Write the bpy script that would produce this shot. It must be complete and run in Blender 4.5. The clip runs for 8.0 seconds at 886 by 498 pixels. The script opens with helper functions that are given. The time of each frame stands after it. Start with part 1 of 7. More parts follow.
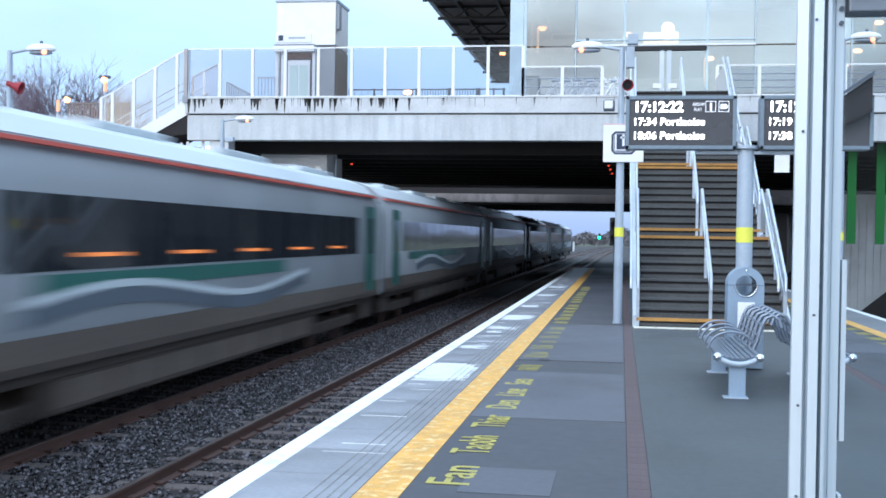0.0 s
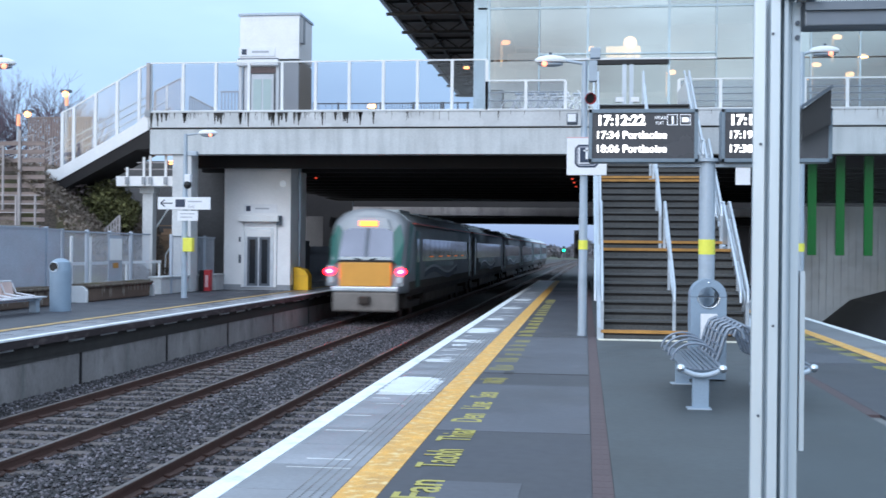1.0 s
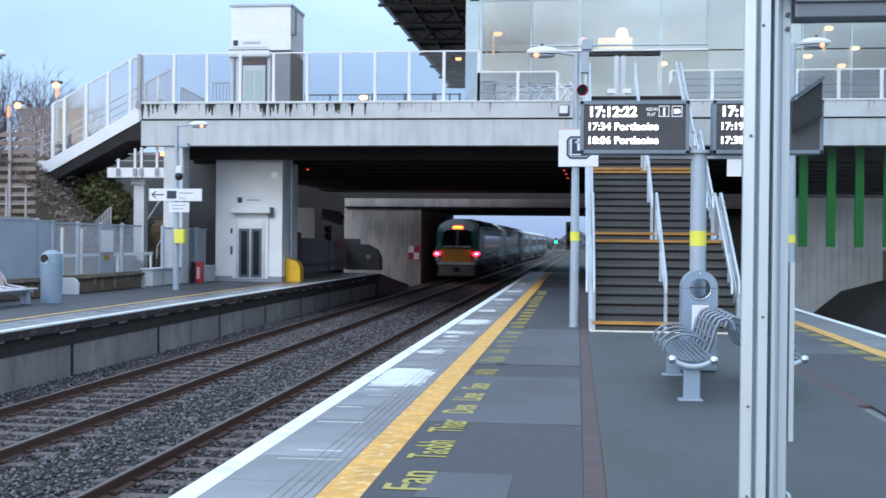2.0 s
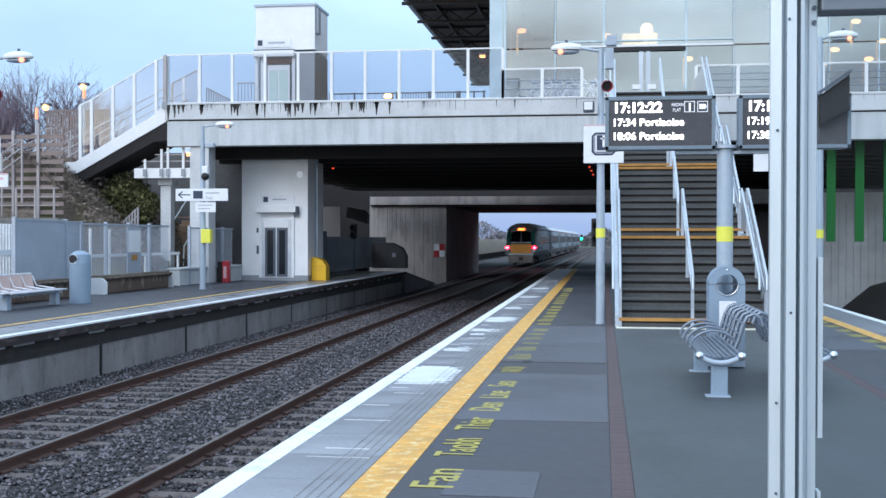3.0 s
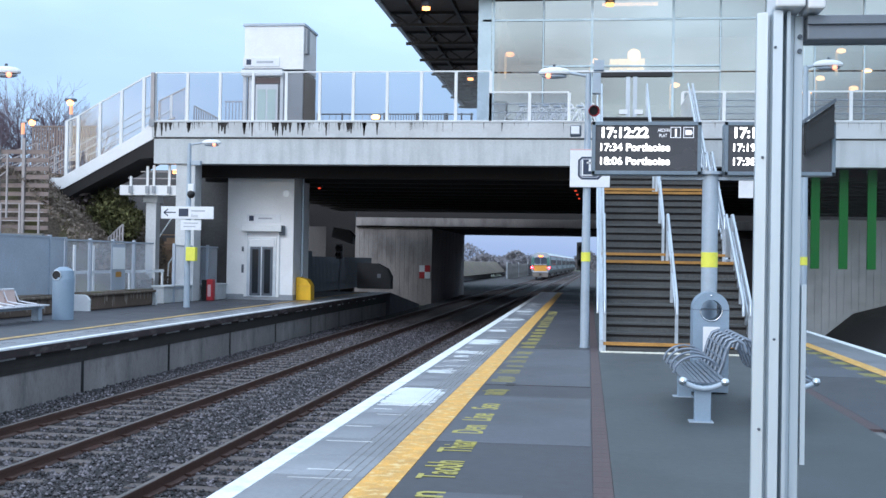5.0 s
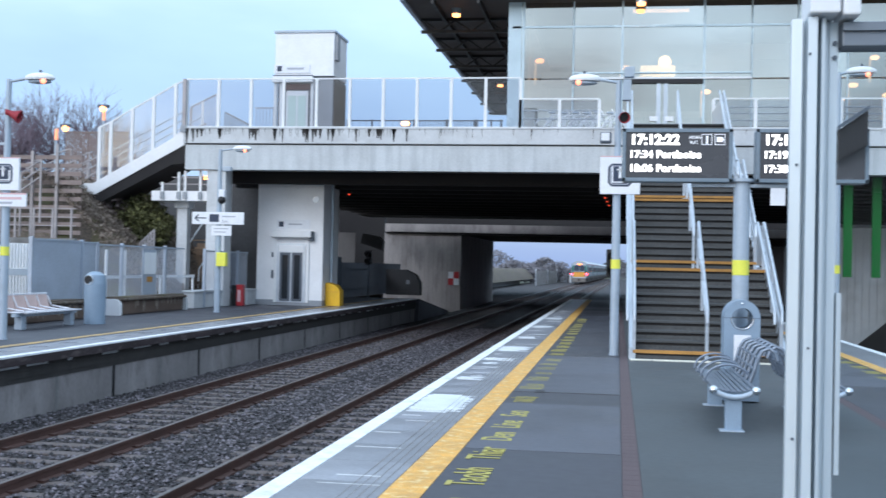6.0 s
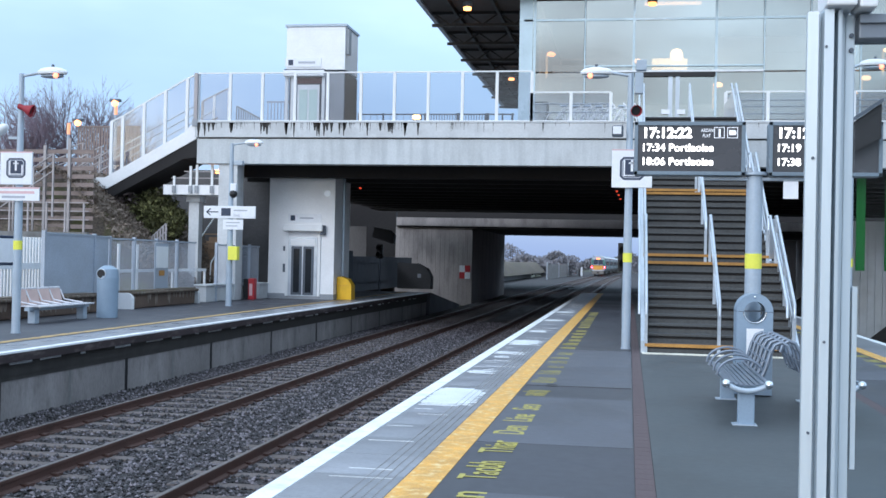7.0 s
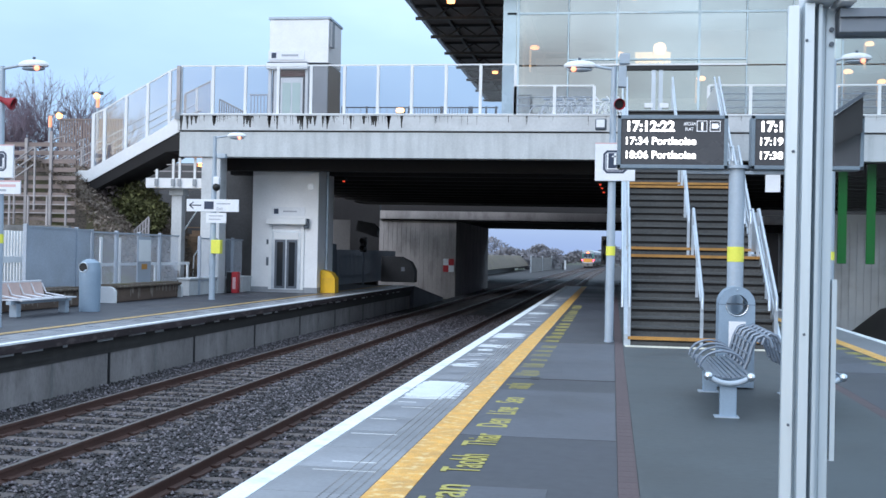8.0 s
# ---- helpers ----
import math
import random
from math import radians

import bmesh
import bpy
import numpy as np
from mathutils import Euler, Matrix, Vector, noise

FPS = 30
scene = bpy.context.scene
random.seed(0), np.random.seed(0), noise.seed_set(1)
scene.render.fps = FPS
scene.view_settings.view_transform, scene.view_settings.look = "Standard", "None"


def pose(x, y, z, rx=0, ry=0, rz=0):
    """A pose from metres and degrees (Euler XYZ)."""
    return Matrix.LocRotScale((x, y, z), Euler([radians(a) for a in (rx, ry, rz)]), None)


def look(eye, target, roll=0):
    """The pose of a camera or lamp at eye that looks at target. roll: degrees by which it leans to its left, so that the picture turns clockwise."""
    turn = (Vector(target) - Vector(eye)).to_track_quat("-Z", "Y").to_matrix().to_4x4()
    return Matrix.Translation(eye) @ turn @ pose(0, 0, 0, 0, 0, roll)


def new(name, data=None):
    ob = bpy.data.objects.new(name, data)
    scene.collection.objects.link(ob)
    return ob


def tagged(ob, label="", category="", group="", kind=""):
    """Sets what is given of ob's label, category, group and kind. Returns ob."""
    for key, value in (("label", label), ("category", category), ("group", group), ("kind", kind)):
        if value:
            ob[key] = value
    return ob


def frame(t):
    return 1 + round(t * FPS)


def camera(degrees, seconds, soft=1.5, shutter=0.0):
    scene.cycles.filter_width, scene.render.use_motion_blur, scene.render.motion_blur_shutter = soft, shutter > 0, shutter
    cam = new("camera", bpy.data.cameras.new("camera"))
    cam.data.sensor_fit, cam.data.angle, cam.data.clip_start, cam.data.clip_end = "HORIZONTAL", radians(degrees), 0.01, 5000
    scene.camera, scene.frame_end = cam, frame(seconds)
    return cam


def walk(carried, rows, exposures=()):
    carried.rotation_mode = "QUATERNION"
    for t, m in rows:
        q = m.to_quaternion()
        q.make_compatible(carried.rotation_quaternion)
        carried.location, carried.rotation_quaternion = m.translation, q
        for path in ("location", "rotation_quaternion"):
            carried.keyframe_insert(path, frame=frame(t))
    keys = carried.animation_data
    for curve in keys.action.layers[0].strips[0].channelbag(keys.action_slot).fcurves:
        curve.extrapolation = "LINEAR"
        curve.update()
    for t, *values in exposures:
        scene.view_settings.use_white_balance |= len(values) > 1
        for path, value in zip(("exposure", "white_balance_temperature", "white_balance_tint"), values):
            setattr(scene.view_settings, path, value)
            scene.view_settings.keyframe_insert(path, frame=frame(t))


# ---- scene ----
# Axes: y along the track, x across it, z up from the platform surface.
cam = camera(43.0, 8.0, soft=1.5, shutter=0.9)
TURNS = [(0.0, 8.995, -0.680, -0.873), (0.5, 8.310, -0.114, -0.764), (1.0, 7.221, 0.031, -0.570), (1.5, 6.531, -0.105, -0.498),
         (1.7, 6.52, -0.24, -0.49), (2.8, 8.370, -0.565, -0.60), (3.0, 8.107, -0.516, -0.101), (3.5, 8.284, -0.337, -0.045),
         (4.0, 8.071, 0.518, -0.421), (4.5, 7.445, 0.656, -0.913), (4.7, 7.35, 0.53, -0.95), (5.8, 8.2, 0.90, -1.22),
         (6.0, 8.836, 0.893, -1.238), (6.5, 9.426, 0.869, -1.223), (7.0, 9.400, 0.560, -1.200), (7.5, 8.993, 0.270, -1.131),
         (8.0, 8.577, 0.236, -1.162)]
# the small sideways sway of the held camera
SWAY = {0.0: 0.0, 0.5: 0.002, 1.0: 0.009, 1.5: 0.011, 1.7: 0.012, 2.8: 0.013, 3.0: 0.013, 3.5: 0.012, 4.0: 0.017, 4.5: 0.016, 4.7: 0.015, 5.8: 0.009, 6.0: 0.007, 6.5: -0.001, 7.0: -0.003, 7.5: 0.0, 8.0: 0.002}
walk(cam, [(t, pose(SWAY[t], 0.0, 1.65, 90 + p, r, yw)) for t, yw, p, r in TURNS], exposures=[(0.0, 0.24, 5840, 10), (0.5, 0.05, 5840, 10), (1.0, -0.02, 5850, 10), (3.0, 0.0, 5930, 10), (8.0, 0.0, 5930, 10)])

# ---- light: an overcast dusk sky ----
world = bpy.data.worlds.new("dusk")
scene.world = world
world.use_nodes = True
wt = world.node_tree
wt.nodes.clear()
w_out = wt.nodes.new("ShaderNodeOutputWorld")
w_bg = wt.nodes.new("ShaderNodeBackground")
w_sky = wt.nodes.new("ShaderNodeTexSky")
w_sky.sky_type, w_sky.sun_disc = "NISHITA", False
w_sky.sun_elevation, w_sky.sun_rotation = radians(9), radians(215)
w_sky.dust_density, w_sky.ozone_density = 2.0, 3.0
w_co = wt.nodes.new("ShaderNodeTexCoord")
w_sep = wt.nodes.new("ShaderNodeSeparateXYZ")
w_ramp = wt.nodes.new("ShaderNodeValToRGB")
w_noise = wt.nodes.new("ShaderNodeTexNoise")
w_noise.inputs["Scale"].default_value = 3.2
w_noise.inputs["Detail"].default_value = 5.0
w_map = wt.nodes.new("ShaderNodeMapping")
w_map.inputs["Scale"].default_value = (1.0, 1.0, 3.0)
w_add = wt.nodes.new("ShaderNodeMath")
w_add.operation = "MULTIPLY_ADD"
w_add.inputs[1].default_value = 0.30
w_mix = wt.nodes.new("ShaderNodeMixRGB")
w_mix.inputs["Fac"].default_value = 0.10
els = w_ramp.color_ramp.elements
els[0].position, els[0].color = 0.08, (0.37, 0.49, 0.80, 1)
els[1].position, els[1].color = 1.0, (1.30, 1.55, 1.75, 1)
e = els.new(0.27)
e.color = (0.60, 0.77, 0.98, 1)
e = els.new(0.42)
e.color = (0.95, 1.12, 1.25, 1)
wt.links.new(w_co.outputs["Generated"], w_sep.inputs[0])
wt.links.new(w_co.outputs["Generated"], w_map.inputs[0])
wt.links.new(w_map.outputs[0], w_noise.inputs["Vector"])
wt.links.new(w_noise.outputs["Fac"], w_add.inputs[0])
w_west = wt.nodes.new("ShaderNodeMath")
w_west.operation = "MULTIPLY_ADD"
w_west.inputs[1].default_value = -0.08
wt.links.new(w_sep.outputs["Y"], w_west.inputs[0])
wt.links.new(w_sep.outputs["Z"], w_west.inputs[2])
wt.links.new(w_west.outputs[0], w_add.inputs[2])
wt.links.new(w_add.outputs[0], w_ramp.inputs[0])
wt.links.new(w_ramp.outputs[0], w_mix.inputs["Color1"])
wt.links.new(w_sky.outputs[0], w_mix.inputs["Color2"])
w_cloud = wt.nodes.new("ShaderNodeTexNoise")
w_cloud.inputs["Scale"].default_value, w_cloud.inputs["Detail"].default_value = 4.2, 5.0
w_band = wt.nodes.new("ShaderNodeMapRange")
w_band.inputs["From Min"].default_value, w_band.inputs["From Max"].default_value = 0.36, 0.66
w_back = wt.nodes.new("ShaderNodeMapRange")
w_back.inputs["From Min"].default_value, w_back.inputs["From Max"].default_value = 0.1, -0.8
w_back.inputs["To Max"].default_value = 0.8
w_fac = wt.nodes.new("ShaderNodeMath")
w_fac.operation = "MULTIPLY"
w_over = wt.nodes.new("ShaderNodeMixRGB")
w_over.inputs["Color2"].default_value = (0.42, 0.39, 0.41, 1)
wt.links.new(w_map.outputs[0], w_cloud.inputs["Vector"])
wt.links.new(w_cloud.outputs["Fac"], w_band.inputs["Value"])
wt.links.new(w_sep.outputs["Y"], w_back.inputs["Value"])
wt.links.new(w_band.outputs[0], w_fac.inputs[0])
wt.links.new(w_back.outputs[0], w_fac.inputs[1])
wt.links.new(w_fac.outputs[0], w_over.inputs["Fac"])
wt.links.new(w_mix.outputs[0], w_over.inputs["Color1"])
wt.links.new(w_over.outputs[0], w_bg.inputs[0])
w_bg.inputs[1].default_value = 1.0
wt.links.new(w_bg.outputs[0], w_out.inputs[0])
sun = new("sun", bpy.data.lights.new("sun", "SUN"))
sun.data.energy, sun.data.angle, sun.data.color = 1.45, radians(35), (0.98, 0.98, 1.0)
sun.matrix_world = look((-15, -36, 23), (0, 0, 0))


# ---- materials ----
def mat(name, col, rough=0.7, metal=0.0, vary=0.15, size=1.0, grain=0.1, bump=0.1, second=None, amount=0.0, per=0.0, stretch=(1, 1, 1), ior=1.45, island=None):
    """Base colour with broad blotches (size in metres), fine grain and relief; second: a stain colour, laid on by amount."""
    m = bpy.data.materials.new(name)
    m.use_nodes = True
    t = m.node_tree
    b = t.nodes["Principled BSDF"]
    b.inputs["Roughness"].default_value, b.inputs["Metallic"].default_value, b.inputs["IOR"].default_value = rough, metal, ior
    co = t.nodes.new("ShaderNodeTexCoord")
    mp = t.nodes.new("ShaderNodeMapping")
    mp.inputs["Scale"].default_value = stretch
    t.links.new(co.outputs["Object"], mp.inputs[0])
    big, fine = t.nodes.new("ShaderNodeTexNoise"), t.nodes.new("ShaderNodeTexNoise")
    big.inputs["Scale"].default_value, big.inputs["Detail"].default_value = 1.0 / size, 6.0
    fine.inputs["Scale"].default_value, fine.inputs["Detail"].default_value = 22.0 / size, 4.0
    t.links.new(mp.outputs[0], big.inputs["Vector"])
    t.links.new(mp.outputs[0], fine.inputs["Vector"])
    last = None
    for node, amt in ((big, vary), (fine, grain)):
        rmp = t.nodes.new("ShaderNodeMapRange")
        rmp.inputs["From Min"].default_value, rmp.inputs["From Max"].default_value = 0.3, 0.7
        rmp.inputs["To Min"].default_value, rmp.inputs["To Max"].default_value = 1 - amt, 1 + amt
        t.links.new(node.outputs["Fac"], rmp.inputs["Value"])
        mul = t.nodes.new("ShaderNodeMixRGB")
        mul.blend_type = "MULTIPLY"
        mul.inputs["Fac"].default_value = 1.0
        if last is None:
            mul.inputs["Color1"].default_value = (*col, 1)
        else:
            t.links.new(last, mul.inputs["Color1"])
        t.links.new(rmp.outputs[0], mul.inputs["Color2"])
        last = mul.outputs[0]
    if per:
        info = t.nodes.new("ShaderNodeObjectInfo")
        geo = t.nodes.new("ShaderNodeNewGeometry")
        plus = t.nodes.new("ShaderNodeMath")
        plus.operation = "ADD"
        t.links.new(info.outputs["Random"], plus.inputs[0])
        t.links.new(geo.outputs["Random Per Island"], plus.inputs[1])
        rmp = t.nodes.new("ShaderNodeMapRange")
        rmp.inputs["From Max"].default_value = 2.0
        rmp.inputs["To Min"].default_value, rmp.inputs["To Max"].default_value = 1 - per, 1 + per
        t.links.new(plus.outputs[0], rmp.inputs["Value"])
        mul = t.nodes.new("ShaderNodeMixRGB")
        mul.blend_type, mul.inputs["Fac"].default_value = "MULTIPLY", 1.0
        t.links.new(last, mul.inputs["Color1"])
        t.links.new(rmp.outputs[0], mul.inputs["Color2"])
        last = mul.outputs[0]
    if island:
        geo = t.nodes.new("ShaderNodeNewGeometry")
        power = t.nodes.new("ShaderNodeMath")
        power.operation = "POWER"
        power.inputs[1].default_value = 2.2
        t.links.new(geo.outputs["Random Per Island"], power.inputs[0])
        rmp = t.nodes.new("ShaderNodeMapRange")
        rmp.inputs["To Min"].default_value, rmp.inputs["To Max"].default_value = island
        t.links.new(power.outputs[0], rmp.inputs["Value"])
        mul = t.nodes.new("ShaderNodeMixRGB")
        mul.blend_type, mul.inputs["Fac"].default_value = "MULTIPLY", 1.0
        t.links.new(last, mul.inputs["Color1"])
        t.links.new(rmp.outputs[0], mul.inputs["Color2"])
        last = mul.outputs[0]
    if second:
        st = t.nodes.new("ShaderNodeTexNoise")
        st.inputs["Scale"].default_value, st.inputs["Detail"].default_value = 2.3 / size, 8.0
        t.links.new(mp.outputs[0], st.inputs["Vector"])
        rmp = t.nodes.new("ShaderNodeMapRange")
        rmp.inputs["From Min"].default_value, rmp.inputs["From Max"].default_value = 0.52, 0.68
        rmp.inputs["To Max"].default_value = amount
        t.links.new(st.outputs["Fac"], rmp.inputs["Value"])
        mx = t.nodes.new("ShaderNodeMixRGB")
        mx.inputs["Color2"].default_value = (*second, 1)
        t.links.new(rmp.outputs[0], mx.inputs["Fac"])
        t.links.new(last, mx.inputs["Color1"])
        last = mx.outputs[0]
    t.links.new(last, b.inputs["Base Color"])
    rr = t.nodes.new("ShaderNodeMapRange")
    rr.inputs["From Min"].default_value, rr.inputs["From Max"].default_value = 0.3, 0.7
    rr.inputs["To Min"].default_value, rr.inputs["To Max"].default_value = max(0.02, rough * 0.8), min(1.0, rough * 1.2)
    t.links.new(big.outputs["Fac"], rr.inputs["Value"])
    t.links.new(rr.outputs[0], b.inputs["Roughness"])
    if bump:
        bp = t.nodes.new("ShaderNodeBump")
        bp.inputs["Strength"].default_value, bp.inputs["Distance"].default_value = bump, 0.01
        t.links.new(fine.outputs["Fac"], bp.inputs["Height"])
        t.links.new(bp.outputs[0], b.inputs["Normal"])
    return m


def glow(name, col, strength):
    m = bpy.data.materials.new(name)
    m.use_nodes = True
    b = m.node_tree.nodes["Principled BSDF"]
    b.inputs["Base Color"].default_value = (*col, 1)
    b.inputs["Emission Color"].default_value = (*col, 1)
    b.inputs["Emission Strength"].default_value = strength
    return m


def glass(name, tint=(0.9, 0.95, 0.95), rough=0.0, clear=0.85, ior=1.6):
    """A thin pane: partly clear, with a mirror's gloss by Fresnel."""
    m = bpy.data.materials.new(name)
    m.use_nodes = True
    t = m.node_tree
    t.nodes.clear()
    out = t.nodes.new("ShaderNodeOutputMaterial")
    tr, gl, mx, fr = (t.nodes.new("ShaderNodeBsdf" + "Transparent"), t.nodes.new("ShaderNodeBsdfGlossy"), t.nodes.new("ShaderNodeMixShader"), t.nodes.new("ShaderNodeFresnel"))
    tr.inputs["Color"].default_value = tuple(c * clear for c in tint) + (1,)
    gl.inputs["Roughness"].default_value = rough
    fr.inputs["IOR"].default_value = ior
    t.links.new(fr.outputs[0], mx.inputs[0])
    t.links.new(tr.outputs[0], mx.inputs[1])
    t.links.new(gl.outputs[0], mx.inputs[2])
    t.links.new(mx.outputs[0], out.inputs[0])
    return m


M = {}
M["asphalt"] = mat("asphalt", (0.049, 0.051, 0.062), 0.55, vary=0.22, size=2.5, grain=0.12, bump=0.10)
M["asphalt_patch"] = mat("asphalt_patch", (0.080, 0.084, 0.102), 0.5, vary=0.22, size=1.5, grain=0.10, bump=0.08)
M["asphalt_green"] = mat("asphalt_green", (0.059, 0.068, 0.073), 0.6, vary=0.25, size=1.6, grain=0.10, bump=0.08)
M["slab"] = mat("slab", (0.255, 0.262, 0.29), 0.32, vary=0.16, size=0.9, grain=0.12, bump=0.1, per=0.28, second=(0.15, 0.15, 0.17), amount=0.45)
M["slab_pale"] = mat("slab_pale", (0.70, 0.73, 0.75), 0.45, vary=0.1, size=0.5, grain=0.1, bump=0.1)
M["white_line"] = mat("white_line", (0.80, 0.82, 0.84), 0.6, vary=0.06, size=0.6, grain=0.08, second=(0.45, 0.46, 0.48), amount=0.55)
M["yellow_line"] = mat("yellow_line", (0.66, 0.355, 0.075), 0.6, vary=0.2, size=0.22, grain=0.2, second=(0.80, 0.62, 0.30), amount=0.85)
M["yellow_text"] = mat("yellow_text", (0.42, 0.37, 0.09), 0.65, vary=0.12, size=0.4, grain=0.2, second=(0.14, 0.14, 0.12), amount=0.5)
M["red_strip"] = mat("red_strip", (0.098, 0.066, 0.070), 0.7, vary=0.3, size=0.7, grain=0.2, per=0.1, second=(0.10, 0.10, 0.11), amount=0.5)
M["concrete"] = mat("concrete", (0.58, 0.60, 0.62), 0.75, vary=0.13, size=2.0, grain=0.06, bump=0.12, second=(0.36, 0.37, 0.38), amount=0.4)
M["panel_wall"] = mat("panel_wall", (0.245, 0.228, 0.228), 0.8, vary=0.25, size=0.8, grain=0.12, bump=0.12, second=(0.13, 0.12, 0.12), amount=0.6, stretch=(1, 1, 0.4))
M["yellow_faint"] = mat("yellow_faint", (0.45, 0.30, 0.12), 0.65, vary=0.25, size=0.4, grain=0.2, second=(0.12, 0.12, 0.13), amount=0.8)
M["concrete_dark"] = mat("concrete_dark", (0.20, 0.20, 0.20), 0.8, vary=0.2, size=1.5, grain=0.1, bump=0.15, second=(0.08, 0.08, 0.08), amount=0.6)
M["concrete_wall"] = mat("concrete_wall", (0.205, 0.193, 0.19), 0.8, vary=0.2, size=1.2, grain=0.1, bump=0.1, second=(0.14, 0.13, 0.13), amount=0.5, stretch=(1, 1, 0.35))
# Near-black: shade beneath the bridges and stairs is put into this colour.
M["soffit_shade"] = mat("soffit_shade", (0.022, 0.020, 0.021), 0.9, vary=0.2, size=3.0)
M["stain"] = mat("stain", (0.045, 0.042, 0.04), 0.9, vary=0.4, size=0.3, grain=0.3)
M["ballast"] = mat("ballast", (0.027, 0.022, 0.023), 0.8, vary=0.25, size=0.6, grain=0.4, bump=0.6)
M["stone"] = mat("stone", (0.050, 0.045, 0.051), 0.5, vary=0.2, size=0.2, grain=0.2, bump=0.2, island=(0.2, 4.2))
M["sleeper"] = mat("sleeper", (0.104, 0.087, 0.083), 0.8, vary=0.25, size=0.6, grain=0.2, per=0.2, second=(0.085, 0.062, 0.052), amount=0.6)
M["rail"] = mat("rail", (0.088, 0.046, 0.037), 0.65, 0.2, vary=0.2, size=0.5, grain=0.15)
M["rail_top"] = mat("rail_top", (0.13, 0.105, 0.095), 0.4, 0.6, vary=0.15, size=0.5)
M["steel_paint"] = mat("steel_paint", (0.40, 0.47, 0.55), 0.4, 0.1, vary=0.06, size=0.7, grain=0.04, bump=0.03, second=(0.33, 0.38, 0.44), amount=0.5)
M["galv"] = mat("galv", (0.55, 0.60, 0.66), 0.35, 0.6, vary=0.1, size=0.5, grain=0.08, bump=0.03)
M["alu"] = mat("alu", (0.54, 0.61, 0.66), 0.42, 0.32, vary=0.05, size=0.5, grain=0.03, bump=0.02, stretch=(1, 1, 0.1))
M["white_paint"] = mat("white_paint", (0.80, 0.82, 0.84), 0.5, vary=0.05, size=0.8, grain=0.03, bump=0.03)
M["white_wall"] = mat("white_wall", (0.84, 0.85, 0.87), 0.6, vary=0.06, size=1.4, grain=0.03, bump=0.03, second=(0.74, 0.75, 0.77), amount=0.3)
M["grey_wall"] = mat("grey_wall", (0.30, 0.32, 0.35), 0.6, vary=0.1, size=1.4)
M["dark_frame"] = mat("dark_frame", (0.10, 0.12, 0.15), 0.5, 0.2, vary=0.1, size=0.8)
M["black"] = mat("black", (0.015, 0.015, 0.017), 0.5, vary=0.2, size=0.5)
M["tread"] = mat("tread", (0.084, 0.088, 0.090), 0.7, vary=0.2, size=0.6, grain=0.2, per=0.1)
# Near-black for the painted shade strip under the tread edges.
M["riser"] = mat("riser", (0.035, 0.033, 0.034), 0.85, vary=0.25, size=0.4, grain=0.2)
M["orange_nosing"] = mat("orange_nosing", (0.42, 0.215, 0.055), 0.6, vary=0.15, size=0.3, grain=0.15)
M["cream"] = mat("cream", (0.72, 0.70, 0.60), 0.6, vary=0.1, size=0.4)
M["yellow_band"] = mat("yellow_band", (0.82, 0.80, 0.10), 0.5, vary=0.05, size=0.2)
M["yellow_box"] = mat("yellow_box", (0.80, 0.47, 0.02), 0.5, vary=0.08, size=0.3)
M["red"] = mat("red", (0.45, 0.03, 0.04), 0.45, vary=0.1, size=0.3)
M["signal_red"] = mat("signal_red", (0.30, 0.022, 0.035), 0.5, vary=0.1, size=0.3)
M["blue_grey"] = mat("blue_grey", (0.255, 0.335, 0.43), 0.45, 0.0, vary=0.08, size=0.5, grain=0.05, bump=0.05)
M["fence"] = mat("fence", (0.40, 0.45, 0.53), 0.5, 0.2, vary=0.08, size=0.8)
M["navy"] = mat("navy", (0.03, 0.045, 0.085), 0.5, vary=0.05, size=0.3)
M["paper"] = mat("paper", (0.80, 0.82, 0.86), 0.6, vary=0.04, size=0.2)
M["pale_text"] = mat("pale_text", (0.42, 0.44, 0.50), 0.6, vary=0.05, size=0.2)
M["pink_edge"] = mat("pink_edge", (0.68, 0.45, 0.47), 0.5, vary=0.05, size=0.2)
M["green_paint"] = mat("green_paint", (0.003, 0.120, 0.015), 0.75, vary=0.12, size=0.8)
M["grass_far"] = mat("grass_far", (0.075, 0.082, 0.05), 0.95, vary=0.3, size=6.0, grain=0.3, bump=0.4)
M["moss"] = mat("moss", (0.125, 0.100, 0.080), 0.95, vary=0.35, size=1.6, grain=0.4, bump=0.5, second=(0.115, 0.115, 0.035), amount=0.75)
M["bark"] = mat("bark", (0.15, 0.118, 0.125), 0.9, vary=0.2, size=1.0)
# Hedge twigs greyed and lightened: distance haze is put into the colour.
M["hedge_haze"] = mat("hedge_haze", (0.25, 0.245, 0.27), 0.9, vary=0.25, size=3.0, per=0.25)
M["yellow_worn"] = mat("yellow_worn", (0.30, 0.27, 0.08), 0.65, vary=0.2, size=0.3, grain=0.2, second=(0.11, 0.115, 0.11), amount=0.7)
# Tree twigs paled to mauve-grey, so the colour carries the air's haze.
M["twig_haze"] = mat("twig_haze", (0.25, 0.19, 0.225), 0.9, vary=0.25, size=3.0, per=0.25)
M["leaf"] = mat("leaf", (0.200, 0.160, 0.130), 0.8, vary=0.3, size=1.0, per=0.4)
M["timber"] = mat("timber", (0.105, 0.08, 0.06), 0.85, vary=0.35, size=0.5, grain=0.25, second=(0.26, 0.24, 0.21), amount=0.6, stretch=(1, 3, 0.5))
M["coping_grime"] = mat("coping_grime", (0.034, 0.024, 0.026), 0.85, vary=0.4, size=0.5, grain=0.3, second=(0.14, 0.115, 0.11), amount=0.55, stretch=(1, 0.6, 2))
M["valance"] = mat("valance", (0.21, 0.19, 0.175), 0.6, 0.1, vary=0.2, size=0.8, grain=0.1)
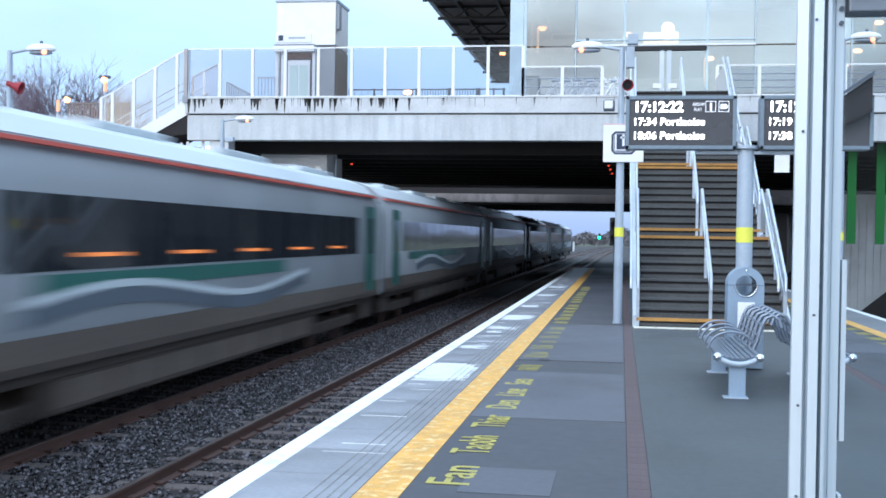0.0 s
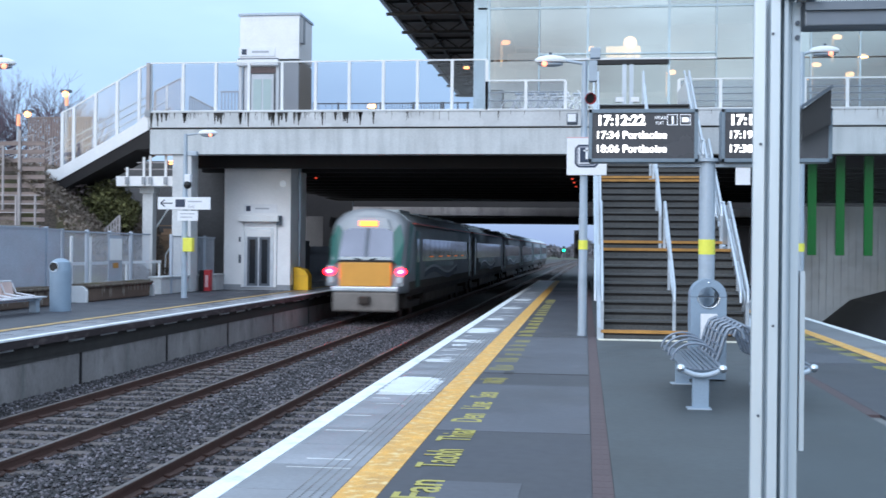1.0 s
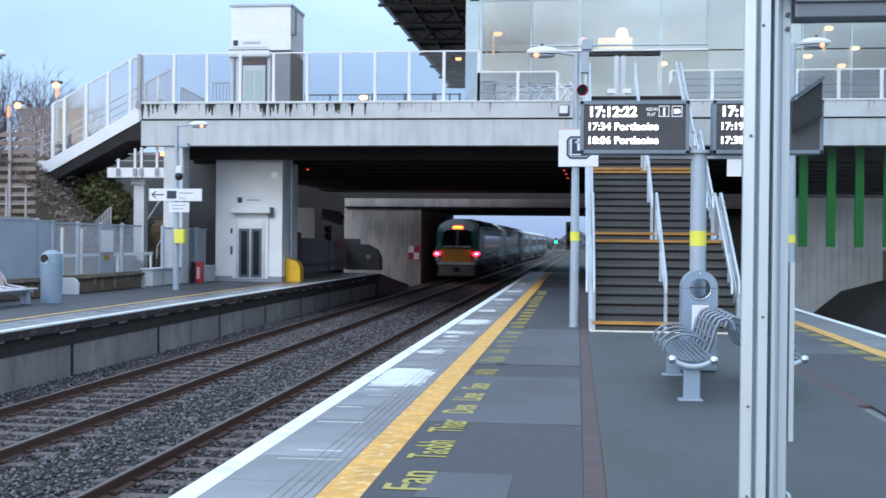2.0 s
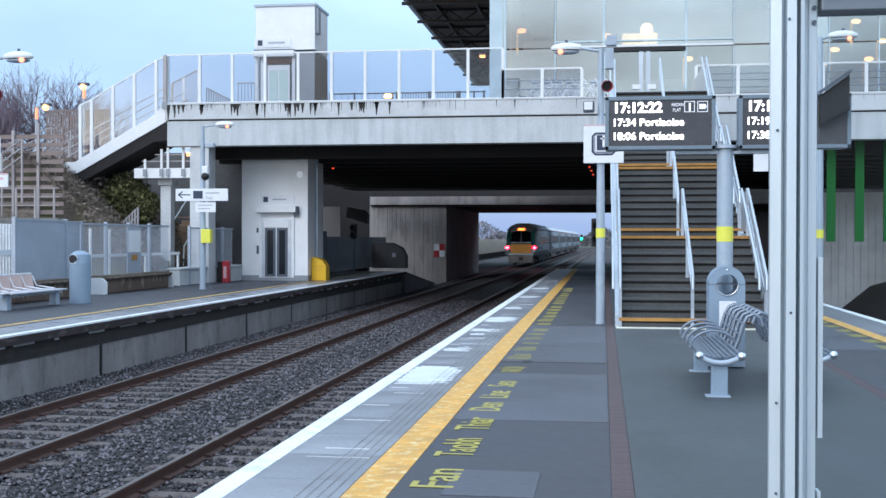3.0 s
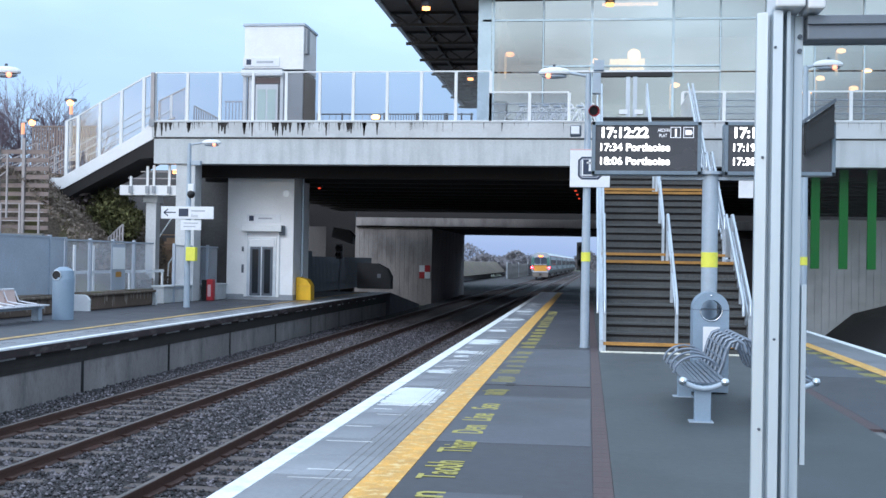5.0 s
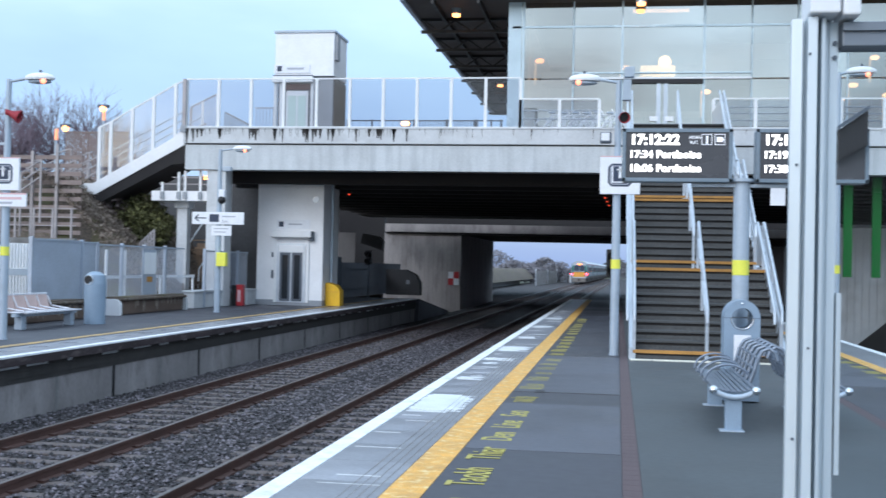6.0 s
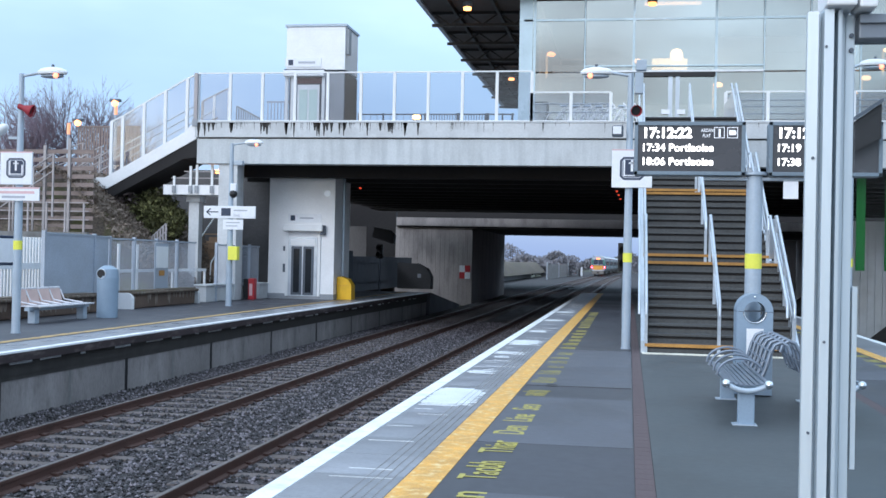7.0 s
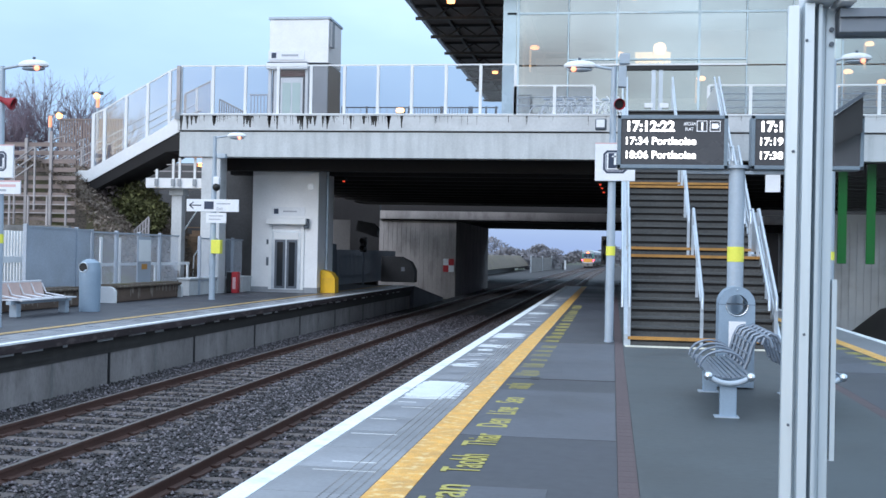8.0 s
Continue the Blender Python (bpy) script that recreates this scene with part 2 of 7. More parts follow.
# Wall grey with under-deck shade put in; the relay cabinet uses it too.
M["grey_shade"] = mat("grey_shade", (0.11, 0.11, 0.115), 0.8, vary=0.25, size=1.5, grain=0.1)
M["silver_body"] = mat("silver_body", (0.30, 0.32, 0.345), 0.5, 0.25, vary=0.06, size=2.0, grain=0.03, bump=0.01, second=(0.34, 0.35, 0.37), amount=0.35)
M["silver_roof"] = mat("silver_roof", (0.52, 0.57, 0.60), 0.42, 0.1, vary=0.07, size=2.0, grain=0.04)
M["train_green"] = mat("train_green", (0.02, 0.115, 0.095), 0.35, 0.0, vary=0.08, size=1.0, grain=0.03, bump=0.01)
M["train_dirt"] = mat("train_dirt", (0.045, 0.033, 0.027), 0.75, vary=0.25, size=0.8, grain=0.2)
M["body_grime"] = mat("body_grime", (0.092, 0.072, 0.060), 0.75, 0.0, vary=0.25, size=1.2, grain=0.15, second=(0.09, 0.08, 0.07), amount=0.6, stretch=(1, 0.3, 1))
M["abutment_face"] = mat("abutment_face", (0.40, 0.365, 0.355), 0.8, vary=0.2, size=1.2, grain=0.1, bump=0.1, second=(0.18, 0.165, 0.16), amount=0.5, stretch=(1, 1, 0.3))
M["train_yellow"] = mat("train_yellow", (0.72, 0.35, 0.06), 0.45, vary=0.06, size=0.8, grain=0.04, bump=0.02)
M["train_glass"] = mat("train_glass", (0.02, 0.023, 0.028), 0.06, 0.0, vary=0.1, size=1.0, grain=0.0, bump=0.0, ior=1.5)
M["train_red"] = mat("train_red", (0.60, 0.10, 0.07), 0.4, vary=0.05, size=0.5)
M["led_face"] = mat("led_face", (0.07, 0.07, 0.078), 0.25, vary=0.1, size=0.4, grain=0.05, bump=0.0)
M["screen_frame"] = mat("screen_frame", (0.19, 0.24, 0.29), 0.45, 0.2, vary=0.08, size=0.4)
M["led_text"] = glow("led_text", (1.0, 0.94, 0.88), 3.0)
M["bench_steel"] = mat("bench_steel", (0.21, 0.245, 0.30), 0.35, 0.6, vary=0.1, size=0.4, grain=0.05, bump=0.02)
M["sodium"] = glow("sodium", (1.0, 0.36, 0.10), 6.0)
# Glow for bare column heads, imitating lamplight that falls on them.
M["sodium_spill"] = glow("sodium_spill", (1.0, 0.42, 0.22), 0.6)
M["lamp_pale"] = glow("lamp_pale", (1.0, 0.55, 0.22), 6.0)
M["lamp_big"] = glow("lamp_big", (1.0, 0.66, 0.28), 7.0)
M["tail_red"] = glow("tail_red", (1.0, 0.004, 0.014), 30.0)
# Whitish red that imitates the burnt-out middle of the tail lamp's glare.
M["tail_core"] = glow("tail_core", (1.0, 0.10, 0.13), 40.0)
M["amber"] = glow("amber", (1.0, 0.17, 0.02), 6.0)
M["window_orange"] = glow("window_orange", (0.9, 0.25, 0.05), 0.4)
M["signal_green"] = glow("signal_green", (0.04, 1.0, 0.36), 6.0)
M["signal_lit_red"] = glow("signal_lit_red", (1.0, 0.08, 0.03), 1.0)
M["pane"] = glass("pane", (0.94, 0.97, 1.0), 0.0, 0.93)
M["pane_milky"] = glass("pane_milky", (0.95, 0.965, 1.0), 0.0, 0.86)
M["shelter_pane"] = glass("shelter_pane", (0.96, 0.98, 0.99), 0.0, 0.98, 1.2)
M["roof_under"] = mat("roof_under", (0.075, 0.066, 0.064), 0.8, vary=0.15, size=2.0)


M["windscreen"] = mat("windscreen", (0.060, 0.067, 0.085), 0.07, 0.9, vary=0.1, size=1.2, grain=0.0, bump=0.0)
M["pale_panel"] = mat("pale_panel", (0.56, 0.68, 0.74), 0.25, 0.1, vary=0.12, size=1.5, grain=0.03, bump=0.0)
M["rail_dull"] = mat("rail_dull", (0.36, 0.34, 0.35), 0.5, 0.2, vary=0.2, size=0.8)
# Tan that includes the orange lamplight on the lower steps.
M["step_lamplit"] = mat("step_lamplit", (0.36, 0.25, 0.17), 0.8, vary=0.25, size=0.5, grain=0.15)
M["leaf_brown"] = mat("leaf_brown", (0.205, 0.160, 0.150), 0.85, vary=0.35, size=0.7, per=0.3, island=(0.5, 1.6))
M["leaf_green"] = mat("leaf_green", (0.150, 0.152, 0.062), 0.8, vary=0.35, size=0.7, per=0.3, island=(0.5, 1.7))


# ---- building helpers ----
def bm_new():
    return bmesh.new()


def box(bm, x0, x1, y0, y1, z0, z1, bevel=0.0):
    vs = [bm.verts.new((x, y, z)) for z in (z0, z1) for y in (y0, y1) for x in (x0, x1)]
    fs = [bm.faces.new([vs[i] for i in q]) for q in ((0, 2, 3, 1), (4, 5, 7, 6), (0, 1, 5, 4), (2, 6, 7, 3), (0, 4, 6, 2), (1, 3, 7, 5))]
    if bevel:
        es = list({ed for f in fs for ed in f.edges})
        bmesh.ops.bevel(bm, geom=es, offset=bevel, segments=2, affect="EDGES", profile=0.5)
    return bm


def B(x0, x1, y0, y1, z0, z1, bevel=0.0):
    return box(bm_new(), x0, x1, y0, y1, z0, z1, bevel)


def tube(bm, a, b, r, seg=10, r2=None, cap=True):
    a, b = Vector(a), Vector(b)
    r2 = r if r2 is None else r2
    d = (b - a).normalized()
    u = d.orthogonal().normalized()
    v = d.cross(u)
    def ring(p, rad):
        return [bm.verts.new(p + (u * math.cos(2 * math.pi * i / seg) + v * math.sin(2 * math.pi * i / seg)) * rad) for i in range(seg)]
    rings = [ring(a, r), ring(b, r2)]
    for i in range(seg):
        f = bm.faces.new([rings[0][i], rings[0][(i + 1) % seg], rings[1][(i + 1) % seg], rings[1][i]])
        f.smooth = True
    if cap:
        bm.faces.new(ring(a, r)[::-1])
        bm.faces.new(ring(b, r2))
    return bm


def pipe(bm, pts, r, seg=8):
    """One tube bent through the points."""
    pts = [Vector(p) for p in pts]
    n = len(pts)
    ref = None
    rings = []
    for i, p in enumerate(pts):
        d = (pts[min(i + 1, n - 1)] - pts[max(i - 1, 0)]).normalized()
        if ref is None:
            ref = d.orthogonal().normalized()
        u = (ref - d * ref.dot(d)).normalized()
        ref = u
        v = d.cross(u)
        rings.append([bm.verts.new(p + (u * math.cos(2 * math.pi * k / seg) + v * math.sin(2 * math.pi * k / seg)) * r) for k in range(seg)])
    for a, b in zip(rings, rings[1:]):
        for k in range(seg):
            f = bm.faces.new([a[k], a[(k + 1) % seg], b[(k + 1) % seg], b[k]])
            f.smooth = True
    bm.faces.new([bm.verts.new(v.co) for v in rings[0][::-1]])
    bm.faces.new([bm.verts.new(v.co) for v in rings[-1]])
    return bm


def bar(bm, a, b, w, h):
    """A flat bar of width w (level) and height h from a to b."""
    a, b = Vector(a), Vector(b)
    d = (b - a).normalized()
    side = d.cross(Vector((0, 0, 1)))
    side = Vector((1, 0, 0)) if side.length < 1e-4 else side.normalized()
    up = side.cross(d)
    vs = []
    for p in (a, b):
        for s, t in ((-1, -1), (1, -1), (1, 1), (-1, 1)):
            vs.append(bm.verts.new(p + side * (s * w / 2) + up * (t * h / 2)))
    for q in ((3, 2, 1, 0), (4, 5, 6, 7), (0, 1, 5, 4), (1, 2, 6, 5), (2, 3, 7, 6), (3, 0, 4, 7)):
        bm.faces.new([vs[i] for i in q])
    return bm


def prism(bm, outline, axis, lo, hi):
    """An outline of (a, b) pairs swept along axis from lo to hi."""
    def at(a, b, c):
        return {"x": (c, a, b), "y": (a, c, b), "z": (a, b, c)}[axis]
    p = [bm.verts.new(at(a, b, lo)) for a, b in outline]
    q = [bm.verts.new(at(a, b, hi)) for a, b in outline]
    n = len(p)
    for i in range(n):
        bm.faces.new([p[i], p[(i + 1) % n], q[(i + 1) % n], q[i]])
    bm.faces.new(p[::-1])
    bm.faces.new(q)
    bmesh.ops.recalc_face_normals(bm, faces=bm.faces[:])
    return bm


def mesh_of(bm, name, material):
    me = bpy.data.meshes.new(name)
    bm.to_mesh(me)
    bm.free()
    me.materials.append(M[material])
    return me


def part(name, bm, material, parent, label=""):
    ob = new(name, mesh_of(bm, name, material))
    ob.parent = parent
    return tagged(ob, label)


def thing(name, place, label, category, group="", turn=0):
    ob = new(name)
    ob.empty_display_size = 0.2
    ob.matrix_world = pose(*place, 0, 0, turn)
    return tagged(ob, label, category, group)


def single(name, bm, material, label, category, group="", kind="", place=(0, 0, 0)):
    ob = new(name, mesh_of(bm, name, material))
    ob.location = place
    return tagged(ob, label, category, group, kind)


def structure(name, bm, material, label, category="structure"):
    return single(name, bm, material, label, category, kind="structure")


def letters(name, text, size, material, parent, m, label="", stretch=1.0, bold=0.0):
    """Flat letters of the built-in font, turned into a mesh."""
    cu = bpy.data.curves.new(name, "FONT")
    cu.body, cu.size, cu.align_x, cu.extrude, cu.offset = text, size, "LEFT", 0.002, bold
    tmp = bpy.data.objects.new(name, cu)
    scene.collection.objects.link(tmp)
    bpy.context.view_layer.update()
    me = bpy.data.meshes.new_from_object(tmp.evaluated_get(bpy.context.evaluated_depsgraph_get()))
    bpy.data.objects.remove(tmp)
    bpy.data.curves.remove(cu)
    me.materials.clear()
    me.materials.append(M[material])
    me.transform(Matrix.Diagonal((stretch, 1, 1, 1)))
    ob = new(name, me)
    ob.parent = parent
    ob.matrix_basis = m
    return tagged(ob, label)


# ---- ground, track bed and platforms ----
RAIL_Z = -0.94
BED_Z = -1.108


def ground():
    bm = bm_new()
    box(bm, -2500, 2500, -600, 4000, -2.0, -1.35)
    structure("ground", bm, "grass_far", "dull winter grass and earth reaching the horizon", "ground")
    bm = bm_new()
    nx, ny = 46, 170
    grid = []
    for j in range(ny + 1):
        y = -12 + 372 * (j / ny) ** 1.6
        row = []
        for i in range(nx + 1):
            x = -9.95 + 24 * i / nx
            z = BED_Z + 0.035 * noise.noise((x * 1.7, y * 1.1, 0)) + 0.02 * noise.noise((x * 5, y * 4, 3))
            row.append(bm.verts.new((x, y, z)))
        grid.append(row)
    for j in range(ny):
        for i in range(nx):
            bm.faces.new([grid[j][i], grid[j][i + 1], grid[j + 1][i + 1], grid[j + 1][i]])
    structure("track_bed", bm, "ballast", "grey crushed stone bed under the tracks", "ballast")


def stones():
    rng = np.random.default_rng(4)
    n = 95000
    y = 6 + 44 * rng.random(n) ** 1.7
    x = -9.9 + 7.4 * rng.random(n)
    keep = np.ones(n, bool)
    for c in (-4.93, -3.26, -6.93, -8.53):
        keep &= np.abs(x - c) > 0.10
    for c in (-4.10, -7.765):
        keep &= ~((np.abs(x - c) < 1.3) & (np.abs((y - 4 + 0.34) % 0.68 - 0.34) < 0.085))
        keep &= ~((np.abs(x - c) < 0.75) & (rng.random(n) < 0.35))
    x, y = x[keep], y[keep]
    n = len(x)
    r = 0.013 + 0.024 * rng.random(n) ** 1.5
    base = np.array([(1, 0, 0), (0, 1, 0), (-1, 0, 0), (0, -1, 0), (0, 0, 0.8), (0, 0, -0.8)], float)
    pts = base[None] * (0.7 + 0.6 * rng.random((n, 6, 1))) * r[:, None, None]
    a = rng.random(n) * 6.28
    ca, sa = np.cos(a), np.sin(a)
    px = pts[:, :, 0] * ca[:, None] - pts[:, :, 1] * sa[:, None] + x[:, None]
    py = pts[:, :, 0] * sa[:, None] + pts[:, :, 1] * ca[:, None] + y[:, None]
    pz = pts[:, :, 2] + BED_Z + 0.016 + 0.018 * rng.random(n)[:, None]
    verts = np.stack([px, py, pz], 2).reshape(-1, 3)
    tri = np.array([(0, 1, 4), (1, 2, 4), (2, 3, 4), (3, 0, 4), (1, 0, 5), (2, 1, 5), (3, 2, 5), (0, 3, 5)])
    faces = (tri[None] + 6 * np.arange(n)[:, None, None]).reshape(-1, 3)
    me = bpy.data.meshes.new("ballast_stones")
    me.from_pydata(verts.tolist(), [], faces.tolist())
    me.materials.append(M["stone"])
    tagged(new("ballast_stones", me), "loose grey crushed stones between the rails", "ballast", kind="stuff")


def bend(y):
    """How far the line has swung to the right at y."""
    return 5.2e-5 * max(0.0, y - 60) ** 2 if y < 330 else 3.79 + (y - 330) * 0.0281


def rail_profile(c):
    return [(c - 0.075, RAIL_Z - 0.16), (c + 0.075, RAIL_Z - 0.16), (c + 0.07, RAIL_Z - 0.14), (c + 0.015, RAIL_Z - 0.12), (c + 0.015, RAIL_Z - 0.045),
            (c + 0.036, RAIL_Z - 0.035), (c + 0.036, RAIL_Z), (c - 0.036, RAIL_Z), (c - 0.036, RAIL_Z - 0.035), (c - 0.015, RAIL_Z - 0.045), (c - 0.015, RAIL_Z - 0.12), (c - 0.07, RAIL_Z - 0.14)]


def rail(c):
    ys = [-12, 60, 80, 100, 120, 140, 160, 180, 200, 220, 240, 260, 280, 300, 330, 360]
    root = thing("rail", (0, 0, 0), "rusty steel running rail on concrete sleepers", "rail", "running rails")
    for name, prof, mt, lab in (("web", rail_profile(c), "rail", ""), ("running_face", [(c - 0.03, RAIL_Z), (c + 0.03, RAIL_Z), (c + 0.028, RAIL_Z + 0.004), (c - 0.028, RAIL_Z + 0.004)], "rail_top", "worn bright rail head")):
        bm = bm_new()
        rings = [[bm.verts.new((px + bend(y), y, pz)) for px, pz in prof] for y in ys]
        n = len(prof)
        for p, q in zip(rings, rings[1:]):
            for i in range(n):
                bm.faces.new([p[i], p[(i + 1) % n], q[(i + 1) % n], q[i]])
        bm.faces.new(rings[0])
        bm.faces.new(rings[-1][::-1])
        bmesh.ops.recalc_face_normals(bm, faces=bm.faces[:])
        part(name, bm, mt, root, lab)


def sleepers(center, label):
    bed = thing("sleeper_row", (center, 0, 0), label, "railway sleepers", "sleeper rows")
    bm = box(bm_new(), -1.3, 1.3, -0.125, 0.125, BED_Z - 0.12, -1.085, 0.015)
    me = mesh_of(bm, "sleeper", "sleeper")
    clip = mesh_of(B(-0.115, 0.115, -0.07, 0.07, -1.085, -1.05), "rail_clip", "rail")
    rng = random.Random(int(center * 10))
    for k in range(110):
        y = 4 + 0.68 * k
        ob = new("sleeper", me)
        ob.parent = bed
        ob.location = (rng.uniform(-0.02, 0.02), y, 0.0)
        for cx in (-0.835, 0.835):
            ob = new("rail_clip", clip)
            ob.parent = bed
            ob.location = (cx, y, 0.0)
    bm = bm_new()
    for k in range(330):
        y = 78.8 + 0.68 * k
        box(bm, -1.3 + bend(y), 1.3 + bend(y), y - 0.125, y + 0.125, BED_Z - 0.1, -1.09)
    tagged(part("sleeper_run", bm, "sleeper", bed), kind="stuff")


ground()
stones()
for rx in (-4.93, -3.26, -6.93, -8.60, 6.37, 8.04):
    rail(rx)
sleepers(-4.10, "concrete sleepers of the near track, stained with rust")
sleepers(-7.765, "concrete sleepers of the far track, stained with rust")
sleepers(7.2, "concrete sleepers of the track beyond the island platform")


def fascia_concrete():
    """Grey concrete with soft rain streaks that run down it."""
    m = mat("fascia_concrete", (0.56, 0.59, 0.61), 0.8, vary=0.08, size=1.2, grain=0.06, bump=0.06)
    t = m.node_tree
    bsdf = next(n for n in t.nodes if n.type == "BSDF_PRINCIPLED")
    src = bsdf.inputs["Base Color"].links[0].from_socket
    geo, mp = t.nodes.new("ShaderNodeNewGeometry"), t.nodes.new("ShaderNodeMapping")
    mp.inputs["Scale"].default_value = (3.2, 0.2, 0.35)
    nz, rp, mx = t.nodes.new("ShaderNodeTexNoise"), t.nodes.new("ShaderNodeMapRange"), t.nodes.new("ShaderNodeMixRGB")
    nz.inputs["Scale"].default_value, nz.inputs["Detail"].default_value = 1.0, 6.0
    rp.inputs["From Min"].default_value, rp.inputs["From Max"].default_value = 0.45, 0.70
    rp.inputs["To Max"].default_value = 0.55
    mx.blend_type = "MULTIPLY"
    mx.inputs[2].default_value = (0.62, 0.64, 0.66, 1)
    t.links.new(geo.outputs["Position"], mp.inputs["Vector"])
    t.links.new(mp.outputs["Vector"], nz.inputs["Vector"])
    t.links.new(nz.outputs["Fac"], rp.inputs["Value"])
    t.links.new(rp.outputs["Result"], mx.inputs[0])
    t.links.new(src, mx.inputs[1])
    t.links.new(mx.outputs[0], bsdf.inputs["Base Color"])
    return m


M["fascia_concrete"] = fascia_concrete()


def island_platform():
    p = structure("island_platform", B(-2.30, 5.40, -14, 63, -1.35, -0.03), "concrete_dark", "island platform of concrete with an asphalt surface", "platform")
    part("asphalt", B(-1.652, 0.07, -14, 63, -0.03, 0.0), "asphalt", p)
    part("asphalt", B(0.222, 2.88, -14, 63, -0.03, 0.001), "asphalt_green", p, "greenish grey asphalt")
    part("asphalt", B(3.032, 4.752, -14, 63, -0.03, 0.0), "asphalt", p)
    for x0, x1, y0, y1, mt in ((-1.34, 0.06, 10.2, 13.75, "asphalt_patch"), (-1.34, 0.06, 15.1, 21.5, "asphalt_patch"), (3.1, 4.3, 17.5, 24, "asphalt_patch")):
        part("asphalt_repair", B(x0, x1, y0, y1, 0.0, 0.0035), mt, p, "paler repair patch")
    for x0, x1, a in ((-2.552, -1.654, -2.55), (4.754, 5.652, 5.48)):
        meshes = [mesh_of(B(x0, x1, 0.003, 0.897, -0.16, -0.002), "coping_slab", "slab")]
        for k in range(66):
            ob = new("coping_slab", meshes[0])
            ob.parent = p
            ob.location = (0, 3 + 0.9 * k, 0)
        part("edge_line", B(a, a + 0.17, -14, 62.5, -0.002, 0.004), "white_line", p, "white painted edge line")
    part("wall_face", B(-2.32, -2.26, -14, 63, -1.3, -0.16), "concrete_dark", p)
    part("safety_line", B(-1.64, -1.355, -14, 62, 0.0, 0.005), "yellow_line", p, "worn amber safety line")
    part("safety_line", B(4.50, 4.74, -14, 62, 0.0, 0.005), "yellow_line", p, "worn amber safety line")
    # pale lime bloom in thin streaks across the coping
    rng = random.Random(7)
    for y0, y1, x0, x1 in ((12.6, 14.3, -2.37, -1.72), (16.4, 16.8, -2.36, -1.85), (19.2, 19.5, -2.3, -1.9), (20.0, 20.5, -2.36, -1.74), (22.3, 23.6, -2.36, -1.70), (26.6, 27.2, -2.36, -1.72), (31.6, 32.6, -2.36, -1.75), (37.0, 38.2, -2.36, -1.75)):
        if y1 - y0 > 0.7:
            n = 14
            right = [(x1 - rng.uniform(0.0, 0.22), y0 + 0.28 + (y1 - y0 - 0.28) * i / n) for i in range(n + 1)]
            left = [(x0 - 0.01 + rng.uniform(0, 0.05), y0 + 0.28 + (y1 - y0 - 0.28) * i / n) for i in range(n + 1)]
            part("lime_bloom", prism(bm_new(), right + left[::-1], "z", -0.002, 0.0014), "slab_pale", p, "solid pale lime bloom")
        y = y0
        while y < y1:
            h = rng.uniform(0.03, 0.14)
            a, b = x0 + rng.uniform(0, 0.22) ** 1.5, x1 - rng.uniform(0, 0.30)
            n = 9
            up = [(a + (b - a) * i / n, y + h * rng.uniform(0.75, 1.0)) for i in range(n + 1)]
            dn = [(a + (b - a) * i / n, y + h * rng.uniform(0.0, 0.2)) for i in range(n + 1)]
            part("lime_bloom", prism(bm_new(), dn + up[::-1], "z", -0.002, 0.001), "slab_pale", p, "pale lime bloom on the coping")
            y += h + rng.uniform(0.004, 0.03)
    used = []
    for k in range(60):
        y = rng.uniform(7.5, 46.0)
        if any(abs(y - u) < 0.12 for u in used) or 12.3 < y < 13.7:
            continue
        used.append(y)
        x0 = rng.uniform(-2.36, -2.05)
        n = 6
        L, h = rng.uniform(0.08, 0.5), rng.uniform(0.008, 0.04)
        up = [(x0 + L * i / n, y + h * rng.uniform(0.6, 1.0)) for i in range(n + 1)]
        dn = [(x0 + L * i / n, y + h * rng.uniform(0.0, 0.3)) for i in range(n + 1)]
        part("lime_streak", prism(bm_new(), dn + up[::-1], "z", -0.002, 0.0012), "slab_pale", p)
    # two rows of small studs beside the safety line
    bm = bm_new()
    for row in (-1.93, -1.86, -1.79, -1.72):
        for k in range(300):
            y = 6.5 + 0.05 * k
            bmesh.ops.create_cone(bm, cap_ends=True, segments=6, radius1=0.011, radius2=0.006, depth=0.005, matrix=Matrix.Translation((row, y, 0.0005)))
    tagged(part("tactile_studs", bm, "concrete_dark", p, "rows of dark tactile studs"), kind="stuff")
    # brick strips
    brick = mesh_of(B(0.0, 0.146, 0.002, 0.213, -0.03, 0.0), "brick", "red_strip")
    for x0, y0, n in ((0.073, 6.0, 190), (2.883, 12.0, 90)):
        for k in range(n):
            ob = new("brick", brick)
            ob.parent = p
            ob.location = (x0, y0 + 0.215 * k, 0.0)
    part("asphalt_repair", B(-1.02, -0.42, 7.15, 7.95, 0.0, 0.0045), "asphalt_patch", p, "square repair patch")
    part("asphalt_joint", B(-1.34, 0.06, 15.05, 15.09, 0.0, 0.004), "stain", p)
    part("asphalt_joint", B(-1.34, 0.06, 21.52, 21.55, 0.0, 0.004), "stain", p)
    part("drain_cover", B(-1.06, -0.93, 15.0, 15.25, 0.0, 0.007), "black", p, "small dark drain cover")
    return p


ISLAND = island_platform()


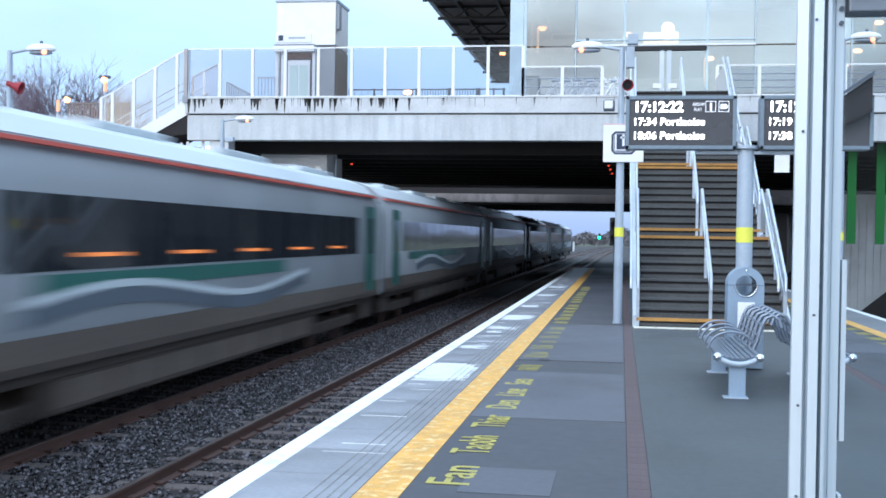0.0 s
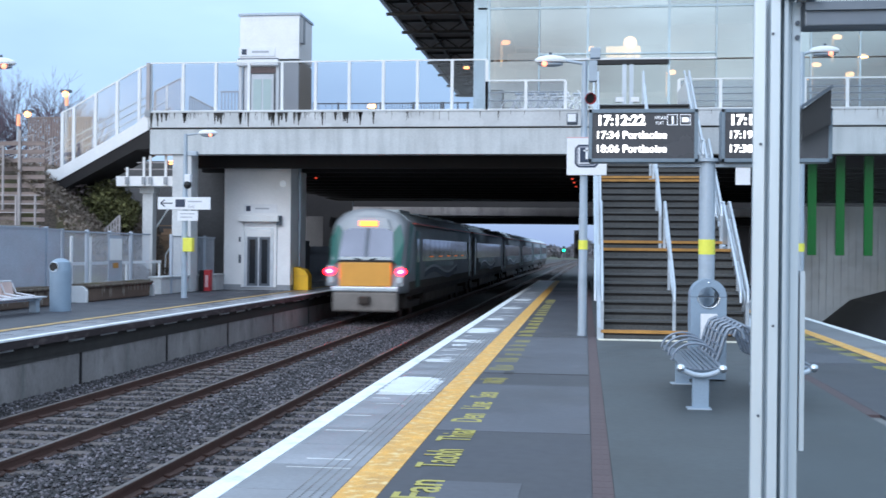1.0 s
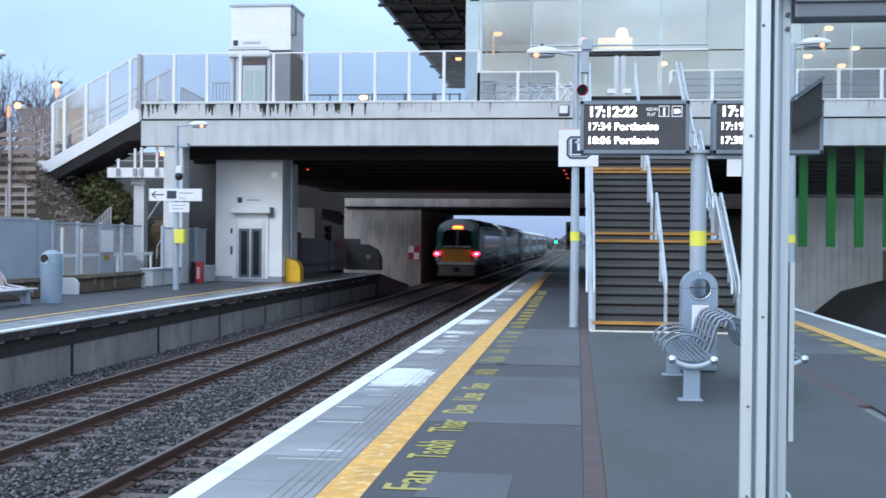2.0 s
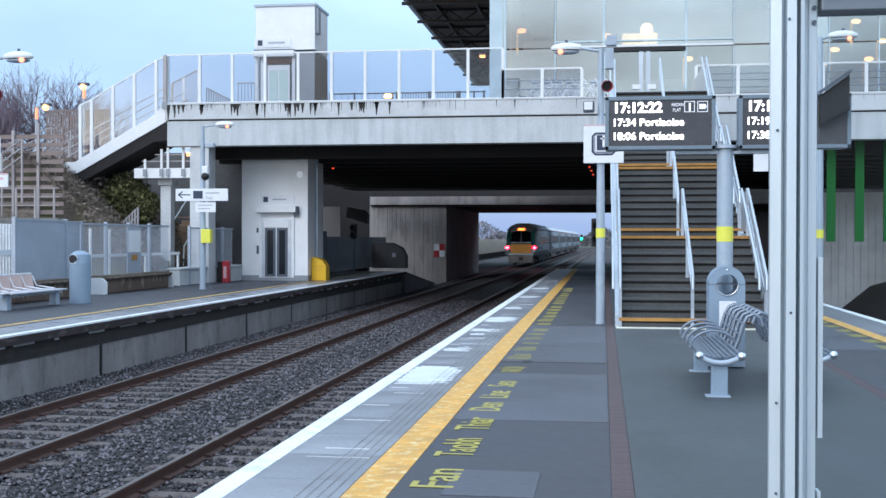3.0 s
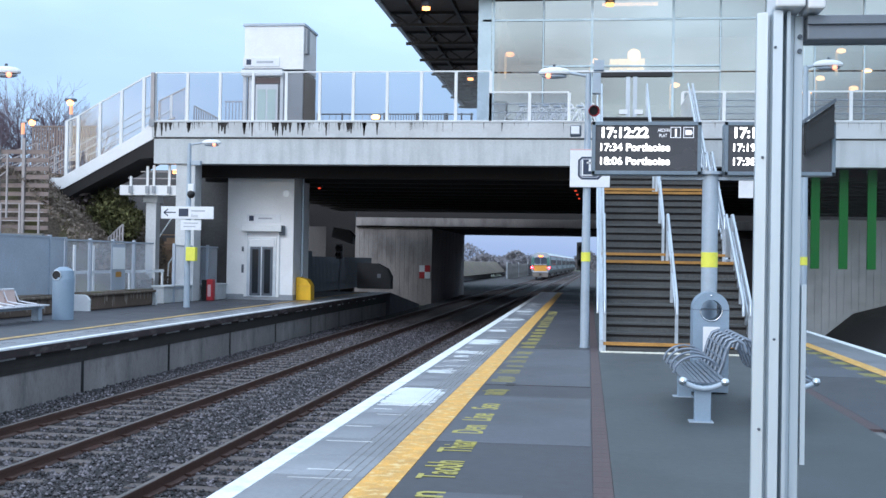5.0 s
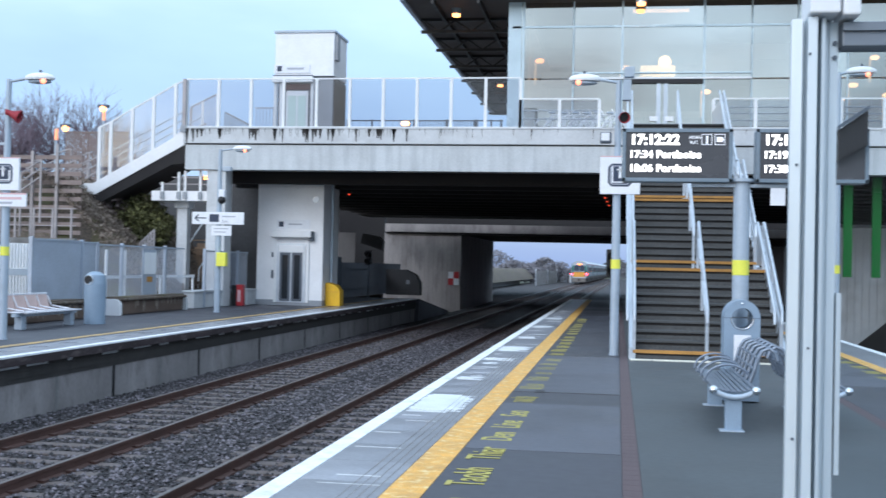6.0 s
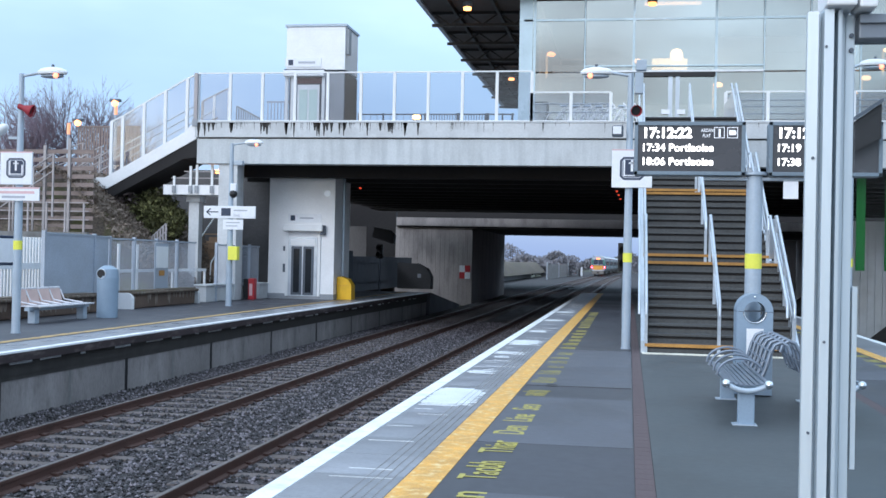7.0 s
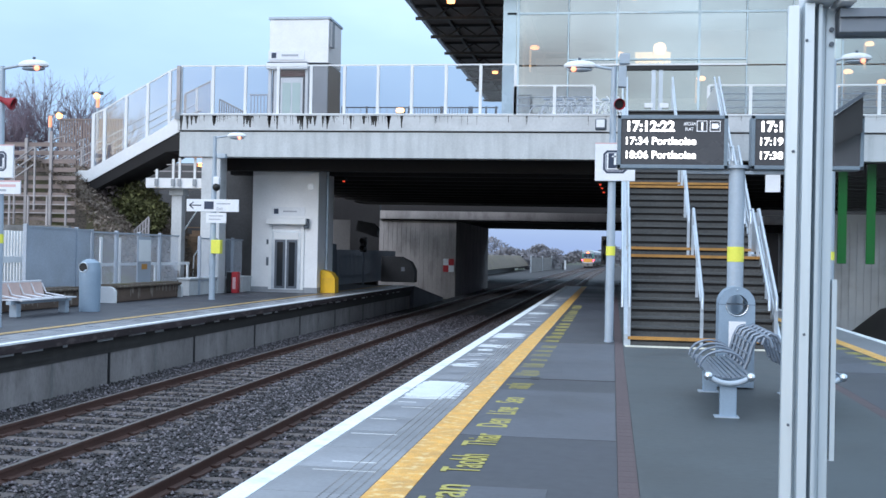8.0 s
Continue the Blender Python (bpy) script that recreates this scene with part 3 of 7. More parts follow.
def far_platform():
    p = structure("far_platform", B(-24.0, -10.25, -14, 56, -1.35, -0.02), "concrete_dark", "side platform with an asphalt surface across the tracks", "platform")
    part("asphalt", B(-15.2, -10.9, -14, 56, -0.02, 0.0), "asphalt", p)
    cop = mesh_of(B(-10.9, -9.9, 0.006, 1.194, -0.15, 0.001), "coping_slab", "slab")
    for k in range(50):
        ob = new("coping_slab", cop)
        ob.parent = p
        ob.location = (0, -4 + 1.2 * k, 0)
    part("edge_line", B(-10.06, -9.895, -14, 56, -0.03, 0.006), "white_line", p, "white painted edge line")
    part("safety_line", B(-11.24, -11.03, -14, 56, 0.0, 0.006), "yellow_faint", p, "amber safety line")
    # One black colour holds both the grime and the shadow under the coping.
    part("coping_shadow_course", B(-10.25, -10.06, -14, 56, -0.42, -0.15), "stain", p, "black course for grime and the coping's shadow together")
    rng = random.Random(3)
    for k in range(34):
        y = 9 + k * 1.3 + rng.uniform(0, 0.7)
        part("bare_patch", B(-10.06, -10.05, y, y + rng.uniform(0.15, 0.9), -0.215 - rng.uniform(0, 0.03), -0.178), "concrete", p, "pale bare concrete patch")
    for k in range(16):
        y = -16.1 + 4.72 * k
        # Black filler in each joint takes the place of its shadow.
        part("panel_joint", B(-10.24, -10.095, y - 0.07, y + 0.05, -1.35, -0.42), "black", p, "black strip as the shade in the joint between panels")
        part("damp_streak", B(-10.10, -10.097, y + 2.32, y + 2.40, -1.25, -0.45), "concrete_dark", p)
    part("panel_top_strip", B(-10.10, -10.08, -14, 56, -0.50, -0.42), "stain", p, "black strip along the top of the wall panels")
    panel = mesh_of(B(-10.25, -10.10, 0.05, 4.65, -1.35, -0.42), "wall_panel", "panel_wall")
    for k in range(16):
        ob = new("wall_panel", panel)
        ob.parent = p
        ob.location = (0, -16.1 + 4.72 * k, 0)
    bm = bm_new()
    prism(bm, [(56, 0.0), (66, -0.95), (66, -1.35), (56, -1.35)], "x", -15.2, -9.9)
    part("ramp", bm, "asphalt", p, "asphalt ramp down to the track bed")
    part("coping_face", B(-9.9, -9.888, -14, 56, -0.17, -0.025), "coping_grime", p, "rusty black coping edge with pale patches")
    part("back_kerb", B(-15.6, -15.2, -14, 56, -0.02, 0.10), "concrete_dark", p)
    return p


FAR = far_platform()


# ---- the footbridge and concourse deck ----
def bridge():
    YF, YB = 40.0, 68.0
    b = structure("bridge_deck", B(-16.0, 24, YF + 0.6, YB, 5.35, 6.0), "concrete_dark", "dark concrete deck of the station bridge", "bridge")
    part("fascia", B(-16.05, 24, YF, YF + 0.6, 5.08, 6.0), "fascia_concrete", b, "grey concrete fascia beam")
    part("drip_groove", B(-16.0, 24, YF + 0.03, YF + 0.6, 6.0, 6.05), "stain", b)
    for x0, x1 in ((-16.12, 0.15), (3.1, 24)):
        part("upstand", B(x0, x1, YF - 0.08, YF + 0.30, 6.05, 6.60, 0.02), "concrete", b, "pale concrete upstand with black drip stains")
        part("coping_strip", B(x0 - 0.02, x1, YF - 0.10, YF + 0.33, 6.60, 6.66), "concrete", b)
    # Beam and panel colour already holds the shade under the deck.
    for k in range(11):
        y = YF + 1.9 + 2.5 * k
        part("cross_beam", B(-15.6, 24, y, y + 0.5, 4.72, 5.35), "soffit_shade", b, "cross beam coloured near-black for the shade under the deck")
    part("soffit_panel", B(-15.9, 24, YF + 0.6, YB, 5.30, 5.349), "soffit_shade", b)
    # drips that run from the upstand's top
    rng = random.Random(11)
    for k in range(190):
        x = rng.uniform(-16.0, 10.5) if k % 3 else rng.uniform(-16.0, -8.0)
        big = rng.random() < 0.28
        w, h = (rng.uniform(0.10, 0.22), rng.uniform(0.28, 0.54)) if big else (rng.uniform(0.012, 0.035), rng.uniform(0.06, 0.35))
        if (x > -7 and big and k % 3) or 0.1 < x < 3.15:
            continue
        bm = bm_new()
        n = 6
        left = [(x - w / 2 * (1 - 0.75 * (i / n) ** 0.7) * rng.uniform(0.7, 1.1), 6.60 - h * i / n) for i in range(n + 1)]
        right = [(x + w / 2 * (1 - 0.75 * (i / n) ** 0.7) * rng.uniform(0.7, 1.1), 6.60 - h * i / n) for i in range(n + 1)]
        prism(bm, left + right[::-1], "y", YF - 0.083, YF - 0.079)
        part("drip_stain", bm, "stain", b)
    for x in (-15.22,):
        part("column", B(x, x + 0.74, YF + 0.1, YF + 0.84, -0.05, 5.08, 0.03), "concrete", b, "square concrete column")
    for x in (-15.2, 3.6):
        part("inner_column", B(x, x + 0.7, YF + 9, YF + 9.7, -0.05, 5.3, 0.03), "concrete_dark", b)
    # Coloured darker than the other walls, for the shade under the deck.
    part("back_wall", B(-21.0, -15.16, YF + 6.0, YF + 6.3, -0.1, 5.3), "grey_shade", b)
    return b


BRIDGE = bridge()


def road_bridge():
    b = structure("road_bridge", B(-15.5, 26, 74.0, 93.6, 3.82, 4.47), "concrete_dark", "low concrete road bridge beyond the station", "bridge")
    part("edge_beam", B(-15.4, 26, 73.7, 74.0, 3.92, 4.45), "abutment_face", b, "weathered concrete edge beam")
    for x0, x1 in ((-15.5, -10.3), (13.2, 26.0)):
        part("abutment", B(x0, x1, 74.0, 93.6, -1.4, 3.82), "abutment_face", b)
        n = int((x1 - x0) / 0.3)
        for k in range(n):
            x = x0 + (x1 - x0) * k / n
            part("wall_rib", B(x + 0.008, x + (x1 - x0) / n - 0.008, 73.95, 74.0, -1.3, 3.80), "abutment_face", b)
    part("bearing_line", B(-15.4, 26, 73.8, 74.0, 3.80, 3.88), "soffit_shade", b)
    return b


ROADB = road_bridge()


# ---- stairs from the island platform to the deck ----
def stairs():
    s = thing("platform_stairs", (0, 0, 0), "wide grey stairs with orange landing nosings and steel rails", "stairs")
    X0, X1 = 0.31, 3.02
    RISE = 0.172
    y, z = 21.35, 0.0
    for k in range(7):
        part("foot_strip", B(X0 - 0.05 + 0.4 * k, X0 + 0.342 + 0.4 * k, 21.0, 21.3, 0.0, 0.012), "cream", s, "cream tactile slab at the foot")
    flights = []
    for f, (n, land) in enumerate(((10, 1.5), (10, 1.4), (15, 4.6))):
        ya, za = y, z
        for k in range(n):
            z += RISE
            edge = (k == 0 or k == n - 1) and not (f == 2 and k)
            part("riser", B(X0, X1, y + 0.045, y + 0.07, z - RISE, z - 0.095), "tread", s)
            # Black strip painted in as the shade below the tread's edge.
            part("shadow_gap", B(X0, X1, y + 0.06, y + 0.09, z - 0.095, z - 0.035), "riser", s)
            depth = 0.30 if k < n - 1 else land
            part("tread", B(X0, X1, y, y + depth + 0.06, z - 0.04, z), "tread", s)
            if edge:
                part("nosing", B(X0, X1, y - 0.004, y + 0.07, z - 0.055, z + 0.004), "orange_nosing", s, "orange landing nosing")
            y += depth
        flights.append((ya, za, y - land, z, y))
    # side strings and closing walls
    for x in (X0 - 0.07, X1):
        bm = bm_new()
        pts = [(21.3, -0.02), (21.3, 0.22)]
        for ya, za, yb, zb, yc in flights:
            pts += [(yb, zb + 0.06), (yc, zb + 0.06)]
        low = [(py, pz - 0.5) for py, pz in pts[::-1][:-2]]
        prism(bm, pts + low + [(21.9, -0.02)], "x", x, x + 0.07)
        part("string", bm, "galv", s, "steel side string")
    return s, flights, X0, X1


STAIRS, FLIGHTS, SX0, SX1 = stairs()


# ---- embankment across the tracks ----
def bank():
    bm = bm_new()
    nx, ny = 40, 60
    rows = []
    for j in range(ny + 1):
        y = 24 + 190 * (j / ny) ** 1.5
        r = []
        for i in range(nx + 1):
            x = -15.7 - 45 * (i / nx) ** 1.3
            d = -15.7 - x
            z = -0.1 + min(4.6, d * (1.0 if y > 38 else 0.25)) + 0.25 * noise.noise((x * 0.7, y * 0.5, 1)) + 0.12 * noise.noise((x * 2.3, y * 1.7, 2))
            if y > 90:
                z = min(z, 1.6)
            r.append(bm.verts.new((x, y, z if i else -0.3)))
        rows.append(r)
    for j in range(ny):
        for i in range(nx):
            f = bm.faces.new([rows[j][i], rows[j + 1][i], rows[j + 1][i + 1], rows[j][i + 1]])
            f.smooth = True
    structure("embankment", bm, "moss", "mossy brown earth bank behind the far platform", "embankment")


bank()
structure("cess_path", B(-17.2, -9.95, 90, 360, -1.36, -1.14), "ballast", "dark ash path beside the line", "ground")


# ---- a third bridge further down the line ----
# Deck runs far past the line and is near-black, to shade the train.
b3 = structure("distant_bridge", B(-60, 60, 97.5, 134, 5.2, 6.4), "soffit_shade", "distant concrete bridge over the line", "bridge")
# Unseen piers, added to keep light from the sides off the train.
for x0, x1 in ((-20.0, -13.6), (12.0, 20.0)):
    part("shade_pier", B(x0, x1, 101, 120, -1.4, 5.2), "soffit_shade", b3)
part("soffit_panel", B(-20, 20, 97.7, 133.8, 5.15, 5.19), "soffit_shade", b3)
# ---- on and round the bridge ----
def balustrade(name, x0, x1, n, y, z0, z1, label, rails=(), post=0.11, pane="pane_milky"):
    r = thing(name, (0, 0, 0), label, "balustrade", "deck balustrades")
    for k in range(n + 1):
        x = x0 + (x1 - x0) * k / n
        part("post", B(x - post / 2, x + post / 2, y - 0.04, y + 0.04, z0 - 0.02, z1, 0.008), "white_paint", r)
        if k < n:
            xn = x0 + (x1 - x0) * (k + 1) / n
            part("pane", B(x + post / 2, xn - post / 2, y - 0.008, y + 0.008, z0 + 0.05, z1 - 0.03), pane, r, "clear glass pane").visible_shadow = False
    part("top_rail", B(x0, x1, y - 0.035, y + 0.035, z1, z1 + 0.05), "white_paint", r)
    part("bottom_rail", B(x0, x1, y - 0.03, y + 0.03, z0, z0 + 0.04), "white_paint", r)
    for z in rails:
        part("mid_rail", tube(bm_new(), (x0, y + 0.09, z), (x1, y + 0.09, z), 0.022, 8), "galv", r)
    return r


balustrade("glass_balustrade", -16.08, -3.55, 10, 40.1, 6.66, 8.44, "tall glass balustrade with white posts on the bridge edge")
corner = thing("corner_post", (-16.12, 40.0, 6.0), "grey steel corner post where the balustrades meet", "post")
part("shaft", B(-0.07, 0.07, -0.08, 0.0, 0.5, 2.46, 0.01), "rail_dull", corner)
part("shoe", B(-0.10, 0.10, -0.12, -0.08, 0.45, 0.72), "grey_wall", corner)
balustrade("low_balustrade", -3.55, -0.75, 2, 40.1, 6.66, 7.68, "low white railing with glass on the bridge edge", (7.0, 7.3))
balustrade("low_balustrade", 3.2, 16.0, 9, 40.1, 6.66, 7.68, "low white railing with glass on the bridge edge", (6.95, 7.2, 7.42))
back = thing("rear_railing", (0, 0, 0), "dark steel railing on a kerb at the rear of the deck", "railing")
RY = 47.2
part("kerb", B(-11.7, -4.9, RY - 0.1, RY + 0.15, 6.0, 6.55), "concrete", back)
part("top_bar", B(-11.65, -4.9, RY - 0.02, RY + 0.03, 7.83, 7.88), "dark_frame", back)
part("lower_bar", B(-11.65, -4.9, RY - 0.015, RY + 0.02, 6.75, 6.79), "dark_frame", back)
for x, w in ((-11.62, 0.08), (-10.55, 0.06), (-8.68, 0.14), (-7.30, 0.12), (-6.05, 0.16), (-5.4, 0.06), (-4.98, 0.08)):
    part("stout_post", B(x - w / 2, x + w / 2, RY - 0.05, RY + 0.05, 6.5, 7.90), "dark_frame", back)
for k in range(22):
    x = -8.57 + 0.115 * k
    part("upright", B(x - 0.012, x + 0.012, RY - 0.012, RY + 0.014, 6.77, 7.84), "dark_frame", back)
for k in range(9):
    x = -11.4 + 0.29 * k
    part("upright", B(x - 0.008, x + 0.008, RY - 0.012, RY + 0.014, 6.77, 7.84), "fence", back)
bl = thing("bulkhead_lamp", (-9.06, RY - 0.05, 7.71), "lit oval bulkhead lamp fixed to the dark railing", "lamp")
part("body", box(bm_new(), -0.21, 0.21, -0.06, 0.05, -0.13, 0.13, 0.05), "dark_frame", bl)
part("diffuser", box(bm_new(), -0.18, 0.18, -0.22, -0.05, -0.10, 0.10, 0.08), "lamp_pale", bl, "glowing pale diffuser")
side = thing("side_railing", (-11.75, 0, 0), "dark steel side railing between the lift and the rear kerb", "railing")
part("top_bar", B(-0.02, 0.03, 46.12, 47.1, 7.98, 8.04), "dark_frame", side)
part("kerb", B(-0.1, 0.1, 46.12, 47.1, 6.0, 6.4), "concrete", side)
for k in range(5):
    part("upright", B(-0.05, 0.05, 46.16 + 0.21 * k, 46.24 + 0.21 * k, 6.4, 8.0), "dark_frame", side)


rb = thing("rear_balustrade", (0, 44.0, 0), "glass and white post balustrade of the rear stairs", "balustrade")
bm = bm_new()
prism(bm, [(-17.4, 6.0), (-16.35, 6.0), (-16.35, 8.50), (-17.4, 7.98)], "y", 0.0, 0.016)
part("pane", bm, "pane_milky", rb, "clear glass pane").visible_shadow = False
for x, z in ((-17.45, 7.96), (-16.95, 8.2), (-16.32, 8.52)):
    part("post", B(x - 0.05, x + 0.05, -0.04, 0.0, 6.0, z, 0.008), "white_paint" if x > -17.2 else "rail_dull", rb)
bm = bm_new()
bar(bm, (-17.45, 0.0, 7.98), (-16.3, 0.0, 8.53), 0.05, 0.05)
bar(bm, (-17.4, -0.06, 6.95), (-16.75, -0.06, 7.3), 0.05, 0.05)
part("rail", bm, "rail_dull", rb)
mr = thing("mesh_railing", (0, 44.6, 0), "dark mesh railing stepping down behind the glass", "railing")
bm = bm_new()
bar(bm, (-16.2, 0.0, 7.85), (-15.1, 0.0, 7.30), 0.05, 0.06)
part("top_bar", bm, "grey_wall", mr)
for k in range(12):
    x = -16.2 + 0.1 * k
    part("bar", B(x - 0.02, x + 0.02, -0.02, 0.02, 6.0, 7.82 - 0.05 * k), "grey_wall", mr)
for k in range(7):
    x = -14.85 + 0.14 * k
    part("bar", B(x - 0.012, x + 0.012, -0.02, 0.02, 6.0, 8.0), "fence", mr)
part("cap", B(-14.9, -13.95, -0.03, 0.03, 8.0, 8.06), "fence", mr)


M["maroon"] = mat("maroon", (0.10, 0.035, 0.04), 0.5, vary=0.1, size=0.5)
M["lift_pane"] = mat("lift_pane", (0.60, 0.74, 0.70), 0.12, vary=0.05, size=0.6)


def lift_upper():
    r = thing("lift_tower", (0, 0, 0), "white lift tower with a glazed door on the bridge deck", "lift")
    x0, x1, y0, y1 = -13.92, -11.46, 44.0, 46.1
    part("cab_box", B(x0, x1, y0, y1, 9.24, 11.0, 0.02), "white_wall", r, "white upper shaft box")
    part("roof_cap", B(x0 - 0.05, x1 + 0.05, y0 - 0.05, y1 + 0.05, 11.0, 11.09), "steel_paint", r)
    part("cable_box", B(x1 + 0.0, x1 + 0.12, y0 + 0.1, y0 + 0.5, 9.9, 10.9), "grey_wall", r)
    part("shaft", B(x0 + 0.12, x1 - 0.02, y0 + 0.10, y1, 6.0, 9.2), "dark_frame", r, "dark lower shaft")
    part("side_panel", B(x1 - 0.015, x1 + 0.01, y0 + 0.15, y1 - 0.05, 6.05, 9.15), "timber", r, "brown tinted side panel")
    part("front_panel", B(-12.30, x1 - 0.03, y0 + 0.06, y0 + 0.1, 6.0, 9.15), "grey_wall", r)
    part("canopy", B(x0 - 0.04, -12.27, y0 - 0.25, y0 + 0.1, 8.96, 9.20, 0.01), "white_paint", r)
    part("canopy_joint", B(x0 - 0.02, -12.29, y0 - 0.2, y0 - 0.001, 9.20, 9.25), "navy", r)
    part("head_panel", B(-13.50, -12.42, y0 + 0.03, y0 + 0.06, 8.70, 8.94), "maroon", r, "dark maroon panel over the door")
    for x in (x0 - 0.02, -13.70, -12.40):
        part("jamb", B(x, x + 0.12, y0 - 0.02, y0 + 0.1, 6.0, 9.08), "white_paint", r)
    d = part("door", B(-13.42, -12.50, y0 + 0.0, y0 + 0.06, 6.0, 8.64), "white_paint", r, "white framed glass lift door")
    for x in (-13.34, -12.93):
        part("door_pane", B(x, x + 0.34, y0 - 0.015, y0 - 0.001, 6.2, 8.44), "lift_pane", d)
    part("sign", B(-13.95, -12.45, y0 - 0.03, y0, 9.36, 9.72), "paper", r, "white lift sign")
    part("pictogram", B(-13.82, -13.62, y0 - 0.036, y0 - 0.03, 9.43, 9.65), "navy", r)
    part("writing", B(-13.4, -12.7, y0 - 0.036, y0 - 0.03, 9.5, 9.58), "pale_text", r)


def lift_lower():
    r = thing("lift_shaft", (0, 0, 0), "white rendered lift shaft with a grey glazed door", "lift")
    # drawn up close behind the bridge edge
    r.matrix_world = Matrix.Translation((0, 0, 1.65 * 0.07)) @ Matrix.Scale(0.93, 4)
    x0, x1, y0, y1 = -15.15, -12.28, 46.0, 48.6
    part("shaft", B(x0, x1, y0, y1, -0.15, 5.4), "white_wall", r, "white rendered shaft")
    part("plinth", B(x0 - 0.01, x1 + 0.01, y0 - 0.015, y1, -0.13, 0.10), "grey_wall", r)
    part("hood", B(-14.45, -12.72, y0 - 0.35, y0, 2.74, 3.02, 0.03), "white_paint", r, "white door hood")
    for x in (-14.38, -12.98):
        part("architrave", B(x, x + 0.12, y0 - 0.07, y0 - 0.001, 0.0, 2.74), "white_paint", r)
    part("lamp_box", B(-12.85, -12.65, y0 - 0.2, y0, 2.6, 3.0, 0.02), "dark_frame", r)
    d = part("door_frame", B(-14.30, -13.0, y0 - 0.05, y0 - 0.001, 0.0, 2.5), "galv", r, "steel door frame")
    for x in (-14.12, -13.60):
        part("door_leaf", B(x, x + 0.46, y0 - 0.07, y0 - 0.05, 0.05, 2.1), "dark_frame", d, "dark glazed door leaf")
        part("door_glass", B(x + 0.1, x + 0.36, y0 - 0.08, y0 - 0.07, 0.15, 2.0), "train_glass", d)
    part("transom", B(-14.16, -13.1, y0 - 0.075, y0 - 0.05, 2.14, 2.4), "white_paint", d)
    part("call_panel", B(-14.5, -14.4, y0 - 0.03, y0, 1.0, 1.35), "dark_frame", r)
    part("call_panel", B(-14.5, -14.42, y0 - 0.03, y0, 1.9, 2.1), "dark_frame", r)
    part("sign", B(-14.30, -12.85, y0 - 0.03, y0, 3.12, 3.48), "paper", r, "white lift sign")
    part("pictogram", B(-14.20, -14.0, y0 - 0.036, y0 - 0.03, 3.19, 3.41), "navy", r)
    part("writing", B(-13.8, -13.2, y0 - 0.036, y0 - 0.03, 3.27, 3.33), "pale_text", r)
    part("vent", tube(bm_new(), (-12.62, y0 - 0.02, 4.35), (-12.62, y0, 4.35), 0.14, 16), "galv", r)
    part("downpipe", tube(bm_new(), (x1 + 0.08, y0 + 1.2, 0), (x1 + 0.08, y0 + 1.2, 5.2), 0.06, 10), "galv", r)


lift_upper()
lift_lower()


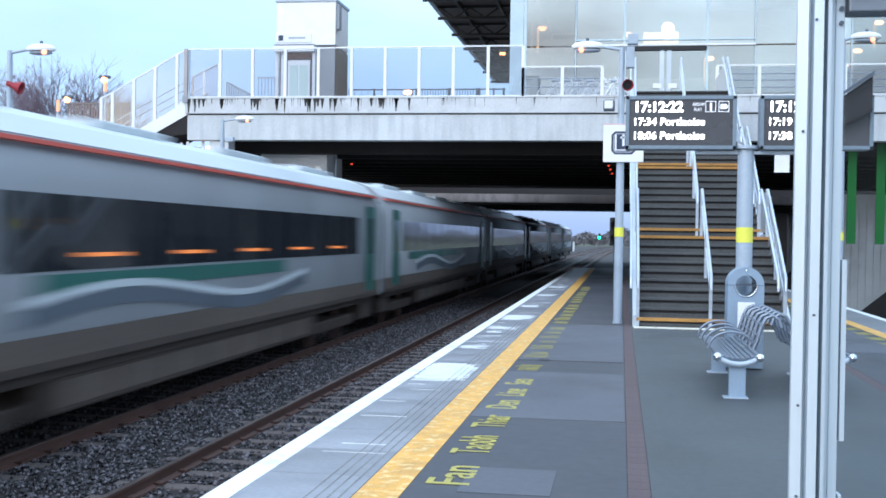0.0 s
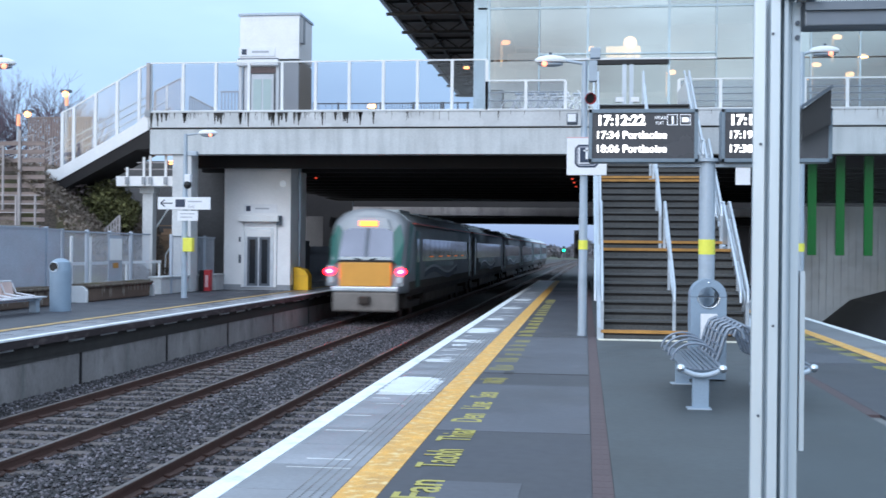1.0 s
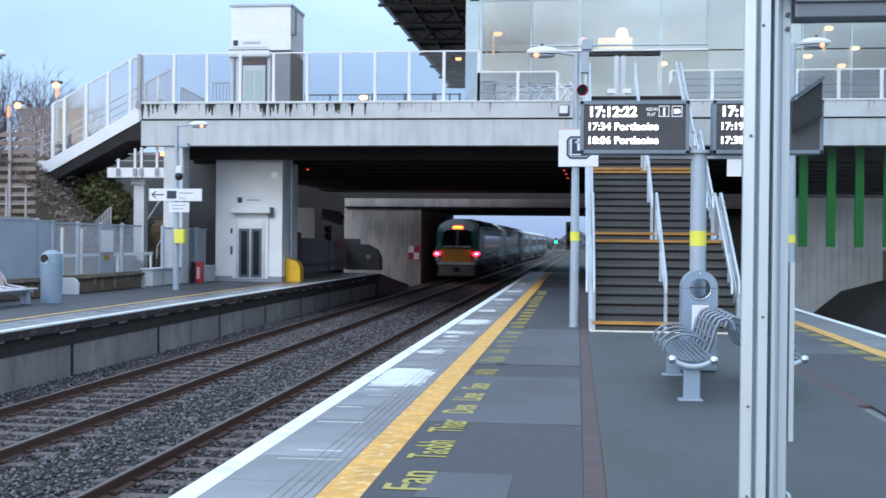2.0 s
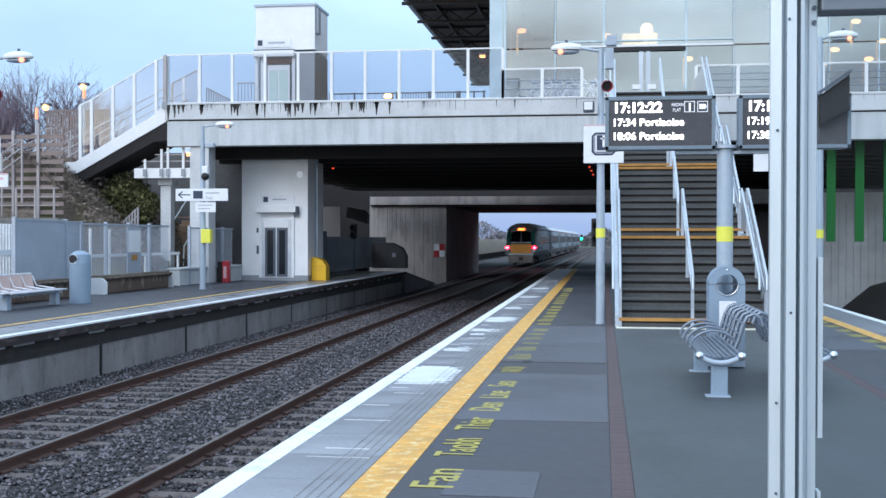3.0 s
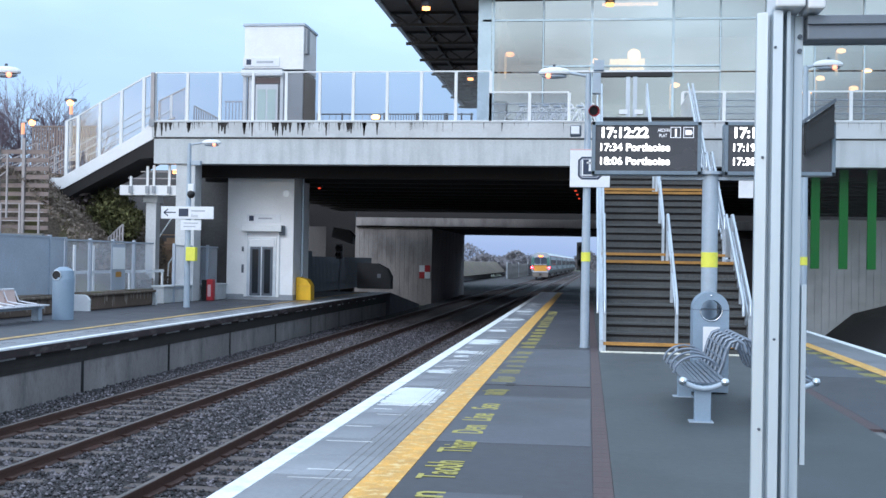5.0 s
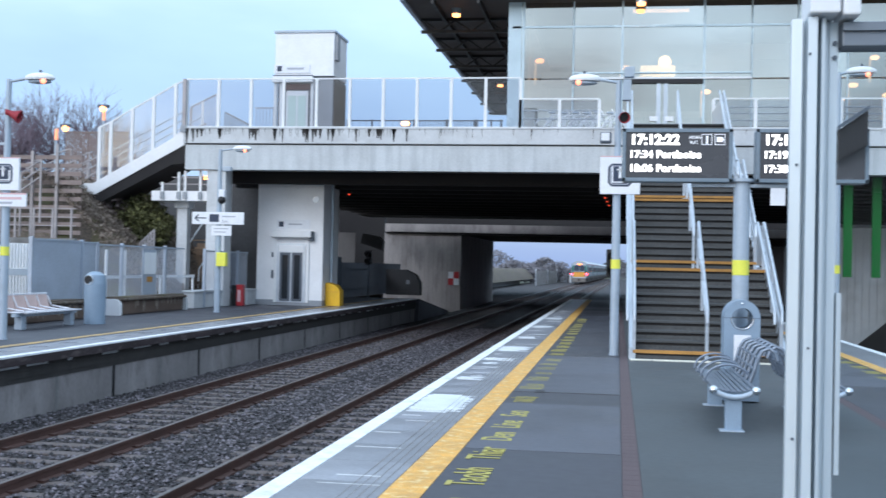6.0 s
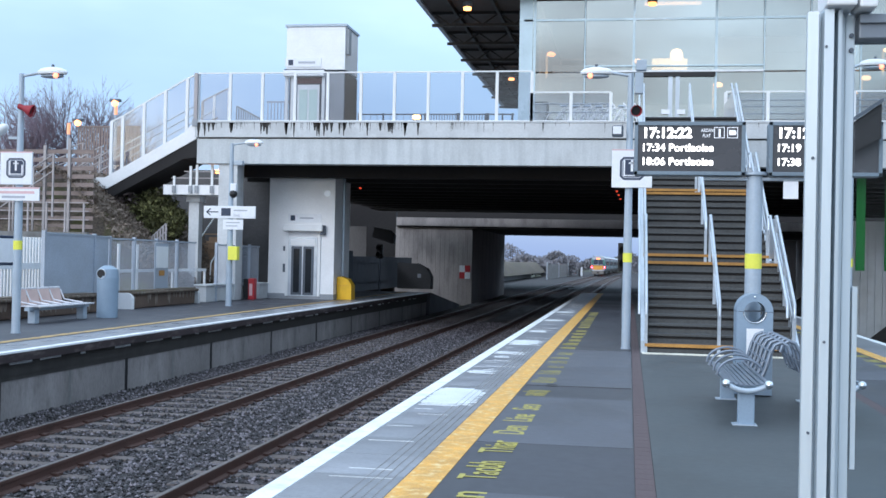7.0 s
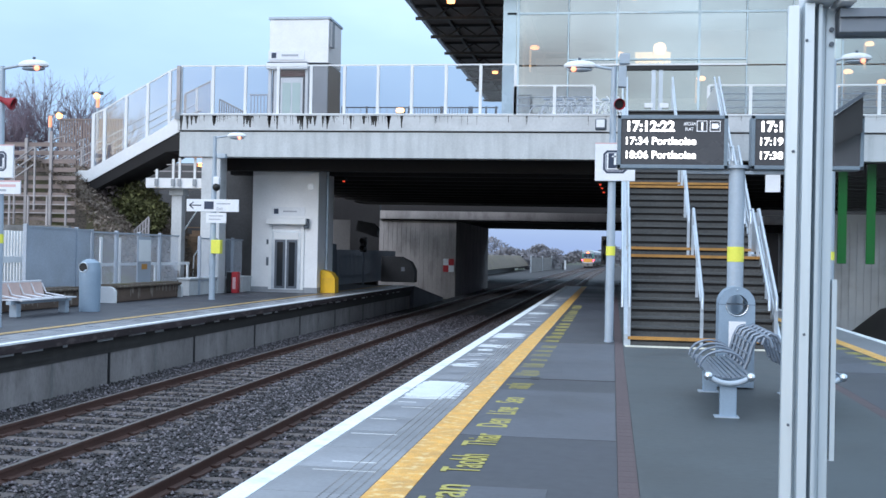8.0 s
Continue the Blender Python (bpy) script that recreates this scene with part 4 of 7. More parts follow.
# ---- the glazed concourse ----
def concourse():
    r = thing("concourse_building", (0, 0, 0), "glass-fronted station concourse with an overhanging trussed roof", "building")
    Y, TOP = 44.0, 12.1
    part("roof", B(-8.45, 16, 43.0, 75.6, TOP, TOP + 0.45), "roof_under", r, "broad flat roof with dark underside")
    part("roof_edge", B(-8.62, -8.45, 42.9, 75.7, TOP - 0.10, TOP + 0.55), "fence", r, "grey metal roof edge")
    part("roof_edge", B(-8.45, 16, 75.6, 75.8, TOP - 0.1, TOP + 0.5), "fence", r)
    for k, y in enumerate((46.6, 50.6, 54.8, 59.0, 63.2, 67.4, 71.6)):
        t = part("roof_truss", B(-8.4, -4.2, y, y + 0.14, TOP - 0.62, TOP - 0.50), "black", r, "dark steel roof truss")
        part("upper_chord", B(-8.4, -4.2, y, y + 0.14, TOP - 0.12, TOP - 0.001), "black", t)
        bm = bm_new()
        xs = [-8.3 + 0.68 * i for i in range(7)]
        for i in range(6):
            bar(bm, (xs[i], y + 0.07, TOP - (0.55 if i % 2 else 0.08)), (xs[i + 1], y + 0.07, TOP - (0.08 if i % 2 else 0.55)), 0.07, 0.07)
        part("lattice", bm, "black", t)
    for x in (-7.4, -5.6):
        part("purlin", B(x, x + 0.12, 43.1, 75.5, TOP - 0.2, TOP - 0.002), "black", r)
    for p in ((-6.65, 44.9), (-6.69, 62.5), (0.7, 43.4)):
        part("roof_lamp", tube(bm_new(), (p[0], p[1], TOP - 0.32), (p[0], p[1], TOP - 0.22), 0.16, 14), "sodium", r, "lit sodium downlight")
        part("lamp_housing", tube(bm_new(), (p[0], p[1], TOP - 0.22), (p[0], p[1], TOP - 0.001), 0.2, 14), "galv", r)
    # front glazing
    xs = [-4.3, -3.82, -1.86, 0.02, 3.12, 4.90, 6.6, 8.4, 10.2, 12.0, 13.8]
    zs = [6.0, 9.07, 11.12, TOP]
    for i in range(len(xs) - 1):
        for j in range(3):
            part("facade_pane", B(xs[i] + 0.04, xs[i + 1] - 0.04, Y, Y + 0.02, zs[j] + 0.03, zs[j + 1] - 0.03), "facade_glass", r, "sky-reflecting facade pane").visible_shadow = False
    for i, x in enumerate(xs):
        w = 0.10 if i in (0, 1) else (0.09 if i in (3, 4) else 0.05)
        part("mullion", B(x - w / 2, x + w / 2, Y - 0.06, Y + 0.1, 6.0, TOP), "pale_panel", r)
    part("corner_fin", B(-4.42, -3.9, Y - 0.05, Y - 0.02, 6.0, TOP), "pale_panel", r, "pale blue corner panel")
    part("transom", B(-4.3, 14, Y - 0.05, Y + 0.08, 11.07, 11.15), "pale_panel", r)
    part("door_header", B(-1.86, 4.90, Y - 0.12, Y + 0.1, 9.05, 9.12), "white_paint", r)
    part("door_header", B(-1.86, 4.90, Y - 0.1, Y + 0.1, 9.27, 9.32), "pale_panel", r, "pale band above the entrance")
    part("door_track", B(0.05, 3.1, Y - 0.15, Y + 0.1, 8.88, 9.04), "black", r)
    for x in (1.35, 1.62):
        part("door_stile", B(x, x + 0.16, Y - 0.1, Y + 0.06, 6.0, 8.88), "galv", r)
    part("door_rail", B(0.1, 3.0, Y - 0.08, Y + 0.04, 7.25, 7.33), "galv", r)
    part("door_plate", B(1.1, 1.42, Y - 0.13, Y - 0.1, 7.42, 7.6), "paper", r)
    part("door_plate", B(1.68, 2.0, Y - 0.13, Y - 0.1, 7.42, 7.6), "paper", r)
    # inside
    part("floor", B(-3.7, 14, 44.2, 58, 6.0, 6.04), "concrete", r)
    # Added glowing strip that imitates an orange lamp reflection along the top panes.
    part("ceiling_streak", B(0.4, 2.6, 45.2, 45.45, TOP - 0.14, TOP - 0.05), "streak_glow", r, "glowing strip for a lamp's orange reflection in the top panes")
    part("mezzanine", B(-3.6, 13.9, 54.0, 57.8, 8.9, 9.2), "white_wall", r)
    part("dark_panel", B(-3.6, 0.2, 57.7, 57.79, 9.3, 12.0), "dark_frame", r)
    part("dark_panel", B(2.8, 5.0, 57.7, 57.79, 6.1, 8.8), "dark_frame", r)
    part("ticket_booth", B(-3.0, -0.4, 51, 53, 6.04, 8.3), "cream", r)
    part("rear_wall", B(-3.7, 3.9, 57.8, 58, 6.04, TOP), "hall_wall", r, "beige hall wall, warmed in colour for lamplight")
    # White walls set nearer here, added so the right panes look brighter.
    part("rear_wall", B(3.9, 14, 52.6, 52.8, 6.04, TOP), "white_wall", r, "white wall added to brighten the right panes")
    part("cross_wall", B(3.9, 4.0, 52.8, 57.8, 6.04, TOP), "white_wall", r)
    part("side_wall", B(-3.8, -3.7, 46.0, 58, 6.0, TOP), "hall_wall", r)
    part("end_wall", B(14.0, 14.1, 44.2, 58, 6.0, TOP), "hall_wall", r)
    t = part("inner_truss", B(4.6, 13.5, 50.0, 50.1, 10.9, 11.0), "white_paint", r, "white lattice truss inside")
    part("lower_chord", B(4.6, 13.5, 50.0, 50.1, 9.7, 9.8), "white_paint", t)
    bm = bm_new()
    for i in range(9):
        bar(bm, (4.7 + i, 50.05, 9.75 if i % 2 else 10.95), (5.7 + i, 50.05, 10.95 if i % 2 else 9.75), 0.09, 0.09)
    part("lattice", bm, "white_paint", t)
    part("counter", B(-2.9, -1.4, 49, 49.8, 6.04, 7.05), "cream", r)
    part("counter", B(5.2, 9.5, 50, 51, 6.04, 7.6), "cream", r)
    part("kiosk_roof", B(-3.3, -1.9, 46.8, 48.0, 9.35, 9.85), "steel_paint", r)
    part("kiosk_board", B(3.2, 4.2, 46.0, 46.1, 9.55, 10.35), "white_wall", r)
    part("lit_sign", B(0.75, 2.15, 46.2, 46.3, 9.48, 9.98), "lit_board", r, "glowing warm lit board")
    bm = bm_new()
    bmesh.ops.create_uvsphere(bm, u_segments=16, v_segments=10, radius=0.26, matrix=Matrix.Translation((1.72, 46.1, 10.10)))
    part("globe_lamp", bm, "lamp_big", r, "bright warm globe lamp")
    # Glowing balls and stems, added for street lamps mirrored in the glazing.
    for x, z in ((-3.35, 10.25), (0.15, 9.95), (3.4, 8.95), (8.2, 9.7), (9.9, 10.3), (10.9, 9.5), (9.1, 9.2), (10.4, 8.8), (8.6, 8.6)):
        bm = bm_new()
        bmesh.ops.create_uvsphere(bm, u_segments=12, v_segments=8, radius=1.0, matrix=Matrix.Translation((x, 46.5, z)) @ Matrix.Diagonal((0.19, 0.12, 0.10, 1)))
        lamp = part("interior_lamp", bm, "lamp_pale" if x > -3 else "sodium", r, "warm glow for a street lamp mirrored in the glass")
        part("stem", B(x - 0.22, x - 0.13, 46.48, 46.52, z - 1.0, z - 0.05), "stem_glow", lamp)


# Beige pushed warmer, so the hall's lamplight is partly in the colour.
M["hall_wall"] = mat("hall_wall", (0.42, 0.31, 0.24), 0.7, vary=0.3, size=3.5, grain=0.05)
M["lit_board"] = glow("lit_board", (1.0, 0.72, 0.34), 2.8)
M["streak_glow"] = glow("streak_glow", (1.0, 0.55, 0.26), 2.5)
# Glow for the stems of the mirrored lamps; they are no light source.
M["stem_glow"] = glow("stem_glow", (1.0, 0.66, 0.36), 0.8)


def facade_glass():
    m = bpy.data.materials.new("facade_glass")
    m.use_nodes = True
    t = m.node_tree
    t.nodes.clear()
    out, tr, gl, mx = (t.nodes.new("ShaderNodeOutputMaterial"), t.nodes.new("ShaderNodeBsdfTransparent"), t.nodes.new("ShaderNodeBsdfGlossy"), t.nodes.new("ShaderNodeMixShader"))
    tr.inputs["Color"].default_value = (0.70, 0.66, 0.61, 1)
    gl.inputs["Color"].default_value = (0.95, 0.96, 0.91, 1)
    gl.inputs["Roughness"].default_value = 0.03
    info, rr = t.nodes.new("ShaderNodeObjectInfo"), t.nodes.new("ShaderNodeMapRange")
    rr.inputs["To Min"].default_value, rr.inputs["To Max"].default_value = 0.30, 0.52
    t.links.new(info.outputs["Random"], rr.inputs["Value"])
    t.links.new(rr.outputs[0], mx.inputs[0])
    t.links.new(tr.outputs[0], mx.inputs[1])
    t.links.new(gl.outputs[0], mx.inputs[2])
    t.links.new(mx.outputs[0], out.inputs[0])
    return m


M["facade_glass"] = facade_glass()
concourse()


def bicycle(x, y, turn):
    r = thing("bicycle", (x, y, 6.50), "parked bicycle with pale frame leaning at the railing", "bicycle", "parked bicycles", turn)
    for wx in (-0.52, 0.52):
        bm = bm_new()
        pipe(bm, [(wx + 0.33 * math.cos(a), 0, 0.34 + 0.33 * math.sin(a)) for a in [k * math.pi / 8 for k in range(17)]], 0.025, 6)
        part("wheel", bm, "white_paint", r)
    bm = bm_new()
    for a, b in (((-0.52, 0.34), (-0.1, 0.3)), ((-0.1, 0.3), (-0.2, 0.85)), ((-0.2, 0.85), (-0.52, 0.34)), ((-0.1, 0.3), (0.4, 0.8)), ((-0.2, 0.82), (0.4, 0.85)), ((0.4, 0.95), (0.52, 0.34)), ((0.4, 0.95), (0.3, 1.05))):
        tube(bm, (a[0], 0, a[1]), (b[0], 0, b[1]), 0.03, 6)
    part("frame", bm, "white_paint", r)
    part("saddle", B(-0.34, -0.08, -0.07, 0.07, 0.88, 0.95, 0.02), "galv", r)


rack = thing("cycle_rack", (-1.3, 41.6, 6.0), "raised concrete plinth under parked bicycles", "cycle rack")
part("plinth", B(-1.7, 2.0, -0.5, 0.6, 0, 0.50, 0.02), "concrete", rack)
for k in range(6):
    bicycle(-2.3 + 0.42 * k, 41.6 + 0.1 * (k % 2), 12 + 7 * (k % 3))


# ---- stair rails ----
def stair_rails():
    for x, lab in ((SX0 + 0.02, "tubular steel handrail at the stair's open side"), (1.66, "tubular steel handrail down the middle of the stairs"), (SX1 - 0.03, "steel handrail with slatted infill beside the stairs")):
        r = thing("stair_handrail", (x, 0, 0), lab, "handrail", "stair handrails")
        for ya, za, yb, zb, yc in FLIGHTS:
            h = 0.98
            pts = [(0, ya - 0.05, za + h), (0, yb, zb + h)]
            offs = (0.0,) if abs(x - 1.66) < 0.1 else (0.0, -0.13)
            for dx in offs:
                bm = bm_new()
                pipe(bm, [(dx, ya - 0.08, za + 0.72), (dx, ya - 0.06, za + h), (dx, yb, zb + h), (dx, yb + 0.25, zb + h)], 0.026, 10)
                part("top_rail", bm, "galv", r)
            bm = bm_new()
            pipe(bm, [(0, ya, za + 0.62), (0, yb, zb + 0.62)], 0.018, 8)
            part("lower_rail", bm, "galv", r)
            for py, pz in ((ya + 0.02, za), ((ya + yb) / 2, (za + zb) / 2 + 0.05), (yb + 0.1, zb)):
                part("post", B(-0.03, 0.03, py - 0.02, py + 0.02, pz - 0.02, pz + h), "galv", r)
            if x > 2:
                n = 12
                for k in range(n):
                    py = ya + (yb - ya) * (k + 0.5) / n
                    pz = za + (zb - za) * (k + 0.5) / n
                    part("slat", B(0.03, 0.045, py - 0.07, py + 0.07, pz + 0.14, pz + 0.9), "galv", r)
                part("landing_panel", B(0.02, 0.04, yb + 0.1, yc - 0.1, zb + 0.1, zb + 0.95), "galv", r)


stair_rails()


# ---- green fins and retaining wall beyond the island ----
for k in range(6):
    x = 7.78 + 0.96 * k
    fin = thing("green_fin", (x, 41.0, 0), "flat green painted steel fin hanging from the bridge", "fin", "green fins")
    part("blade", B(0, 0.30, 0, 0.10, 1.58, 5.08, 0.01), "green_paint", fin)
    part("bracket", B(0.05, 0.25, 0.1, 0.4, 4.95, 5.08), "dark_frame", fin)
aw = structure("abutment_wall", B(8.8, 13.4, 47.0, 47.6, -1.35, 3.55), "concrete", "pale ribbed concrete abutment wall beyond the island", "wall")
for k in range(16):
    part("wall_rib", B(8.8 + 0.285 * k + 0.01, 8.8 + 0.285 * k + 0.275, 46.95, 47.0, -1.3, 3.2), "concrete", aw)
structure("retaining_wall", B(12.2, 12.7, 18, 74, -1.35, 1.45), "concrete_wall", "grey concrete retaining wall beside the far track", "wall")
# Bank under the bridge, its shade painted in with the near-black colour.
bmr = bm_new()
prism(bmr, [(9.4, -1.2), (12.2, -1.2), (12.2, 0.25), (10.6, -0.2)], "y", 34, 73)
structure("spoil_bank", bmr, "soffit_shade", "bank against the retaining wall, near-black for the shade there", "ground")
# Added slab: narrows the gap between the bridges so less sky light falls in.
structure("gap_light_block", B(-16.0, 24, 68.0, 71.6, 4.75, 5.3), "soffit_shade", "slab added behind the deck to cut light in the gap", "slab")
# Unseen wall, added to stop light entering under the deck from the right.
structure("light_block_right", B(24, 24.3, 40.6, 74, -1.3, 5.3), "concrete_dark", "unseen wall added to keep light out under the bridge", "wall")
# Added near-black sheet: stands for deep shade and covers the sky behind.
structure("shade_sheet_left", B(-24.0, -15.52, 74.1, 74.5, -1.3, 7.0), "soffit_shade", "near-black sheet added for the darkness beside the road bridge", "wall")
# Unseen wall, added to stop light entering under the deck from the left.
structure("light_block_left", B(-21.2, -20.9, 46, 74, -1.3, 5.3), "concrete_dark", "unseen wall added to keep light out under the bridge", "wall")


# ---- stairs down from the deck's end ----
def bank_stairs():
    r = thing("bank_stairs", (0, 0, 0), "pale concrete outdoor stairs with glass balustrade down to the bank", "stairs")
    bm = bm_new()
    prism(bm, [(-16.05, 6.50), (-16.05, 6.02), (-16.6, 5.72), (-19.6, 4.10), (-20.3, 4.10), (-20.3, 4.52), (-19.7, 4.52), (-16.6, 6.22), (-16.3, 6.5)], "y", 40.0, 40.25)
    part("string", bm, "white_wall", r, "pale sloping side string")
    # The flight's underside is coloured near-black in place of its shade.
    bm = bm_new()
    prism(bm, [(-16.05, 6.0), (-16.05, 5.3), (-16.6, 5.25), (-19.6, 3.7), (-20.3, 3.7), (-20.3, 4.10), (-19.6, 4.10), (-16.6, 5.72)], "y", 40.04, 42.2)
    part("underside", bm, "soffit_shade", r, "stair underside with its shade put into the colour")
    for k in range(11):
        part("step", B(-16.4 - 0.3 * k - 0.3, -16.4 - 0.3 * k, 40.25, 42.2, 5.6 - 0.165 * k, 6.2 - 0.165 * k), "concrete", r)
    tops = [(-16.08, 6.62, 8.44), (-16.50, 6.2, 8.28), (-17.36, 5.72, 7.80), (-18.2, 5.26, 7.35), (-19.05, 4.82, 6.86), (-19.5, 4.56, 6.66)]
    for i, (x, z0, z1) in enumerate(tops):
        part("post", B(x - 0.06, x + 0.06, 40.02, 40.1, z0 - 0.35, z1, 0.008), "white_paint", r)
        if i:
            px, pz0, pz1 = tops[i - 1]
            bm = bm_new()
            prism(bm, [(x + 0.06, z0 + 0.1), (px - 0.06, pz0 + 0.1), (px - 0.06, pz1 - 0.03), (x + 0.06, z1 - 0.03)], "y", 40.05, 40.066)
            part("pane", bm, "pane_milky", r, "clear glass pane").visible_shadow = False
            bm = bm_new()
            bar(bm, (x, 40.06, z1), (px, 40.06, pz1), 0.05, 0.05)
            part("top_rail", bm, "white_paint", r)
    for dz in (0.75, 1.05):
        bm = bm_new()
        pipe(bm, [(-16.2, 40.4, 6.3 + dz), (-19.7, 40.4, 4.45 + dz)], 0.025, 8)
        part("handrail", bm, "galv", r)
        bm = bm_new()
        pipe(bm, [(-16.2, 42.1, 6.3 + dz), (-19.7, 42.1, 4.45 + dz)], 0.025, 8)
        part("handrail", bm, "galv", r)
    return r


bank_stairs()


def landing():
    r = thing("stair_landing", (0, 0, 0), "white-edged concrete stair landing with glass and steel railing behind the column", "landing")
    part("slab", B(-17.5, -15.24, 40.35, 41.6, 3.92, 4.29), "white_wall", r)
    part("cap", B(-16.75, -16.2, 40.8, 41.4, 3.68, 3.92), "concrete", r)
    part("column", B(-16.68, -16.28, 40.9, 41.3, -0.2, 3.68), "concrete", r, "slim concrete column")
    for x, z in ((-17.1, 4.62), (-16.45, 5.0), (-16.2, 5.05), (-15.6, 5.06)):
        part("post", B(x, x + 0.09, 40.30, 40.35, 4.02, z), "white_paint", r)
        part("foot_bracket", B(x - 0.02, x + 0.11, 40.26, 40.30, 3.98, 4.25), "grey_wall", r)
    for z, x in ((4.55, -17.2), (4.80, -16.7)):
        part("rail", B(x, -15.3, 40.38, 40.41, z - 0.02, z + 0.02), "rail_dull", r)
    part("lamp", B(-15.50, -15.36, 40.5, 40.6, 4.75, 4.88), "sodium", r, "lit orange bulkhead lamp")


def lower_steps():
    # Sodium light on the steps is put into their tan colour.
    r = thing("lower_steps", (0, 0, 0), "brick steps tinted tan for sodium light, with thin handrails, behind the fence", "stairs")
    for k in range(12):
        part("step", B(-17.7, -16.3, 42.6 + 0.28 * k, 43.0 + 0.28 * k, 0.0, 0.55 + 0.17 * k), "step_lamplit", r)
    for x in (-17.5, -16.4):
        bm = bm_new()
        pipe(bm, [(x, 42.5, 0.5), (x, 42.6, 1.35), (x, 45.7, 3.25)], 0.03, 8)
        part("handrail", bm, "white_paint", r)
    for z in (1.7, 2.1, 2.5):
        part("cross_rail", B(-17.7, -16.3, 44.6, 44.64, z, z + 0.05), "step_lamplit", r)


lower_steps()
landing()
# ---- on the island platform ----
def lamp_pole(x, y, top, reach, label, sgn=-1, band=True, r=0.085):
    p = thing("platform_lamp", (x, y, 0), label, "lamp post", "platform lamps")
    bm = bm_new()
    tube(bm, (0, 0, 0), (0, 0, 2.2), r, 16, r * 0.95)
    tube(bm, (0, 0, 2.2), (0, 0, top), r * 0.95, 16, r * 0.6)
    part("pole", bm, "steel_paint", p, "blue-grey painted steel pole")
    part("base_collar", tube(bm_new(), (0, 0, 0), (0, 0, 0.03), r * 1.12, 16), "steel_paint", p)
    if band:
        part("yellow_band", tube(bm_new(), (0, 0, 1.68), (0, 0, 1.86), r * 1.05, 16), "yellow_band", p, "bright yellow band")
    bm = bm_new()
    tube(bm, (0, 0, top - 0.05), (sgn * reach, 0, top + 0.02), 0.03, 8)
    part("arm", bm, "steel_paint", p)
    bm = bm_new()
    bmesh.ops.create_uvsphere(bm, u_segments=18, v_segments=10, radius=1.0, matrix=Matrix.Translation((sgn * (reach + 0.24), 0, top + 0.02)) @ Matrix.Diagonal((0.32, 0.15, 0.11, 1)))
    for v in bm.verts:
        v.co.z = max(v.co.z, top - 0.015)
    head = part("lamp_head", bm, "white_paint", p, "white oval lamp head")
    bm = bm_new()
    bmesh.ops.create_uvsphere(bm, u_segments=14, v_segments=8, radius=1.0, matrix=Matrix.Translation((sgn * (reach + 0.24), 0, top - 0.055)) @ Matrix.Diagonal((0.25, 0.12, 0.045, 1)))
    part("lens", bm, "steel_paint", head)
    bm = bm_new()
    bmesh.ops.create_uvsphere(bm, u_segments=10, v_segments=6, radius=0.055, matrix=Matrix.Translation((sgn * (reach + 0.36), -0.09, top - 0.055)))
    part("bulb", bm, "lamp_start", head, "dim orange bulb warming up")
    part("cell", tube(bm_new(), (sgn * (reach + 0.25), 0, top + 0.12), (sgn * (reach + 0.25), 0, top + 0.18), 0.03, 8), "dark_frame", head)
    return p


M["lamp_start"] = glow("lamp_start", (1.0, 0.30, 0.16), 2.4)


def horn(parent, x, z, d=(0.15, -0.98, -0.15), size=1.0):
    """A horn speaker: flared bell with a dark throat, and its driver behind."""
    a, d = Vector((x, -0.06, z)), Vector(d).normalized()
    bm = bm_new()
    tube(bm, a, a + d * 0.10 * size, 0.05 * size, 14)
    tube(bm, a + d * 0.08 * size, a + d * 0.26 * size, 0.045 * size, 16, 0.115 * size, False)
    tube(bm, a + d * 0.26 * size, a + d * 0.28 * size, 0.125 * size, 16, 0.12 * size, False)
    h = part("horn_speaker", bm, "signal_red", parent, "dark red horn speaker")
    part("throat", tube(bm_new(), a + d * 0.20 * size, a + d * 0.215 * size, 0.088 * size, 14), "black", h)


def pictogram_sign(parent, x0, x1, z0, z1, y):
    s = part("sign_board", B(x0, x1, y - 0.05, y, z0, z1, 0.01), "paper", parent, "white square sign with a dark pictogram")
    w, h = x1 - x0, z1 - z0
    part("sign_edge", B(x0, x1, y - 0.054, y - 0.05, z1 - 0.02, z1), "pink_edge", s)
    def cut(m, c, y0, y1, mt):
        a, b, lo, hi = x0 + w * m, x1 - w * m, z0 + h * m, z1 - h * m
        k = w * c
        part("pictogram", prism(bm_new(), [(a + k, lo), (b - k, lo), (b, lo + k), (b, hi - k), (b - k, hi), (a + k, hi), (a, hi - k), (a, lo + k)], "y", y0, y1), mt, s)
    cut(0.20, 0.09, y - 0.053, y - 0.05, "navy")
    cut(0.25, 0.06, y - 0.0545, y - 0.053, "pale_text")
    cut(0.275, 0.05, y - 0.056, y - 0.0545, "navy")
    for a, b, c, d in ((0.29, 0.71, 0.30, 0.33), (0.29, 0.33, 0.33, 0.72), (0.68, 0.72, 0.33, 0.60), (0.47, 0.53, 0.42, 0.72), (0.42, 0.58, 0.62, 0.66)):
        part("pictogram_line", B(x0 + w * a, x0 + w * b, y - 0.060, y - 0.056, z0 + h * c, z0 + h * d), "paper", s)


poleA = lamp_pole(-0.04, 22.1, 5.35, 0.42, "blue-grey lamp post with yellow band beside the stairs")
horn(poleA, 0.05, 4.62, (0.3, -0.93, -0.15), 0.95)
part("junction_box", B(0.08, 0.24, -0.1, 0.1, 4.95, 5.35, 0.01), "steel_paint", poleA)
part("junction_box", B(0.1, 0.30, -0.1, 0.1, 5.4, 5.6, 0.01), "steel_paint", poleA)
